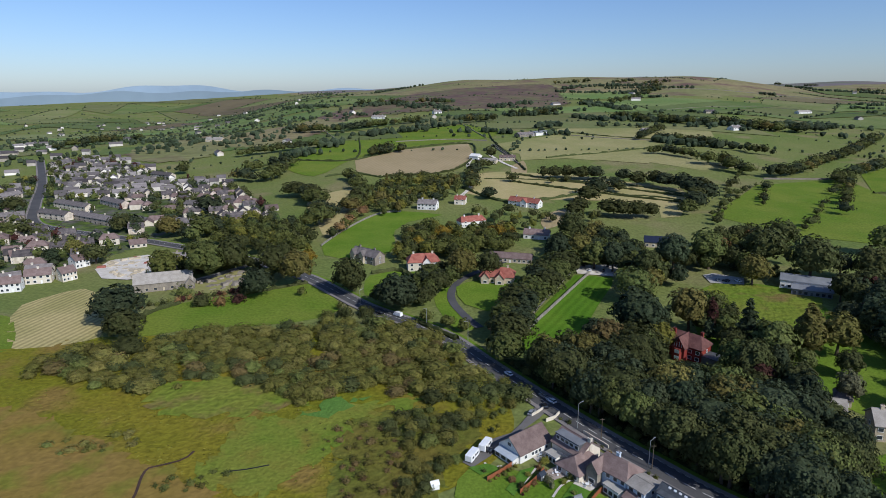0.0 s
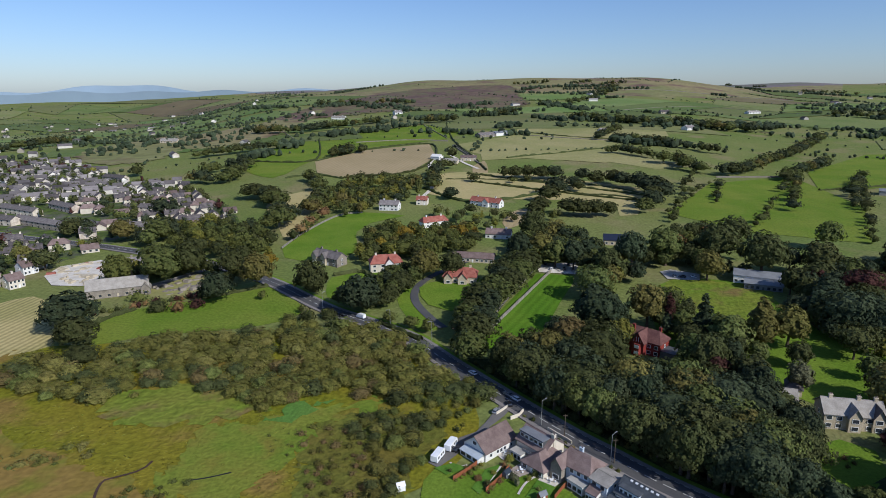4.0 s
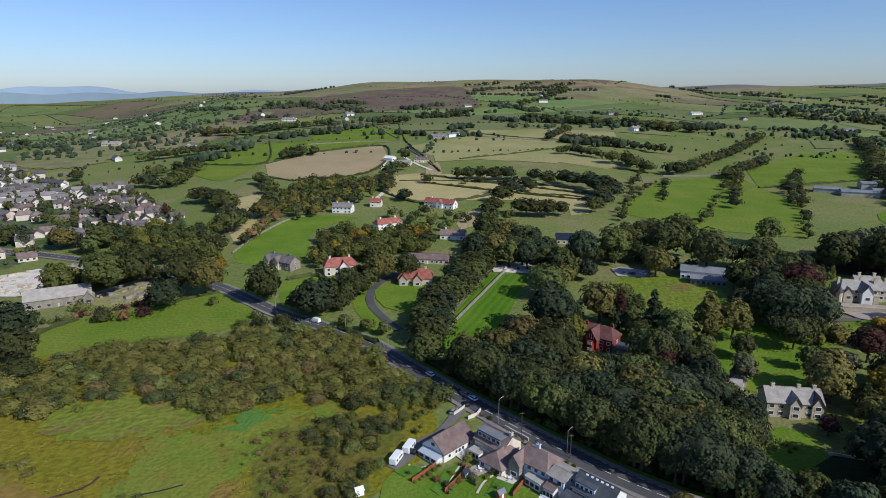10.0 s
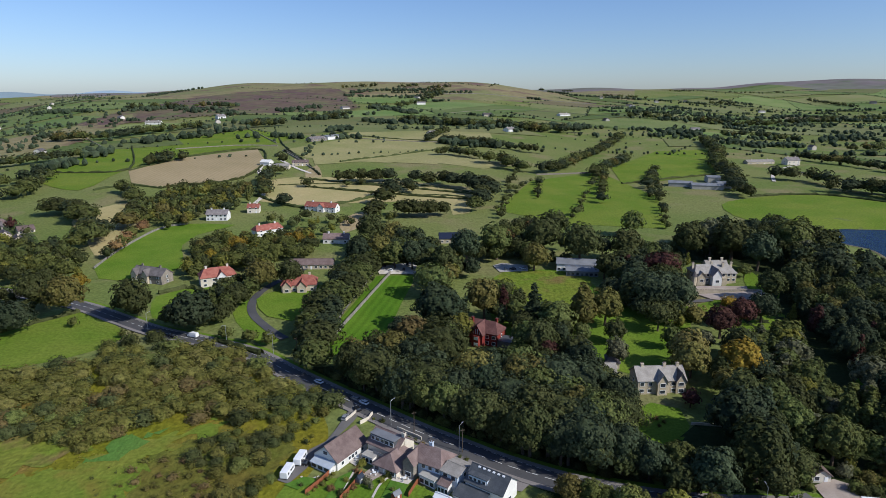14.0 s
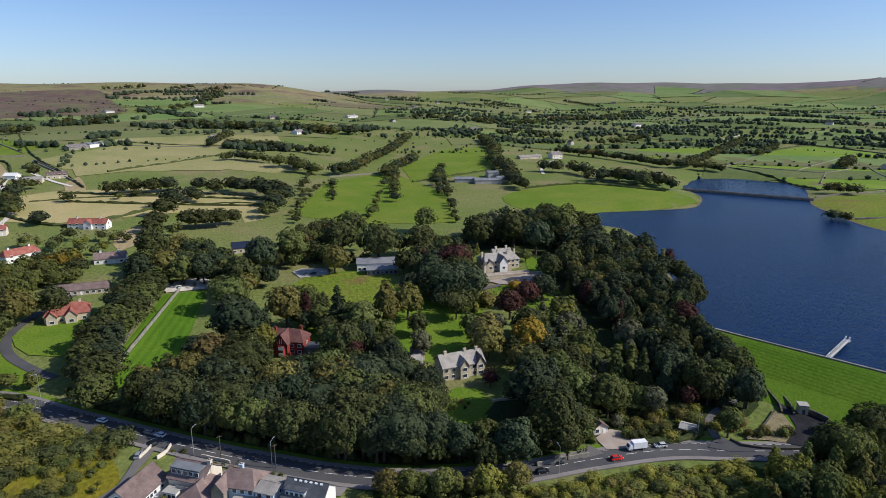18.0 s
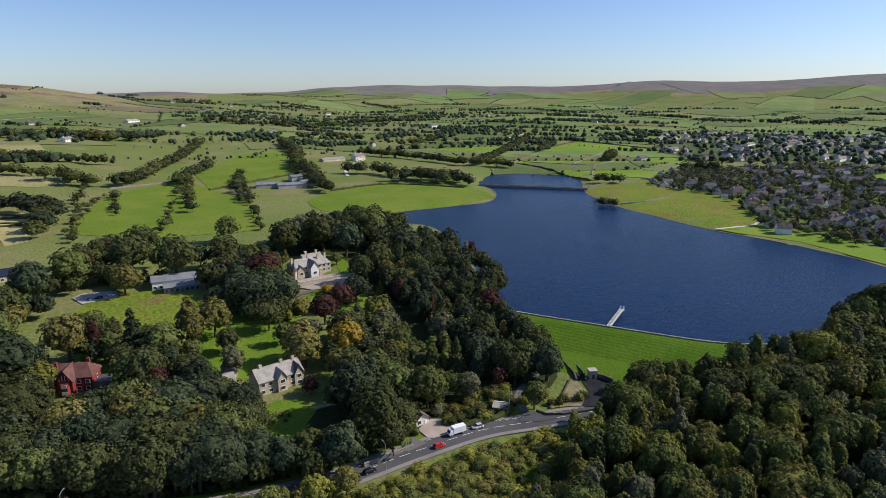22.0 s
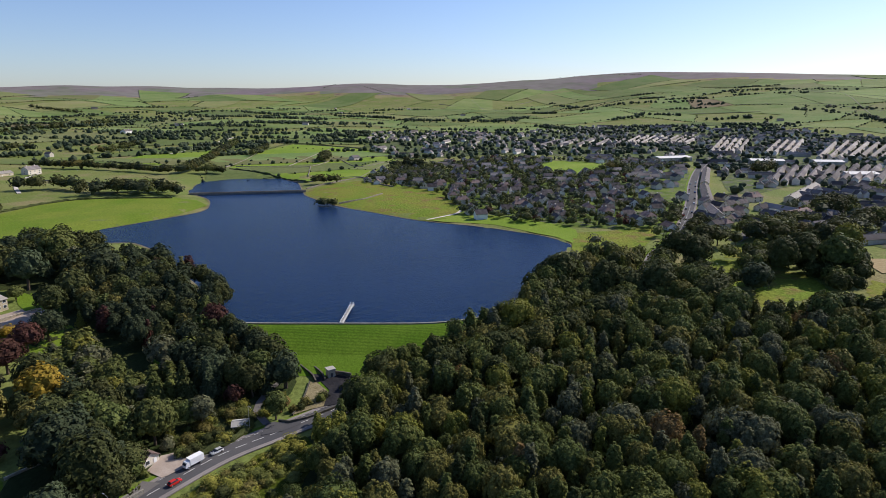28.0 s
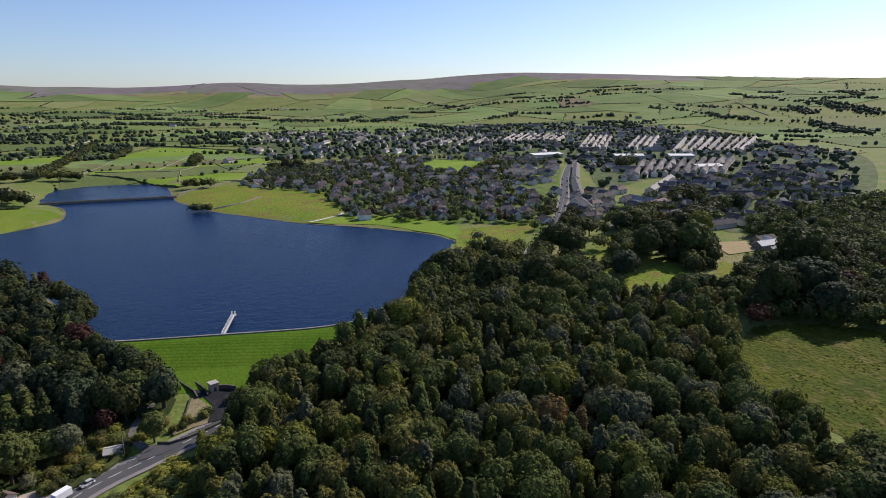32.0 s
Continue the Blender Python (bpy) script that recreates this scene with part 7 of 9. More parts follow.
for k, (spots, h, tint) in enumerate((([(-50.6, 324), (-58.1, 334.1), (-31.7, 306.1), (-21.8, 297.9), (-14.8, 305.3)], 12, "dark"), ([(-8.3, 281.4), (1.9, 274.4), (9.8, 268.3), (24.4, 242.5)], 7, "green"), ([(-53.2, 298.7), (-48.2, 290.3), (-40.2, 292.6), (-77.7, 321.2)], 5, "green"), ([(-106.7, 319.8), (-103.1, 346.4), (-158.2, 363.2), (-148.4, 369.6)], 10, "dark"), ([(-1.6, 388.8), (7.4, 396.6), (24.2, 401.7)], 13, "green"))):
    singles(spots, h, "round", tint, 420 + k, G_ROAD, 1.2)
rng_road = random.Random(85)
for x, y, a in along(offset_line(MAIN, 8.6), 1.0, 2.6):
    if 22 < x < 205 and 55 < y < 235 and not inside(OPEN[7], x, y) and math.dist((x, y), (147.3, 105)) > 14 and math.dist((x, y), (182.1, 83.4)) > 12:
        plant(x + rng_road.uniform(-0.8, 1.6), y + rng_road.uniform(-0.8, 1.6), rng_road.uniform(1.8, 4.2), "bush", pick_from(rng_road, [("dark", 3), ("mid", 3), ("green", 2), ("olive", 1)]), rng_road, "roadside shrubs", 1.15)
for off, more in ((-8.2, 4.0), (8.6, 0.0)):
    for x, y, a in along(offset_line(MAIN, off), 2.0, 5.5):
        if 205 < x < 405 and y < 62 and rng_road.random() < 0.95:
            plant(x + rng_road.uniform(-1, 1), y + rng_road.uniform(-1, 1), rng_road.uniform(10, 13) + more, pick_from(rng_road, MIXED), pick_from(rng_road, [("green", 3), ("dark", 4), ("olive", 1)]), rng_road, G_WOOD)
for x, y, a in along(offset_line(MAIN, -8.6), 2.0, 4.6):
    if 81.1 < x < 114.7 and y > 95:
        plant(x + rng_road.uniform(-1, 1), y + rng_road.uniform(-1, 1), rng_road.uniform(7, 11), "round", pick_from(rng_road, [("olive", 4), ("green", 3), ("light", 1.5), ("thorn", 1.5), ("mid", 2)]), rng_road, G_ROAD, 1.05)
grove([(279, -0.6), (301.6, -6.1), (328.8, -24.7), (349.4, -54.6), (369.9, -73.9), (344.6, -81.7), (293.3, -65.7), (270, -31.4)], 7.5, (10, 15), MIXED, [("dark", 4), ("green", 3), ("olive", 1)], 86, G_WOOD)
grove([(386.7, -169.1), (433.2, -235.3), (451.9, -303.5), (472, -387), (486, -453), (391.3, -368.8), (380.7, -315.4), (373.5, -245.9), (361.2, -201.8)], 9, (8, 13), MIXED, [("dark", 3), ("deep", 2), ("mid", 2)], 94, G_WOOD, keep=0.85)
HEDGES = []
HEDGES += [([(210.2, 459.9), (276, 587), (333, 679)], 22, (3, 6), 2), ([(218.1, 488.9), (312, 608)], 24, (3, 6), 2), ([(252.9, 421.4), (425, 648)], 20, (3, 6), 2), ([(309.5, 376.7), (388, 489), (498, 640)], 18, (3, 7), 2),]
HEDGES += [([(402, 2265), (534, 2304)], 14, (8, 11), 12), ([(598, 2231), (682, 2254)], 14, (8, 11), 10), ([(688, 2126), (763, 2159)], 12, (9, 12), 12), ([(1766, 3376), (1788, 3364)], 6, (9, 12), 3), ([(1675, 2936), (1690, 2858)], 9, (6, 8), 3),]
HEDGES += [([(1515, 2331), (1623, 2170)], 14, (8, 11), 14), ([(1806, 2014), (1859, 1930)], 12, (9, 12), 12), ([(2143, 2672), (2224, 2617)], 14, (7, 10), 4), ([(2494, 2659), (2776, 2558)], 20, (6, 9), 10), ([(2390, 2075), (2243, 1733)], 14, (8, 11), 10),]
HEDGES += [([(267, 801), (289, 802), (298, 777), (313, 753)], 9, (8, 11), 2), ([(307, 718), (326, 719), (320, 675), (333, 657)], 9, (9, 13), 5),]
HEDGES += [([(327, 940), (352, 901), (377, 866)], 7, (8, 11), 2), ([(298, 945), (341, 1020), (380, 1073)], 10, (7, 10), 2), ([(390, 863), (406, 833), (415, 812), (432, 796)], 12, (7, 10), 3), ([(354, 1258), (410, 1190), (463, 1142), (535, 1150), (571, 1069), (650, 1065)], 10, (9, 13), 12),]
HEDGES += [([(348, 649), (381, 665), (438, 723), (527, 807), (666, 956)], 9, (8, 11), 3), ([(399, 621), (439, 657), (508, 708)], 9, (8, 11), 3), ([(420, 631), (357, 537), (314.6, 470)], 14, (5, 8), 2), ([(321, 604), (271.1, 513.8)], 16, (4, 6), 2),]
HEDGES += [([(795, 892), (696, 752), (585, 627), (556, 576)], 9, (8, 12), 5), ([(595, 542), (611, 510), (600, 446), (594, 399), (603, 366)], 9, (8, 12), 6), ([(794, 705), (789, 614), (773, 526), (771, 461), (930, 507), (1248, 614)], 7, (7, 10), 2),]
HEDGES += [([(952, 1324), (1047, 1248), (1187, 1195), (1473, 1251), (1757, 1255)], 14, (9, 13), 22), ([(944, 1009), (1011, 968), (1023, 891)], 11, (8, 11), 6), ([(972, 751), (1058, 754), (1162, 780)], 11, (8, 11), 6),]
HEDGES += [([(-249, 1100), (-188, 1090), (-107, 1171), (-40, 1206)], 10, (8, 12), 5),]
HEDGES += [([(-280, 871), (-225, 890), (-179, 905)], 9, (8, 11), 3), ([(-231, 692), (-186, 680), (-197, 772)], 10, (8, 12), 5), ([(-97, 806), (-79, 836), (-52, 835)], 9, (9, 12), 7), ([(-215, 1615), (-146, 1645), (-51, 1647)], 16, (10, 13), 15), ([(-38, 1643), (17, 1632)], 14, (9, 13), 10),]
HEDGES += [([(41, 1174), (93, 1189)], 12, (9, 13), 7), ([(149, 1298), (253, 1348)], 14, (9, 12), 8), ([(364, 1617), (491, 1683), (704, 2068)], 18, (9, 13), 20), ([(53, 705), (32, 669), (29.1, 597.9)], 10, (7, 10), 3), ([(51, 758), (68, 763)], 10, (9, 12), 4),]
HEDGES += [([(855, 192), (892, 172), (877, 132)], 9, (9, 13), 8), ([(576, 198), (575, 183)], 6, (6, 8), 3), ([(711, 255), (716, 228)], 9, (6, 9), 3), ([(938, 322), (1003, 334)], 8, (9, 12), 3), ([(1008, 469), (1170, 512)], 9, (7, 9), 2),]
HEDGES += [([(549, 565), (492, 497), (463, 451)], 9, (8, 12), 4), ([(487, 630), (418, 541), (372, 479)], 15, (5, 8), 2), ([(575, 452), (615, 426), (614, 379)], 9, (9, 12), 6), ([(780, 443), (781, 408)], 9, (7, 10), 3),]
HEDGES += [([(741, -228), (807, -268), (935, -339)], 11, (8, 12), 8), ([(899, -52), (869, -96), (911, -132)], 9, (9, 12), 8), ([(467.9, -114.1), (507.3, -116.3), (557.1, -131.7)], 7, (6, 9), 2), ([(483.9, -126), (521.9, -141.8)], 7, (7, 10), 2),]
HEDGES += [([(435.5, -114.4), (445, -130), (439.6, -143.6), (476.6, -174.7)], 8, (8, 12), 6), ([(459.5, -176.6), (521.6, -220.2), (602, -281), (637, -317)], 9, (10, 14), 9), ([(445.8, -201.2), (504.7, -254.3), (529, -286)], 9, (10, 14), 9),]
HEDGES += [([(-407, 557), (-379, 545)], 9, (9, 12), 6), ([(-333, 563), (-316, 572)], 9, (9, 12), 5), ([(-263.4, 488.2), (-243.3, 475.1)], 8, (8, 11), 3), ([(-214.6, 428), (-194.5, 443.2), (-174.5, 457.7)], 9, (9, 13), 7), ([(-202.5, 536.5), (-184.4, 543.1)], 8, (9, 13), 6),]
HEDGES += [([(-339, 731), (-321, 770)], 10, (8, 12), 7), ([(-608, 1004), (-644, 1214), (-600, 1263)], 12, (8, 12), 12), ([(-239, 734), (-184, 761)], 11, (9, 12), 7), ([(-341.9, 462.3), (-315.4, 461.8), (-287.3, 444.3)], 11, (7, 10), 7), ([(-255.9, 386.2), (-252.7, 406.1), (-226.3, 385.9)], 10, (7, 10), 5),]
HEDGES += [([(-216.6, 450.6), (-203, 465.3), (-175.5, 467.8)], 9, (9, 13), 7), ([(-147, 601), (-114, 547.3), (-91.4, 477.4)], 10, (9, 13), 7), ([(-78.5, 512.7), (-80, 603), (-99, 660)], 9, (8, 11), 4),]
LOW = []
LOW += [[(-110, 780), (-53, 861), (37, 894), (41, 777)], [(-66, 677), (7, 690), (41, 777)], [(-130, 682), (-99, 695), (-66, 672)], [(20, 606), (60, 546.6), (132, 576.4)], [(69, 675), (151, 621), (225, 559)], [(70, 634), (143, 585), (214.2, 537.3)], [(76, 888), (87, 771), (93, 690)],]
LOW += [[(208, 1033), (309, 961), (417, 961)], [(129, 767), (274, 849), (414, 953)], [(80, 1156), (75, 965), (78, 887)],]
LOW += [[(402, 568), (549, 591)], [(475, 462), (547, 442), (580, 360)], [(830, 422), (784, 339), (728, 269)], [(777, 208), (979, 211)], [(1047, 487), (1279, 498), (1202, 323)], [(881, 641), (844, 520), (1018, 530), (1289, 613)], [(-143, 266.5), (-152.5, 292.1), (-141.4, 312.8)],]
LOW += [[(-108.8, 326.3), (-79.3, 342.6)], [(-206, 808), (-114, 785), (-133, 998)], [(-247, 742), (-206, 808)], [(-13.5, 282.8), (-3.3, 270.6), (6.4, 259.7)], [(-43.3, 358.7), (-27.9, 362.9), (-17.9, 349.9)],]

THIN = [[(43.8, 647.2), (79.6, 645.8), (114.0, 637.4), (146.4, 623.4)], [(103.9, 618.5), (122.3, 603.6), (136.8, 593.1)], [(187.0, 613.4), (198.8, 605.3), (208.9, 593.3), (218.8, 582.1), (222.9, 569.5)], [(156.6, 590.2), (165.7, 577.1), (179.7, 569.6), (196.2, 563.1), (213.9, 546.7)]]
rng_straw = random.Random(131)
for x, y, w in ((72.0, 632.2, 10.6), (127.4, 631.5, 9.0), (111.9, 626.0, 7.1), (143.4, 570.2, 19.7), (129.6, 541.9, 17.7), (167.8, 596.9, 13.8), (168.4, 582.8, 12.4), (106.9, 650.1, 13.4), (118.2, 646.2, 14.6), (130.5, 648.0, 15.9), (143.7, 639.9, 15.8), (158.9, 641.6, 15.9), (186.2, 632.9, 14.7), (193.4, 608.6, 16.6), (211.6, 612.2, 16.8), (215.3, 597, 17.4), (227, 582, 19.5), (229, 560, 19.8), (233.1, 537.4, 18.6), (213.0, 508.2, 17.5), (198.7, 491.6, 14.9), (135.1, 492.8, 16.3), (145.5, 488.8, 16.2), (156.0, 485.5, 16.2), (168.3, 487.6, 13.5), (114.9, 506.3, 15.5), (107.5, 493.1, 14.2), (43.1, 558.3, 12.5), (240, 560, 18), (222, 530, 17)):
    plant(x, y, w, "round", pick_from(rng_straw, [("dark", 4), ("deep", 3), ("mid", 1)]), rng_straw, G_HEDGE, 1.4)


def hedge_line(pts, height, seed):
    """A continuous lumpy hedge that follows the land."""
    rng = random.Random(seed)
    line = spline(pts, max(2.0, math.hypot(*pts[0]) * 0.006))
    v, f = [], []
    z = terrain([p[0] for p in line], [p[1] for p in line])
    for i, (x, y) in enumerate(line):
        a, b = line[max(i - 1, 0)], line[min(i + 1, len(line) - 1)]
        k = math.dist(a, b) or 1
        nx, ny = -(b[1] - a[1]) / k, (b[0] - a[0]) / k
        h, w = height * rng.uniform(0.55, 1.35), rng.uniform(0.8, 1.5)
        for off, up in ((w, -0.3), (w * 0.95, h * 0.6), (w * 0.3, h), (-w * 0.35, h * 0.96), (-w * 0.95, h * 0.55), (-w, -0.3)):
            v.append((x + nx * off + rng.uniform(-0.3, 0.3), y + ny * off + rng.uniform(-0.3, 0.3), z[i] + up))
        if i:
            f += [(6 * i - 6 + j, 6 * i - 5 + j, 6 * i + 1 + j, 6 * i + j) for j in range(5)]
    tagged(new("hedge", mesh_of("hedge", v, f, LEAF["dark"])), "dark green overgrown field hedge", "hedge", "field hedges")


for k, pts in enumerate(LOW):
    hedge_line(pts, 2.2, 160 + k)
for k, pts in enumerate(THIN):
    hedge_line(pts, 1.2, 190 + k)
hedge_line([(164.5, 101.2), (171.5, 96.6), (181, 92.4)], 1.7, 199)
row([(-159.3, 306.5), (-140.1, 318), (-121.3, 326.3), (-111.3, 335)], 3.6, (3.0, 5.0), [("bush", 1)], [("rust", 2), ("copper", 1), ("green", 2), ("dark", 2)], 300, "churchyard shrubs", 1.0, 1.1)
for k, (pts, step, hs, spr) in enumerate(HEDGES):
    hs = (hs[0] * 1.25, hs[1] * 1.4)
    row(pts, step * 0.75, hs, [("round", 4), ("spread", 3)], [("dark", 4), ("deep", 3), ("mid", 3), ("olive", 0.6)], 60 + k, G_HEDGE, spr, 1.2)
grove([(752.6, 175.0), (719.5, 130.8), (741.9, 99.1), (890.8, 118.1), (931.3, 171.0), (886.7, 198.7)], 9.5, (7, 11), MIXED, [("dark", 4), ("deep", 3), ("mid", 1)], 132, G_TOWN, 1.1, keep=0.85, pad=-2)
grove(ROADSIDE_TOWN, 8.5, (5, 9), MIXED, [("dark", 3), ("deep", 2), ("mid", 2)], 95, G_TOWN, keep=0.8, pad=-0.5)
grove([(521.9, -141.8), (697, -215), (686, -297), (763, -406), (704, -531), (465, -358), (464.9, -228), (473.6, -153.8)], 15, (6, 11), MIXED, [("dark", 3), ("deep", 2), ("mid", 2)], 96, G_TOWN, keep=0.7)
grove(RIGHT_TOWN, 9.2, (4, 9.5), MIXED, [("dark", 5), ("deep", 4), ("mid", 1), ("copper", 0.3)], 50, G_TOWN, 1.1, keep=0.8, pad=-0.5)
grove(LEFT_TOWN, 10.8, (5, 10.5), MIXED, [("dark", 3), ("deep", 2), ("mid", 2), ("copper", 0.4), ("light", 0.4)], 51, G_TOWN, keep=0.8, pad=-1)
# trees of the park and the estate wood that can be told apart: x, y, height
ESTATE_TREES = (
    ("round", "dark", [(88.6, 414.2, 26.4), (113.8, 330.6, 22.2), (189.6, 351.6, 28.2), (215.4, 380.2, 23.8), (201.0, 322.5, 28.7), (230.8, 317.9, 23.3), (199.6, 293.0, 16.3), (133.0, 224.6, 13.7), (125.3, 199.5, 17.8), (156.2, 217.2, 12.7), (68.0, 220.9, 18.6), (75.4, 199.0, 15.8), (104.7, 192.2, 13.6), (252.1, 225.2, 18.3), (271.7, 227.4, 19.4), (265.8, 302.0, 26.1), (288.7, 290.2, 27.8), (121.5, 157.5, 11), (162.4, 150.8, 19.1), (191.7, 322.6, 9.5), (109.2, 160.3, 17.3), (108, 149, 16), (139.6, 121.1, 21.4), (137.1, 111.3, 13.8), (113.5, 123, 12), (174.9, 141.6, 15.2), (181.6, 149.3, 14.3), (181.3, 138.7, 13.9)]),
    ("round", "deep", [(71.5, 369.7, 22.4), (101.2, 352.9, 21.1), (113.8, 362.6, 17.4), (137.4, 352.2, 25.1), (86.7, 257.8, 26.5), (182.4, 259.7, 14.8), (86.2, 197.1, 16.0), (284.7, 266.0, 25.7), (204.0, 269.8, 19.6), (201.8, 232.7, 20.8), (228.5, 207.6, 15.8), (163, 149, 13), (295.0, 226.4, 23.8), (121, 119, 18), (147.6, 136.4, 22.8), (163.3, 143.8, 16.1), (209.9, 90.9, 16.2)]),
    ("round", "olive", [(84.8, 371.1, 21.7), (169.9, 323.0, 18.8), (112.9, 265.5, 22.4), (162.5, 235.5, 19.6), (103.4, 177.9, 15.5), (117.6, 186, 12), (168.6, 185.1, 19.2), (102.3, 164.6, 17.3)]),
    ("round", "mid", [(91.8, 358.4, 19.1), (159.1, 354.5, 25.7), (114.0, 218.6, 17.9), (105.7, 213.2, 9.2), (320.4, 275.6, 26.8), (175.0, 203.6, 11.5), (269.8, 260.3, 8.5), (271.3, 368.2, 20.6), (188.3, 86.2, 11.9), (179.3, 114.1, 10.6), (167.3, 119.2, 18.0)]),
    ("round", "thorn", [(67.1, 237.0, 20)]),
    ("round", "mid", [(80.0, 228.3, 17.5)]),
    ("spread", "deep", [(220.2, 326.7, 15.9), (192.4, 240.6, 21.8)]),
        ("conifer", "copper", [(122.0, 260.8, 19.4)]),
    ("conifer", "deep", [(127.4, 240.7, 26.6), (195.0, 114.4, 19.4)]),
    ("spread", "mid", [(98.7, 301.9, 19.9)]),
    ("round", "light", [(91.7, 244.5, 15.0), (95.1, 188.6, 14.2)]),
    ("round", "copper", [(116.7, 206.1, 13.8), (200.4, 202.7, 16.8), (218.0, 209.0, 14.8), (150.5, 162, 7.5), (195.0, 104.8, 9.2)]),
    ("bush", "mid", [(102.6, 220.1, 7.2)]),
    ("tall", "olive", [(148.0, 231.3, 27.2), (107, 136, 12), (209.5, 103.2, 12.4)]),
    ("round", "grey", [(144.6, 198.5, 13.7), (284.3, 304.0, 26.4), (186.3, 195.9, 9.6), (180.9, 110.2, 12.1), (214.5, 144.8, 15.5)]),
    ("bush", "dark", [(264.3, 316.0, 9.8)]),
    ("spread", "copper", [(226.1, 276.3, 18.0)]),
    ("conifer", "light", [(259.3, 294.5, 9.1), (193.4, 220.9, 12.0), (243.4, 203.4, 9.3), (218.9, 113.1, 5.7)]),
    ("spread", "dark", [(181.3, 220.7, 15.7)]),
    ("bush", "olive", [(205.2, 224.0, 8.3)]),
    ("bush", "gold", [(231.0, 230.1, 5.7)]),
    ("round", "gold", [(179.4, 168.8, 19.6)]),
    ("tall", "dark", [(279.5, 301.7, 10.8)]),
    ("conifer", "dark", [(191.6, 122.4, 19.4)]),
    ("conifer", "mid", [(186.2, 130.4, 19.4)]),
)
for form, tint, x, y, h in (("round", "olive", 165.2, 179.7, 17), ("round", "dark", 149, 139, 19), ("round", "dark", 152, 131, 18), ("round", "mid", 169.5, 144.9, 17), ("round", "deep", 146.2, 124.3, 19), ("round", "mid", 164.5, 132.0, 18), ("round", "olive", 166, 161, 13), ("round", "dark", 172, 170, 13)):
    plant(x, y, h, form, tint, random.Random(int(x * 7)), "park trees of the estate", 1.1)
for tint, x, y, h in (('mid', 133.6, 231.5, 20), ('dark', 116.7, 214.4, 20), ('dark', 191, 183, 16), ('deep', 191.8, 253.4, 20)):
    plant(x, y, h, "round", tint, random.Random(int(x * 7)), "park trees of the estate", 1.15)
for tint, x, y, h in (('dark', 148.2, -122.6, 16.4), ('green', 153.6, -134.1, 17.1), ('dark', 141.5, -127.6, 18.2), ('green', 137.2, -116.5, 17.5), ('olive', 141.8, -113.4, 14.8), ('dark', 135.0, -119.2, 17.9)):
    plant(x, y, h, "round", tint, random.Random(int(x * 7)), G_WOOD, 1.1)
WIDE = {"round": 1.06, "spread": 1.03, "tall": 1.0, "conifer": 1.0, "bush": 1.37}
rng_park = random.Random(400)
for form, tint, spots in ESTATE_TREES:
    for x, y, h in spots:
        plant(x, y, h, form, tint, rng_park, "park trees of the estate", WIDE[form])
        TAKEN.append((x, y, h * 0.2))
grove([(102.3, 347.2), (138.6, 377.4), (160.1, 370.6), (194.1, 356.7), (182.5, 320.3), (157.7, 330.1), (118.1, 320.4), (87.6, 267.7), (80, 245), (98, 250), (112, 258), (125, 290), (138, 300), (138.8, 256.5), (150.7, 235.2), (144, 216.1), (128, 208), (112, 198), (104, 190), (111.2, 217.3), (116.5, 242.2), (100, 262)], 8.6, (9, 14), [("round", 5), ("tall", 2), ("spread", 1)], [("dark", 4), ("mid", 3), ("deep", 3), ("olive", 1), ("light", 0.6), ("copper", 0.3)], 73, G_EST, pad=0)
grove([(191.7, 275), (215, 300), (236.9, 324.4), (258, 316), (245, 290), (225, 262), (205, 232), (190, 214), (180, 224), (180.3, 250)], 8.5, (10, 16), [("round", 5), ("spread", 2)], [("dark", 4), ("deep", 4), ("mid", 1.5), ("copper", 0.6)], 35, G_EST, pad=0)
grove([(69.1, 396.5), (101.4, 440), (114.2, 430), (125, 385), (119.3, 362), (108, 364), (88, 372), (76, 374)], 9.5, (11, 16), MIXED, [("dark", 4), ("deep", 3), ("mid", 2), ("olive", 1)], 36, G_EST, pad=0)
grove([(165.8, 400), (194.7, 420), (222, 400), (212.3, 362), (196, 335), (175, 342), (150, 364.7)], 12, (12, 17), MIXED, [("green", 2), ("dark", 4), ("rust", 0.6)], 37, G_EST, keep=0.8)
for form, tint, x, y, h in [('round', 'deep', -101.1, 318.9, 18.6), ('round', 'dark', -50.8, 320.0, 23.4), ('round', 'deep', -22.5, 293.6, 22.8), ('round', 'olive', -83.9, 336.8, 24.1), ('round', 'mid', -139.4, 346.3, 28.3), ('bush', 'dark', -49.5, 289.3, 6.9), ('bush', 'green', -57.5, 288.5, 5.2), ('bush', 'dark', -38.2, 290.9, 6.0), ('round', 'dark', -128.7, 362.4, 26.4), ('round', 'dark', -101.7, 356.3, 21.2), ('round', 'green', -165.3, 350.9, 22.2), ('round', 'dark', -2.6, 320.7, 14.9), ('round', 'olive', 10.5, 344.6, 19.9), ('round', 'dark', 26.8, 344.5, 18.4), ('bush', 'green', -145.2, 325.7, 7.2), ('bush', 'rust', -118.3, 309.5, 6.7), ('bush', 'copper', -110.5, 313.5, 6.3), ('bush', 'dark', -128.8, 310.0, 7.7)]:
    plant(x, y, h, form, tint, rng_park, G_ROAD, WIDE[form])
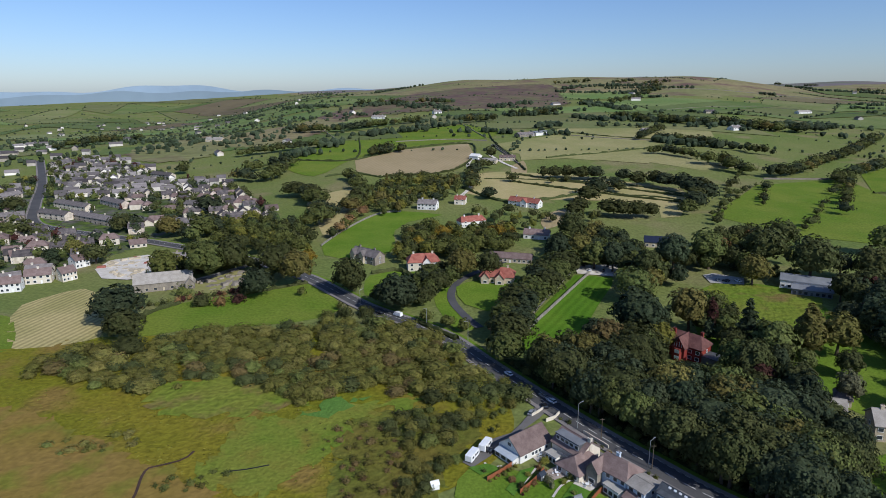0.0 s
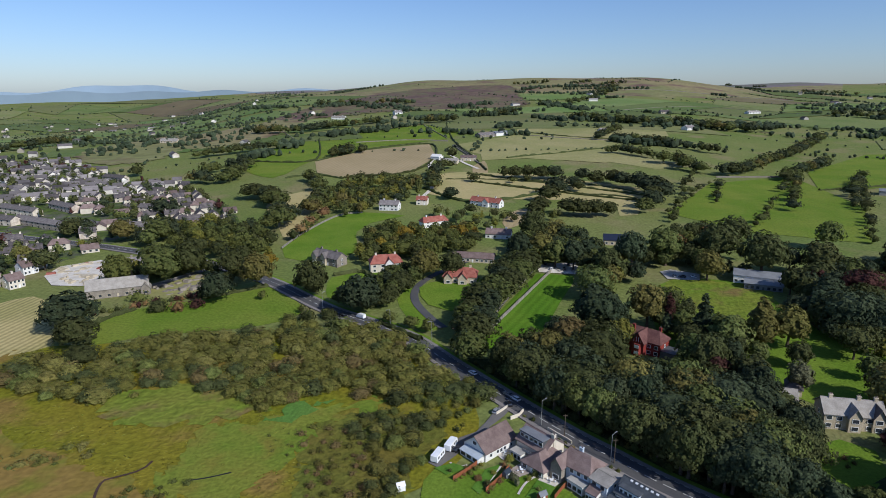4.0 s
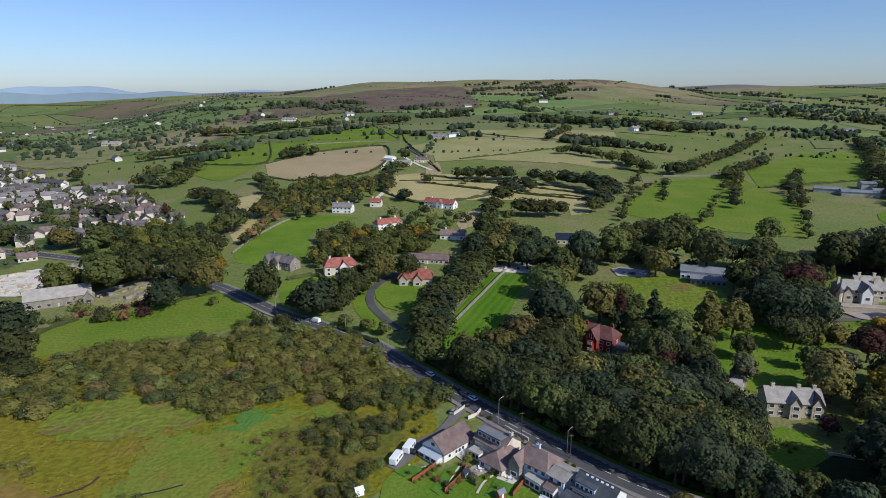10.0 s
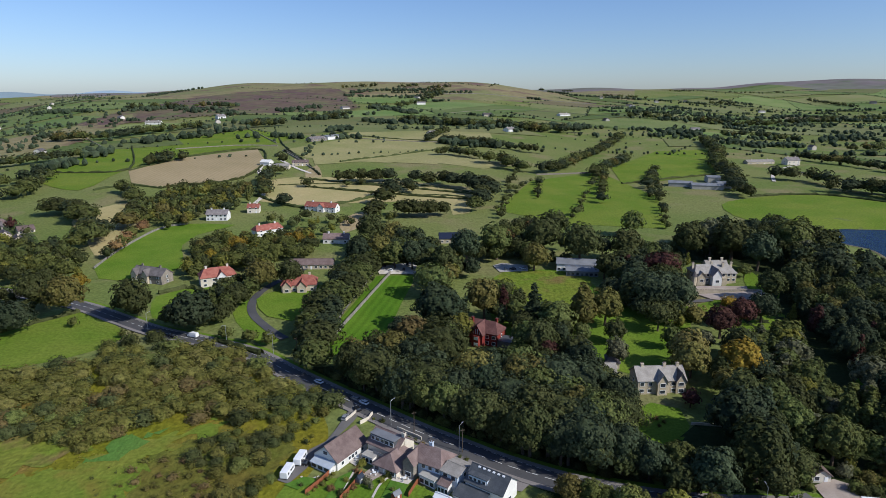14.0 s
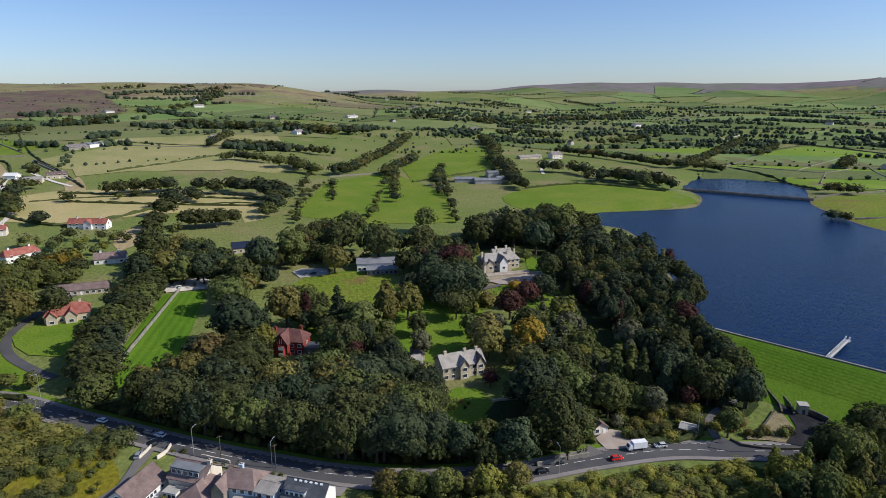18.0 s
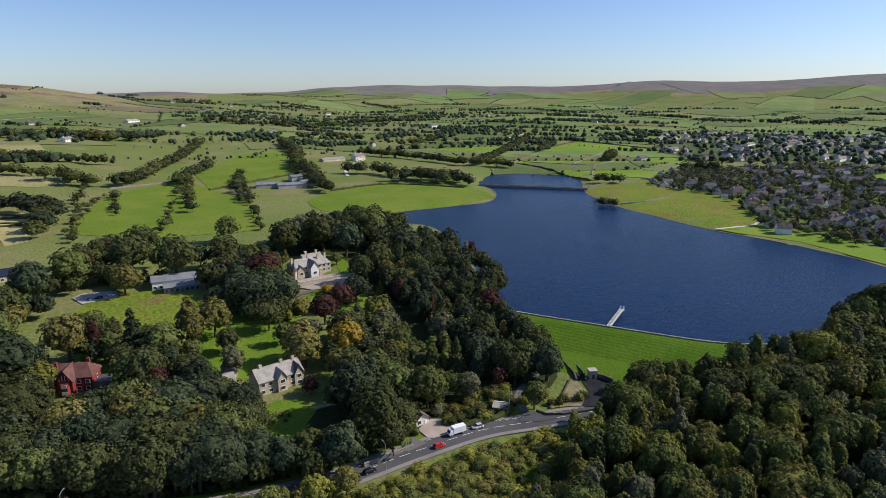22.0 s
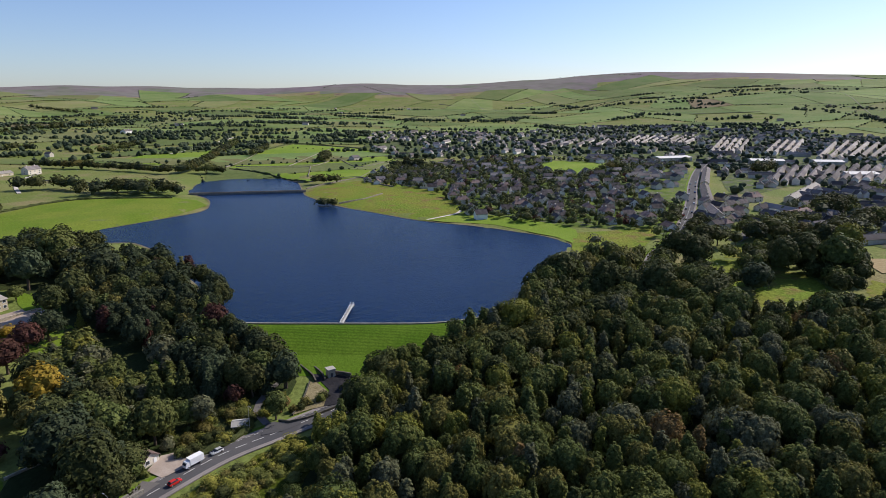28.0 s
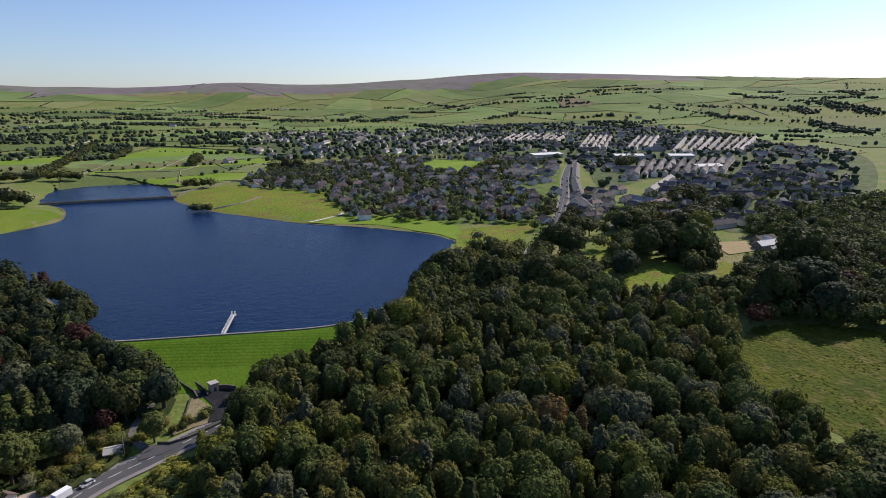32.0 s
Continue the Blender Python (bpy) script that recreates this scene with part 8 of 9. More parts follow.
for form, tint, x, y, h in [('round', 'dark', 329.6, -18.4, 23.6), ('round', 'dark', 326.1, -8.9, 15.8), ('round', 'dark', 322.6, -42.7, 24.1), ('round', 'dark', 321.0, -54.9, 19.6), ('round', 'dark', 322.9, -70.5, 23.8), ('round', 'mid', 332.2, -86.9, 19.8), ('round', 'dark', 391.9, -95.7, 25.7), ('round', 'dark', 384.1, -103.8, 22.7), ('round', 'deep', 338.2, -123.9, 20.6), ('round', 'mid', 293.9, -97.4, 20.2), ('round', 'dark', 312.5, -94.1, 19.0), ('round', 'dark', 385.1, -165.1, 28.6), ('round', 'light', 426.8, -210.4, 23.6), ('round', 'mid', 377.5, -181.8, 28.6), ('round', 'dark', 373.5, -149.9, 27.5), ('round', 'mid', 288.3, -137.5, 22.3), ('round', 'dark', 286.4, -183.5, 27.5), ('round', 'deep', 292.7, -204.1, 28.7), ('round', 'deep', 269.2, -201.3, 23.3), ('round', 'dark', 345.3, -234.4, 33.2)]:
    plant(x, y, h, form, tint, rng_park, G_WOOD, WIDE[form])
FEATHERY = [(217.6, 199), (227.4, 184.3), (201.1, 150.1), (211.6, 138.9), (190.6, 125.9), (163.7, 126.4), (170.1, 140.7), (186.3, 161.3), (202.6, 189.4)]
PINES = [(338.5, 264.3), (334.2, 208.8), (296.7, 164.1), (245, 132), (217.6, 89.1), (201, 93.1), (199.8, 117.2), (216.5, 143.2), (233.9, 182.5), (252.3, 217.3), (294.6, 256)]
grove(FEATHERY, 5.6, (7.5, 12), [("tall", 3), ("round", 2)], [("mid", 4), ("grey", 2), ("green", 3), ("light", 0.4)], 22, G_EST, 1.15, pad=0)
grove(PINES, 7.4, (12, 18), [("round", 4), ("tall", 2), ("conifer", 1)], [("dark", 4), ("deep", 5), ("copper", 0.25), ("mid", 0.8), ("olive", 0.7)], 31, G_EST, 0.95, pad=0)
grove([(168.8, 134.8), (188.7, 124.7), (204.3, 114.6), (205.5, 97.6), (186.2, 100.2), (174.2, 103), (160.2, 108), (148.7, 115.6), (158.2, 138.8)], 6.4, (4, 9), [("round", 4), ("tall", 1), ("bush", 1)], [("mid", 4), ("green", 3), ("light", 1), ("dark", 2), ("grey", 1)], 32, G_EST, pad=0)
grove([(283.3, 342.5), (335, 337.3), (372, 330), (375, 300), (345, 262), (300, 238), (290, 256), (284, 277), (273.5, 300)], 10, (13, 19), [("round", 3), ("tall", 1)], [("dark", 4), ("deep", 4), ("mid", 1), ("grey", 0.6)], 33, G_EST, pad=0)
grove([(176, 160), (192, 186), (203, 190), (186, 160), (170, 140), (160, 120), (128, 112), (122, 122), (150, 128)], 8, (9, 14), MIXED, [("dark", 3), ("deep", 3), ("mid", 2), ("olive", 1)], 34, G_EST, pad=0)
row([(13.6, 157.6), (19, 162.6), (25, 168.4), (30.6, 173.2)], 1.9, (1.2, 2.4), [("bush", 1)], [("rust", 3), ("copper", 2), ("green", 2), ("light", 1)], 98, "garden shrubs", 0.4, 1.1)
row([(22.4, 152), (27, 157.2), (30.8, 162.6)], 1.9, (1.0, 2.2), [("bush", 1)], [("rust", 2), ("copper", 1), ("green", 3), ("olive", 2)], 99, "garden shrubs", 0.5, 1.1)
# trees that stand out
singles([(33.9, 434.9), (-16.6, 406.1)], 11, "round", "gold", 1, "golden trees")
singles([(432.6, -49)], 9, "spread", "grey", 8, "lakeside trees")
for k, (spot, h, form, tint) in enumerate((((18.2, 160.8), 2.2, "bush", "green"), ((19.9, 158.1), 2.6, "bush", "rust"), ((25, 160.5), 2.0, "bush", "light"), ((30.5, 157.7), 3.0, "bush", "grey"), ((34.9, 156.7), 2.4, "bush", "light"),
                                           ((31, 154.4), 3.2, "tall", "grey"), ((36.8, 151.9), 2.2, "bush", "green"), ((22.4, 155.1), 2.4, "bush", "dark"), ((12, 162.5), 1.8, "bush", "dark"), ((16.9, 164), 1.6, "bush", "olive"),
                                           ((52, 171.5), 2.0, "bush", "gold"), ((50.5, 174.9), 1.6, "bush", "dark"), ((48.7, 176.8), 1.8, "bush", "dark"), ((60.9, 160.8), 2.0, "bush", "dark"), ((62.4, 158.9), 1.8, "bush", "green"),
                                           ((31.1, 167.3), 3.0, "bush", "light"), ((28.7, 164.1), 2.2, "bush", "rust"), ((37.7, 159.1), 2.8, "bush", "green"), ((18.4, 187.8), 2.0, "bush", "light"), ((16.2, 185), 2.4, "bush", "dark"),
                                           ((43, 189.6), 2.2, "bush", "dark"), ((40.4, 192), 1.8, "bush", "green"), ((156.2, 117.8), 4.0, "bush", "light"), ((151.2, 112.7), 3.0, "bush", "green"), ((229, 226.1), 2.4, "bush", "dark"),
                                           ((228, 218.7), 2.2, "bush", "dark"), ((215.6, 223.3), 2.6, "bush", "dark"), ((239.4, 223.2), 3.6, "bush", "olive"), ((133.9, 159.7), 2.0, "bush", "rust"), ((135.2, 157), 1.8, "bush", "olive"), ((132.3, 155.7), 1.6, "bush", "olive"))):
    singles([spot], h, form, tint, 200 + k, "garden shrubs", 1.1)
for g, most, label in ((G_WOOD, 45, "dense mixed wood of birch, alder and oak"), (G_EST, 45, "mature trees of the estate"), (G_ROAD, 70, "tall roadside trees"), (G_SCRUB, 130, "low willow scrub in the marsh"),
                       (G_HEDGE, 25, "hedgerow trees between the fields"), (G_TOWN, 5, "garden trees among the houses"), ("churchyard shrubs", 30, ""), ("garden shrubs", 60, "garden shrubs"), ("golden trees", 9, ""), ("lakeside trees", 9, ""), ("park trees of the estate", 110, "trees of the park beyond the nearest"), ("scrub below the road", 60, "green scrub on the bank below the road"), ("lodge garden shrubs", 60, "shrubs round the lodge"), ("roadside shrubs", 80, "shrubs between the trees and the road")):
    set_out(g, most, label)


# ---------------------------------------------------------------- the far country
FAR_BELTS = []  # lines of trees and small woods on the far hills: their course, and how many
FAR_BELTS += [([(-124, 1028), (-52, 1087), (28, 1164)], 34), ([(-182, 1589), (-139, 1678), (-52, 1535)], 60), ([(36, 1245), (99, 1258)], 26), ([(136, 1292), (240, 1357)], 30), ([(118, 1503), (222, 1629)], 22), ([(160, 1096), (210, 1124)], 14), ([(344, 1245), (500, 1162)], 70), ([(492, 1143), (715, 1135)], 80), ([(360, 1628), (438, 1446)], 44), ([(536, 2175), (686, 2103)], 30)]
FAR_BELTS += [([(408, 2109), (518, 2179)], 24), ([(-25, 1599), (16, 1448)], 22), ([(-190, 937), (-151, 908)], 12), ([(-212, 818), (-173, 851)], 22), ([(320, 922), (374, 861)], 30), ([(-19, 1708), (18, 1668)], 12), ([(503, 1898), (701, 1984)], 24), ([(292, 1263), (316, 1202)], 14), ([(-464, 1829), (-264, 1614)], 26), ([(955, 1888), (994, 1881)], 5)]
FAR_BELTS += [([(929, 1306), (1132, 1277), (1710, 1500)], 60), ([(1473, 1291), (1705, 1161)], 40), ([(1226, 832), (1491, 924)], 18), ([(2279, 1417), (2660, 1342), (2374, 977)], 60), ([(1726, 992), (1694, 754)], 26), ([(2100, 937), (2100, 691)], 44), ([(813, 1044), (882, 995)], 20), ([(1961, 2212), (1962, 1952)], 20), ([(1449, 2235), (1567, 2120)], 18), ([(2315, 728), (2278, 496)], 40)]
FAR_BELTS += [([(1072, 889), (1290, 943)], 18), ([(1032, 1425), (1448, 1756)], 20)]
FAR_BELTS += [([(3165, 122), (3031, -45)], 14), ([(3478, -115), (2965, -204)], 16), ([(2755, -220), (2879, -406), (2710, -703)], 40), ([(1978, -38), (1714, -196)], 60), ([(2157, 161), (2467, 8)], 40), ([(2170, 239), (2529, 177)], 24), ([(2288, -955), (2106, -999), (1918, -1084)], 26), ([(2344, -912), (2270, -916)], 10), ([(2604, -1374), (2400, -1347)], 14), ([(2026, -1000), (1829, -1131)], 24)]
FAR_BELTS += [([(2152, -1445), (1825, -1425)], 90), ([(2106, -1317), (1945, -1293)], 40), ([(1801, -1183), (1548, -1172)], 60), ([(2444, -1705), (2192, -1637)], 30), ([(1561, -687), (1471, -788)], 30), ([(2241, -280), (2304, -378)], 12), ([(2623, -657), (2587, -743)], 10), ([(2146, -579), (2158, -721)], 12), ([(2100, -742), (1601, -598)], 20), ([(1937, -595), (1851, -638)], 8)]
FAR_BELTS += [([(2200, -1228), (2034, -1273)], 10)]


def spline_open(pts):
    return spline(pts, 20) if len(pts) > 2 else pts


def far_country():
    """Fields, hedges and copses that stretch to the moors."""
    rng = random.Random(77)
    keep_out = [RIGHT_TOWN, LEFT_TOWN, FAR_TOWN, SHORE]
    kinds = [FIELD_MIX, mat("far_pale_field", (0.150, 0.172, 0.060), (0.185, 0.185, 0.078), 0.01, 0.2, bump=0.3, island=0.2, speck=0.2),
             mat("far_brown_field", (0.175, 0.145, 0.080), (0.150, 0.120, 0.070), 0.01, 0.2, bump=0.3, island=0.2, speck=0.2)]
    def warp(a, r):
        b = radians(a + 2.6 * math.sin(r / 150 + a / 9) + 1.5 * math.sin(r / 61))
        r = r * (1 + 0.05 * math.sin(a / 4.1) + 0.035 * math.sin(a / 1.7 + r / 300))
        return -math.sin(b) * r, math.cos(b) * r

    V, F, I = [], [], []
    hedge = []
    rings = [880.0]
    while rings[-1] < 4300:
        rings.append(rings[-1] * rng.uniform(1.07, 1.15))
    for r0, r1 in zip(rings, rings[1:]):
        az = -132.0 + rng.uniform(0, 4)
        while az < 40:
            wide = math.degrees(rng.uniform(110, 260) / r0)
            corner = [warp(a, r) for a, r in ((az, r0), (az + wide, r0), (az + wide, r1), (az, r1))]
            az += wide
            mx, my = sum(c[0] for c in corner) / 4, sum(c[1] for c in corner) / 4
            if any(inside(p, mx, my) for p in keep_out):
                continue
            top = ground(mx, my)
            moor = top > (215 if az < -96 else 138 if az < -38 else 96)
            for p, q in ((corner[0], corner[1]), (corner[1], corner[2])):
                if rng.random() < (0.08 if moor else 0.66):
                    hedge.append((p, q, rng.uniform(10, 26), rng.uniform(0.6, 1.1)))
            if moor or rng.random() < 0.3 or r0 < 1000 and -48 < az < 12:
                continue
            n = 7
            base = len(V)
            for i in range(n + 1):
                for j in range(n + 1):
                    u, v = 0.01 + 0.98 * i / n, 0.01 + 0.98 * j / n
                    x = (corner[0][0] * (1 - u) + corner[1][0] * u) * (1 - v) + (corner[3][0] * (1 - u) + corner[2][0] * u) * v
                    y = (corner[0][1] * (1 - u) + corner[1][1] * u) * (1 - v) + (corner[3][1] * (1 - u) + corner[2][1] * u) * v
                    V.append((x, y, 0))
            kind = rng.choices((0, 1, 2), (6, 1.4, 0.2) if az < -38 else (6, 3, 0.7))[0] if r0 > 1500 else rng.choice((0, 0, 1))
            for i in range(n):
                for j in range(n):
                    k = base + i * (n + 1) + j
                    F.append((k, k + n + 1, k + n + 2, k + 1)[::-1])
                    I.append(kind)
    V = np.array(V)
    V[:, 2] = terrain(V[:, 0], V[:, 1]) + 0.3 + 0.0005 * np.hypot(V[:, 0], V[:, 1])
    me = mesh_of("far_fields", V, F, kinds, True)
    if me.polygons[0].normal.z < 0:
        me.flip_normals()
    me.polygons.foreach_set("material_index", np.array(I, np.int32))
    tagged(new("far_fields", me), "patchwork of far green and straw fields", "field", kind="stuff")
    spots = []
    for p, q, step, size in hedge:
        for x, y, a in along([p, q], rng.uniform(0, step), step):
            spots.append((x + rng.uniform(-5, 5), y + rng.uniform(-5, 5), size * rng.uniform(2.2, 6.0)))
    # copses and shelter belts; the vale beyond the lake is the most wooded
    for _ in range(120):
        a, r = rng.uniform(-128, 38), rng.uniform(950, 3600)
        if rng.random() < 0.45:
            a, r = rng.uniform(-75, -38), rng.uniform(1150, 2700)
        x, y = -math.sin(radians(a)) * r, math.cos(radians(a)) * r
        if ground(x, y) > (118 if a > -38 else 165) or any(inside(p, x, y) for p in keep_out[:2]):
            continue
        way = radians(a + rng.uniform(-25, 25))
        n, long = rng.randrange(10, 46), rng.uniform(40, 190)
        for _ in range(n):
            u, v = rng.uniform(-long, long), rng.uniform(-18, 18)
            spots.append((x + u * math.cos(way) - v * math.sin(way), y + u * math.sin(way) + v * math.cos(way), rng.uniform(6, 10)))
    # woods of the eastern valley
    for _ in range(40):
        a, r = rng.uniform(-132, -58), 1350 * math.exp(rng.uniform(0, 0.95))
        x, y = -math.sin(radians(a)) * r, math.cos(radians(a)) * r
        if ground(x, y) > 150 or inside(FAR_TOWN, x, y):
            continue
        way = radians(a + rng.uniform(-20, 20))
        long = rng.uniform(40, 170)
        for _ in range(rng.randrange(14, 50)):
            u, v = rng.uniform(-long, long), rng.gauss(0, 13)
            spots.append((x + u * math.cos(way) - v * math.sin(way), y + u * math.sin(way) + v * math.cos(way), rng.uniform(6, 11)))
    for pts, n in FAR_BELTS:
        line = list(along(spline_open(pts), 0.0, 6.0))
        for _ in range(int(n * 1.7)):
            x, y, _a = rng.choice(line)
            w = 7 + n * 0.16
            spots.append((x + rng.gauss(0, w), y + rng.gauss(0, w), rng.uniform(6.5, 12)))
    # trees of the far town and the western plain
    for poly, n in ((FAR_TOWN, 1500),):
        xs, ys = [p[0] for p in poly], [p[1] for p in poly]
        for _ in range(n * 2):
            x, y = rng.uniform(min(xs), max(xs)), rng.uniform(min(ys), max(ys))
            if inside(poly, x, y):
                spots.append((x, y, rng.uniform(5, 10.5)))
    for _ in range(850):
        a, r = rng.uniform(8, 42), 1000 * math.exp(rng.uniform(0, 1.45))
        spots.append((-math.sin(radians(a)) * r, math.cos(radians(a)) * r, rng.uniform(4, 9)))
    bm = bmesh.new()
    bmesh.ops.create_icosphere(bm, subdivisions=1, radius=1)
    unit = np.array([tuple(v.co) for v in bm.verts])
    faces = [tuple(v.index for v in f.verts) for f in bm.faces]
    bm.free()
    gen = np.random.default_rng(5)
    S = np.array(spots)
    Z = terrain(S[:, 0], S[:, 1])
    V, F = [], []
    for k, (x, y, h) in enumerate(spots):
        b = unit * gen.uniform(0.7, 1.3, (len(unit), 1)) * (h * gen.uniform(0.42, 0.7), h * gen.uniform(0.42, 0.7), h * 0.52)
        V.append(b + (x, y, Z[k] + h * 0.45))
        F += [tuple(i + k * len(unit) for i in f) for f in faces]
    # far foliage green with some blue of distance haze mixed into the colour
    me = mesh_of("far_trees", np.concatenate(V), F, leaves("leaf_far_hazed", (0.056, 0.074, 0.040), (0.074, 0.092, 0.052), island=0.35))
    tagged(new("far_trees", me), "far hedgerows, copses and shelter belts", "tree", kind="stuff")
    spots = []
    for _ in range(70):
        a, r = rng.uniform(-125, 40), rng.uniform(1000, 3400)
        if rng.random() < 0.35:
            a, r = rng.uniform(12, 40), rng.uniform(900, 3000)
        x, y = -math.sin(radians(a)) * r, math.cos(radians(a)) * r
        if ground(x, y) < 110:
            spots.append((x, y, rng.uniform(0, 180), rng.uniform(11, 26), rng.uniform(8, 11), rng.uniform(4, 6)))
    joined_houses(spots, "scattered far farms and cottages")


far_country()


def far_hills():
    """Ridges beyond the western plain, at the edge of sight, their haze painted as blue."""
    # colours carry distance haze, paler and bluer for the further ridge
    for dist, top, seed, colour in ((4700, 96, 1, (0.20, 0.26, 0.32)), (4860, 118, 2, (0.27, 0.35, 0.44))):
        v, f = [], []
        for i in range(73):
            a = radians(-2 + i * 0.75)
            h = top + 13 * math.sin(i * 0.31 + seed * 2) + 7 * math.sin(i * 0.83 + seed) + (30 * math.exp(-((i - 22 - 6 * seed) / 7) ** 2))
            x, y = -math.sin(a) * dist, math.cos(a) * dist
            v += [(x, y, -40), (x, y, h)]
            if i:
                f.append((2 * i - 2, 2 * i, 2 * i + 1, 2 * i - 1))
        tagged(new("backdrop", mesh_of("backdrop", v, f, mat("hazed_ridge", colour, tuple(c * 1.08 for c in colour), 0.002, 0.01, bump=0.0, speck=0.1))), "ridge on the horizon with blue haze in its colour", "hills", kind="structure")


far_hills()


# ---------------------------------------------------------------- vehicles
def loft(sections):
    """A hull through cross-sections along x: x, half width, bottom, top, top half width."""
    s = Shape()
    v, f = [], []
    for x, w, z0, z1, tw in sections:
        v += [(x, -w, z0), (x, w, z0), (x, w * 1.02, z0 + (z1 - z0) * 0.55), (x, tw, z1), (x, -tw, z1), (x, -w * 1.02, z0 + (z1 - z0) * 0.55)]
    for k in range(len(sections) - 1):
        f += [(6 * k + i, 6 * k + (i + 1) % 6, 6 * k + 6 + (i + 1) % 6, 6 * k + 6 + i) for i in range(6)]
    f += [tuple(range(5, -1, -1)), tuple(len(v) - 6 + i for i in range(6))]
    return s.add(v, f)


WHEEL = Shape().tube((0, -0.11, 0), (0, 0.11, 0), 0.33, 0.33, 12).mesh("wheel", RUBBER)
RIM = Shape().tube((0, -0.125, 0), (0, 0.125, 0), 0.2, 0.2, 10).mesh("rim", GALVANISED)
LIGHT = Shape().box(-0.04, -0.16, -0.07, 0.04, 0.16, 0.07).mesh("headlight", WHITE_PAINT)
CAR_PROTO = {}
CAR_WORDS = ("white", "black", "silver", "red", "blue")


def vehicle(x, y, turn, colour, kind="car", group=""):
    key = (colour, kind, group)
    m = pose(x, y, ground(x, y) + (0.16 if near_road(x, y, 6) else 0.12) + 0.0006 * math.hypot(x, y), 0, 0, turn)
    if key in CAR_PROTO:
        return copy_thing(CAR_PROTO[key], m)
    paint, word = CAR_PAINTS[colour], CAR_WORDS[colour]
    if kind == "car":
        root = thing("car", m, f"{word} hatchback car with dark windows", "car", group)
        piece("body", loft(((-2.05, 0.78, 0.42, 0.85, 0.72), (-1.9, 0.86, 0.28, 0.95, 0.8), (-0.6, 0.88, 0.25, 0.97, 0.82), (0.9, 0.88, 0.25, 0.95, 0.8), (1.85, 0.84, 0.28, 0.78, 0.72), (2.08, 0.74, 0.38, 0.66, 0.64))).mesh("body", paint), root)
        piece("cabin_glass", loft(((-1.85, 0.74, 0.93, 1.0, 0.7), (-1.45, 0.74, 0.93, 1.38, 0.6), (0.2, 0.75, 0.93, 1.4, 0.62), (1.05, 0.74, 0.92, 0.98, 0.68))).mesh("cabin_glass", GLASS), root)
        piece("roof", loft(((-1.5, 0.6, 1.37, 1.42, 0.56), (-1.2, 0.63, 1.38, 1.47, 0.58), (0.15, 0.63, 1.38, 1.46, 0.58), (0.35, 0.6, 1.34, 1.4, 0.55))).mesh("roof", paint), root)
        wheels, nose = ((-1.25, 0.78), (1.28, 0.78)), 2.04
    elif kind == "van":
        root = thing("van", m, f"{word} panel van with a short bonnet", "van", group)
        piece("body", loft(((-2.6, 0.94, 0.35, 2.2, 0.84), (0.6, 0.96, 0.3, 2.25, 0.86), (1.35, 0.96, 0.3, 2.1, 0.8), (1.95, 0.94, 0.3, 1.25, 0.82), (2.6, 0.86, 0.35, 1.0, 0.74))).mesh("body", paint), root)
        piece("windscreen", loft(((1.42, 0.84, 1.35, 2.0, 0.76), (2.0, 0.84, 1.24, 1.32, 0.8))).mesh("windscreen", GLASS), root)
        wheels, nose = ((-1.7, 0.86), (1.7, 0.86)), 2.58
    else:
        root = thing("lorry", m, f"{word} box lorry with a short cab", "lorry", group)
        piece("box", Shape().box(-3.3, -1.1, 0.8, 1.5, 1.1, 2.9).mesh("box", paint), root)
        piece("cab", loft(((1.6, 1.02, 0.45, 2.35, 0.94), (2.55, 1.02, 0.45, 2.3, 0.92), (3.05, 1.0, 0.45, 1.35, 0.92))).mesh("cab", paint), root)
        piece("windscreen", loft(((2.57, 0.9, 1.45, 2.2, 0.85), (3.08, 0.88, 1.36, 1.44, 0.86))).mesh("windscreen", GLASS), root)
        piece("chassis", Shape().box(-3.1, -0.8, 0.45, 2.7, 0.8, 0.8).mesh("chassis", METAL_DARK), root)
        wheels, nose = ((-2.0, 0.98), (2.2, 0.98)), 3.04
    for wx, wy in wheels:
        for side in (-1, 1):
            w = piece("wheel", WHEEL, root, Matrix.Translation((wx, side * wy, 0.33 if kind != "lorry" else 0.4)) @ Matrix.Scale(1.0 if kind != "lorry" else 1.2, 4))
            piece("rim", RIM, w)
    for side in (-0.55, 0.55):
        piece("headlight", LIGHT, root, pose(nose, side, 0.62 if kind == "car" else 0.8))
    CAR_PROTO[key] = root
    return root


def on_road(near, side):
    """Place and heading in the lane on that side of the road, at the point nearest to near."""
    line = offset_line(MAIN, side)
    i = min(range(1, len(line) - 1), key=lambda k: math.dist(line[k], near))
    a, b = line[i - 1], line[i + 1]
    turn = math.degrees(math.atan2(b[1] - a[1], b[0] - a[0]))
    return line[i][0], line[i][1], turn + (180 if side > 0 else 0)


for spot, side, colour, kind in (((-21.5, 290.3), 1.9, 0, "van"), ((39.3, 208), 1.9, 2, "car"), ((37.4, 204.9), 1.9, 0, "car"), ((-30.3, 294.4), -1.9, 1, "car"), ((163.3, 95.4), 1.9, 0, "car"), ((124.5, 111.3), -1.9, 1, "car"),
                                 ((156.4, 96.5), 1.9, 0, "lorry"), ((166.2, 93.9), 1.9, 1, "car"), ((149, 103.6), -1.9, 3, "car"), ((25, 226.2), 1.9, 0, "car")):
    vehicle(*on_road(spot, side), colour, kind, "traffic on the main road")
for k, (x, y) in enumerate([(87, 365), (93, 364.5), (101, 362.5), (88.5, 355), (96, 353.5)]):
    vehicle(x, y, 70, (1, 2, 1, 0, 1)[k], "car", "cars in the gravel car park")
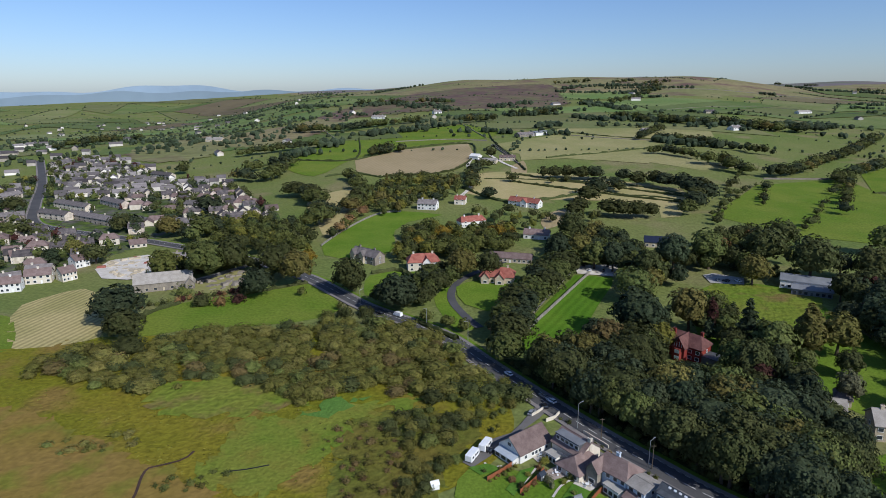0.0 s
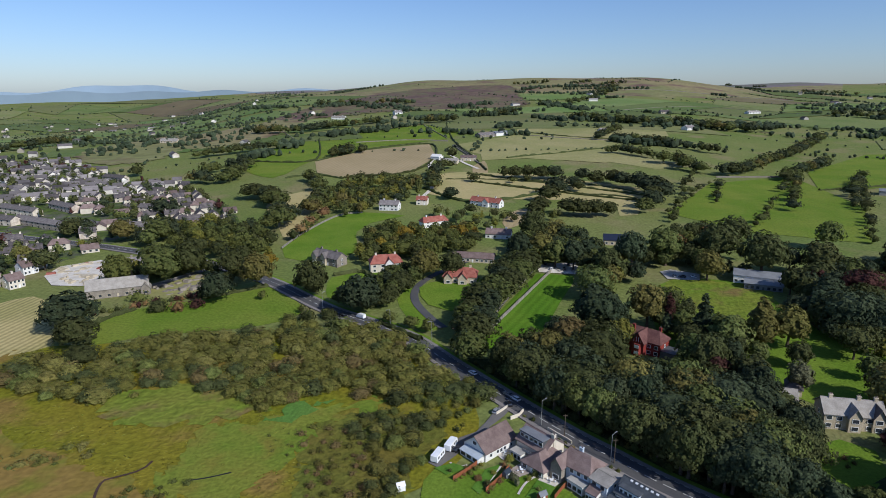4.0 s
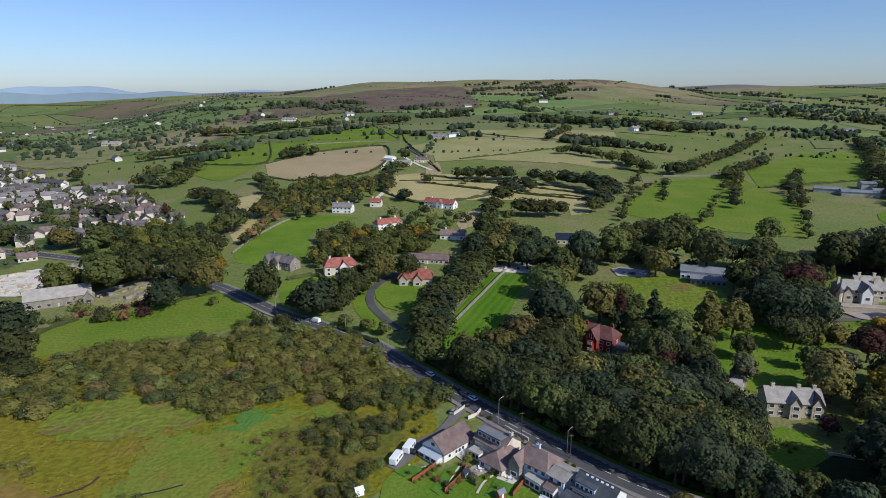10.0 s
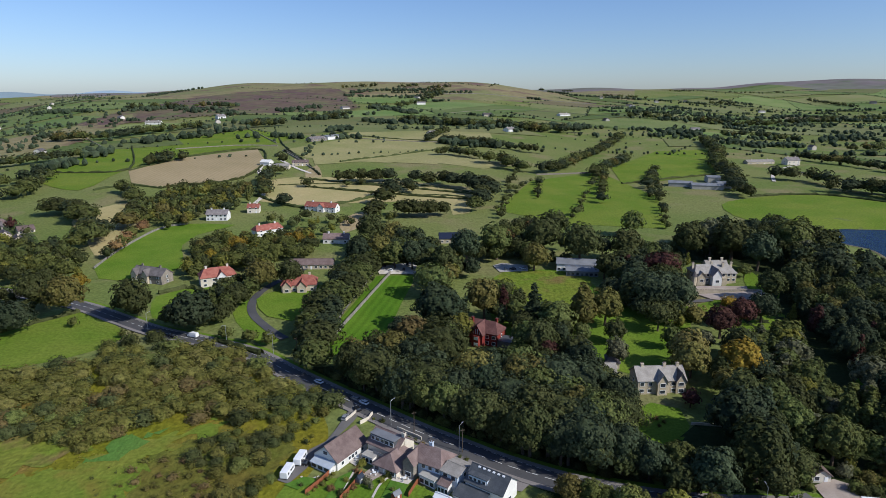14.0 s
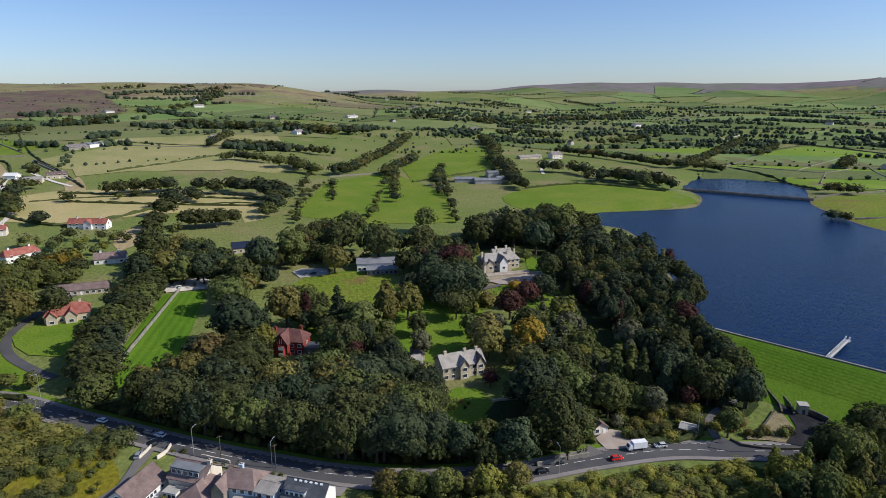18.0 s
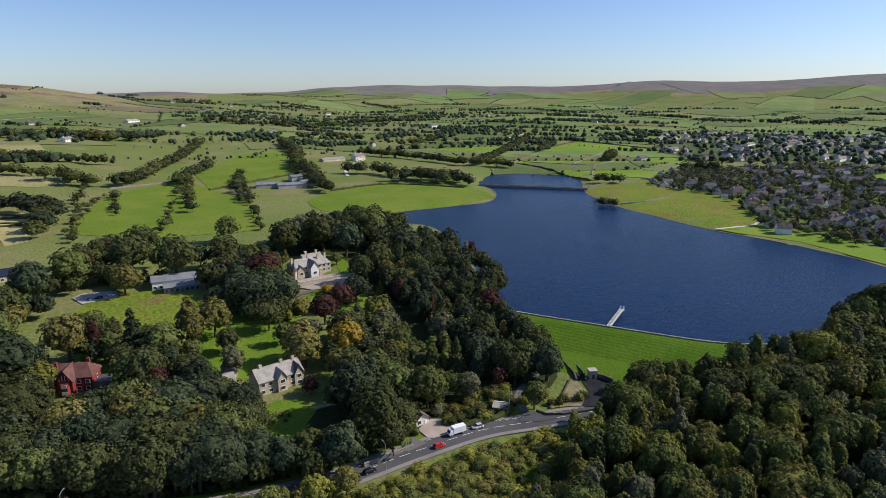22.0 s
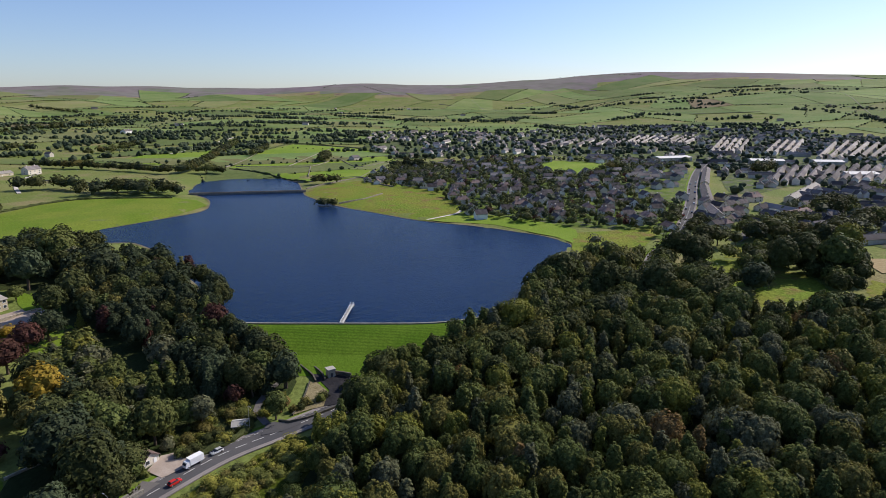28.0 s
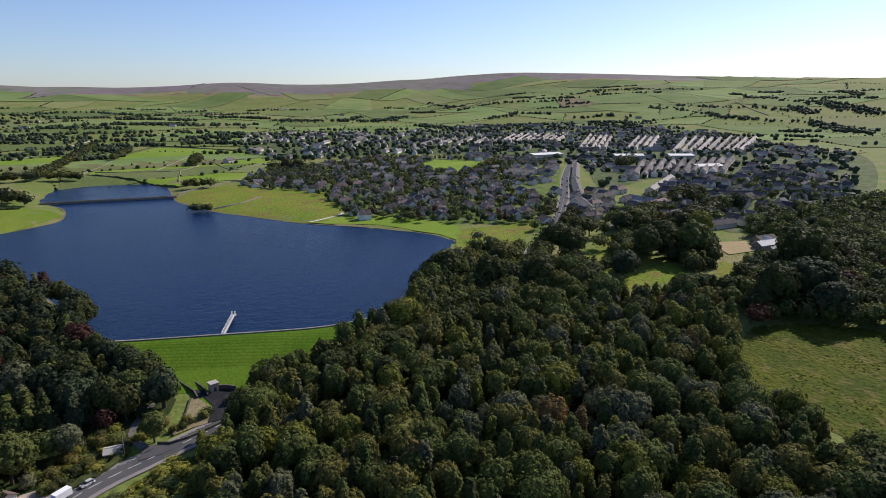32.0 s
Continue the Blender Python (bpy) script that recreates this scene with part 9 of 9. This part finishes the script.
for k, (x, y) in enumerate([(133.5, 345), (135.8, 348), (155.2, 332), (164.9, 328.6), (158.6, 329.4)]):
    vehicle(x, y, 20 + 30 * k, (3, 0, 2, 0, 1)[k], "car", "cars parked under the trees")
for k in range(16):
    i = len(MAIN) - 90 - k * 5 + (k % 3)
    p, q = MAIN[i], MAIN[i + 1]
    side = 2.9 if k % 2 else -2.9
    x, y = offset_line([p, q], side)[0]
    vehicle(x, y, math.degrees(math.atan2(q[1] - p[1], q[0] - p[0])), (0, 2, 1, 3, 4, 0, 1, 2)[k % 8], "car", "cars on the town road")
for k, (x, y) in enumerate([(31, 196.1), (36.3, 200.4), (13.7, 173.3)] + [(530.8, -204.2), (499.7, -178.4)]):
    vehicle(x, y, 60 + 40 * k, (2, 1, 1, 0, 2)[k], "car", "cars on drives")


def caravan(x, y, turn):
    root = thing("caravan", pose(x, y, ground(x, y) + 0.15, 0, 0, turn), "white touring caravan on the tarmac drive", "caravan", "caravans on the drive")
    piece("body", loft(((-3.0, 1.1, 0.7, 2.5, 1.05), (-2.8, 1.15, 0.45, 2.65, 1.08), (2.5, 1.15, 0.45, 2.65, 1.08), (3.0, 1.1, 0.6, 2.2, 1.0))).mesh("body", WHITE_PAINT), root)
    for x0 in (-1.8, 0.2, 1.5):
        piece("window", Shape().box(x0 - 0.45, -1.2, 1.35, x0 + 0.45, -1.12, 2.0).mesh("window", GLASS), root)
    for side in (-1, 1):
        piece("wheel", WHEEL, root, pose(0, side * 1.1, 0.33))
    piece("drawbar", Shape().box(3.0, -0.08, 0.45, 4.1, 0.08, 0.57).mesh("drawbar", METAL_DARK), root)


caravan(*(8.8, 169.5), 62)
caravan(*(13.3, 175.2), 62)


# ---------------------------------------------------------------- street furniture
def street_lamp(x, y, turn):
    root = thing("street_lamp", pose(x, y, ground(x, y), 0, 0, turn), "tall grey steel street lamp with a short arm", "street lamp", "street lamps of the main road")
    piece("pole", Shape().tube((0, 0, -0.3), (0, 0, 9.4), 0.12, 0.07, 7).mesh("pole", GALVANISED), root)
    arm = piece("arm", Shape().tube((0, 0, 9.35), (1.6, 0, 9.75), 0.06, 0.05, 6).mesh("arm", GALVANISED), root)
    piece("lantern", Shape().column(((0.35, 0.14, 9.64), (0.42, 0.17, 9.74), (0.3, 0.1, 9.84))).mesh("lantern", METAL_GREY), arm, pose(1.9, 0, 0))


line_l, line_r = offset_line(MAIN, 5.7), offset_line(MAIN, -5.9)
for spot, side in (((45.2, 186.5), -1), ((62, 164.2), -1), ((-8, 275.8), 1), ((-43.2, 303), -1), ((11.1, 259.4), 1), ((129.4, 108), -1), ((180.2, 92.3), 1), ((226.8, 56.3), 1)):
    line = line_l if side > 0 else line_r
    i = min(range(1, len(line) - 1), key=lambda k: math.dist(line[k], spot))
    a, b = line[i - 1], line[i + 1]
    street_lamp(*spot, math.degrees(math.atan2(b[1] - a[1], b[0] - a[0])) + (-90 if side > 0 else 90))


def pole(x, y):
    root = thing("utility_pole", pose(x, y, ground(x, y)), "brown wooden utility pole with a crossbar", "utility pole", "utility poles beside the road")
    piece("mast", Shape().tube((0, 0, -0.4), (0, 0, 8.6), 0.15, 0.1, 7).mesh("mast", BARK), root)
    piece("crossbar", Shape().box(-0.8, -0.06, 8.0, 0.8, 0.06, 8.15).mesh("crossbar", BARK), root)


for x, y in [(51.2, 178.6), (62.8, 163.4), (20.7, 253.9)]:
    pole(x, y)


# ---------------------------------------------------------------- chapel ground and quarry yard
drape("building_site", [(-221.6, 376.1), (-222.5, 396.4), (-203.7, 410.4), (-178.4, 385.9), (-171.3, 361.2), (-190.4, 354.4), (-207.1, 357)], GRAVEL, "pale bare building site with rubble", "building site", 2)


def rubble(poly, n, seed, material, label):
    rng = random.Random(seed)
    xs, ys = [p[0] for p in poly], [p[1] for p in poly]
    s = Shape()
    for _ in range(n * 6):
        x, y = rng.uniform(min(xs), max(xs)), rng.uniform(min(ys), max(ys))
        if len(s.f) < n * 6 and inside(poly, x, y):
            w, d, h = rng.uniform(0.6, 3.2), rng.uniform(0.6, 2.6), rng.uniform(0.3, 1.6)
            m = pose(x, y, ground(x, y), 0, 0, rng.uniform(0, 180))
            b = Shape().box(-w, -d, -0.3, w, d, h, min(w, d) * 0.4)
            s.add([tuple(m @ Vector(q)) for q in b.v], b.f)
    tagged(new("rubble", s.mesh("rubble", material)), label, "rubble", kind="stuff")


SITE = [(-220.1, 375.8), (-221.1, 393.7), (-202.2, 407.2), (-179.8, 385.8), (-173.7, 363.5), (-191.6, 356.8)]
rubble(SITE, 60, 4, STONE, "heaps of pale stone and rubble on the site")
rubble(SITE, 6, 5, TILE_RED, "stacks of red bricks and tiles on the site")
rubble([(-146, 349.7), (-125.4, 369.9), (-115.1, 347.5), (-130.2, 333.5)], 40, 6, STONE_DARK, "weathered gravestones in the churchyard")
house((-163.1, 350.1), (-158.8, 354.4), 6, 9.0, 9.6, STONE_DARK, STONE_DARK, "square dark stone chapel tower", category="tower", chimneys=(), windows=False, hip=0.6)
for a, b, w in (((-234.8, 378.4), (-230, 386.1), RENDER_WHITE), ((-245.9, 345.5), (-233.3, 350.5), RENDER_CREAM), ((-250.2, 330.2), (-240.6, 334), RENDER_WHITE), ((-226.6, 350.5), (-221.7, 357.3), RENDER_CREAM), ((-283.5, 388.9), (-272.8, 396.6), RENDER_CREAM)):
    house(a, b, 9, 5.2, 8.2, w, SLATE_BROWN, "white rendered house on the edge of the town", cols=4, chimneys=((0.5, 0.5),))


def tussocks(poly, n, seed):
    """Tufts of grass over the marsh."""
    gen = np.random.default_rng(seed)
    xs, ys = [p[0] for p in poly], [p[1] for p in poly]
    v, f = [], []
    while len(f) < n * 3:
        x, y = gen.uniform(min(xs), max(xs)), gen.uniform(min(ys), max(ys))
        if not inside(poly, x, y) or noise.noise((x * 0.05, y * 0.05, 0.0)) + gen.uniform(-0.3, 0.3) < 0:
            continue
        z, w, h = ground(x, y), gen.uniform(0.4, 1.2), gen.uniform(0.1, 0.4)
        for k in range(3):
            a = gen.uniform(0, 6.28)
            m = len(v)
            v += [(x - w * math.cos(a), y - w * math.sin(a), z), (x + w * math.cos(a), y + w * math.sin(a), z), (x + 0.4 * w * math.sin(a), y + 0.4 * w * math.cos(a), z + h + 0.1)]
            f.append((m, m + 1, m + 2))
    tagged(new("tussocks", mesh_of("tussocks", v, f, leaves("tuft", (0.165, 0.172, 0.028), (0.20, 0.180, 0.036), island=0.35))), "tufts of coarse marsh grass", "grass", kind="stuff")


tussocks([(-174.2, 203), (-157.8, 216), (-105.5, 215.7), (-58.6, 202.2), (-29.9, 202.1), (-12.2, 180), (-4.1, 146.7), (-132.1, 146.8)], 1100, 8)
tussocks([(229.6, -133.4), (261.6, -158.2), (265.6, -190.8), (249.1, -222.3), (200.5, -191.8), (156.1, -147.3), (178.3, -141.5), (197.3, -137.6)], 900, 9)


def stream():
    """A narrow winding channel of brown water in the marsh."""
    ribbon("stream", spline([(-87.7, 146.0), (-87.9, 152.0), (-90.0, 160.5), (-89.8, 164.7), (-86.3, 166.3), (-82.1, 168.4), (-80.3, 170.6), (-79.5, 173.7)], 2), 0.42, -0.42, mat("peat_water", (0.060, 0.032, 0.014), (0.075, 0.040, 0.020), 0.2, 1.0, rough=0.25, bump=0.1, spec=0.4), 0.3, "narrow brown stream winding through the marsh", "stream")
    ribbon("ditch", spline([(-65.5, 162.8), (-59.9, 163.9), (-53.6, 166.1)], 2), 0.3, -0.3, mat("ditch_water", (0.02, 0.02, 0.014), (0.03, 0.03, 0.02), 0.2, 1.0, rough=0.25, bump=0.1, spec=0.4), 0.3, "short dark ditch in the marsh", "ditch")


stream()


def terrace_of_hall():
    """The balustraded terrace before the hall."""
    a, b = (227.5, 250.5), (259.5, 238.2)
    m, n = frame_between(a, b)
    t = thing("terrace_wall", m, "pale stone balustraded garden terrace", "terrace")
    piece("retaining_wall", Shape().box(0, 0, -1.5, n, 0.6, 2.2).mesh("retaining_wall", STONE), t)
    piece("paving", Shape().box(0, 0.6, -1.5, n, 9, 2.0).mesh("paving", GRAVEL_WARM), t)
    piece("coping", Shape().box(-0.1, -0.1, 3.0, n + 0.1, 0.45, 3.2).mesh("coping", STONE), t)
    post = Shape().column(((0.14, 0.14, 2.2), (0.2, 0.2, 2.6), (0.12, 0.12, 3.0))).mesh("baluster", STONE)
    for i in range(int(n / 0.9)):
        piece("baluster", post, t, pose(0.45 + i * 0.9, 0.2, 0))


terrace_of_hall()
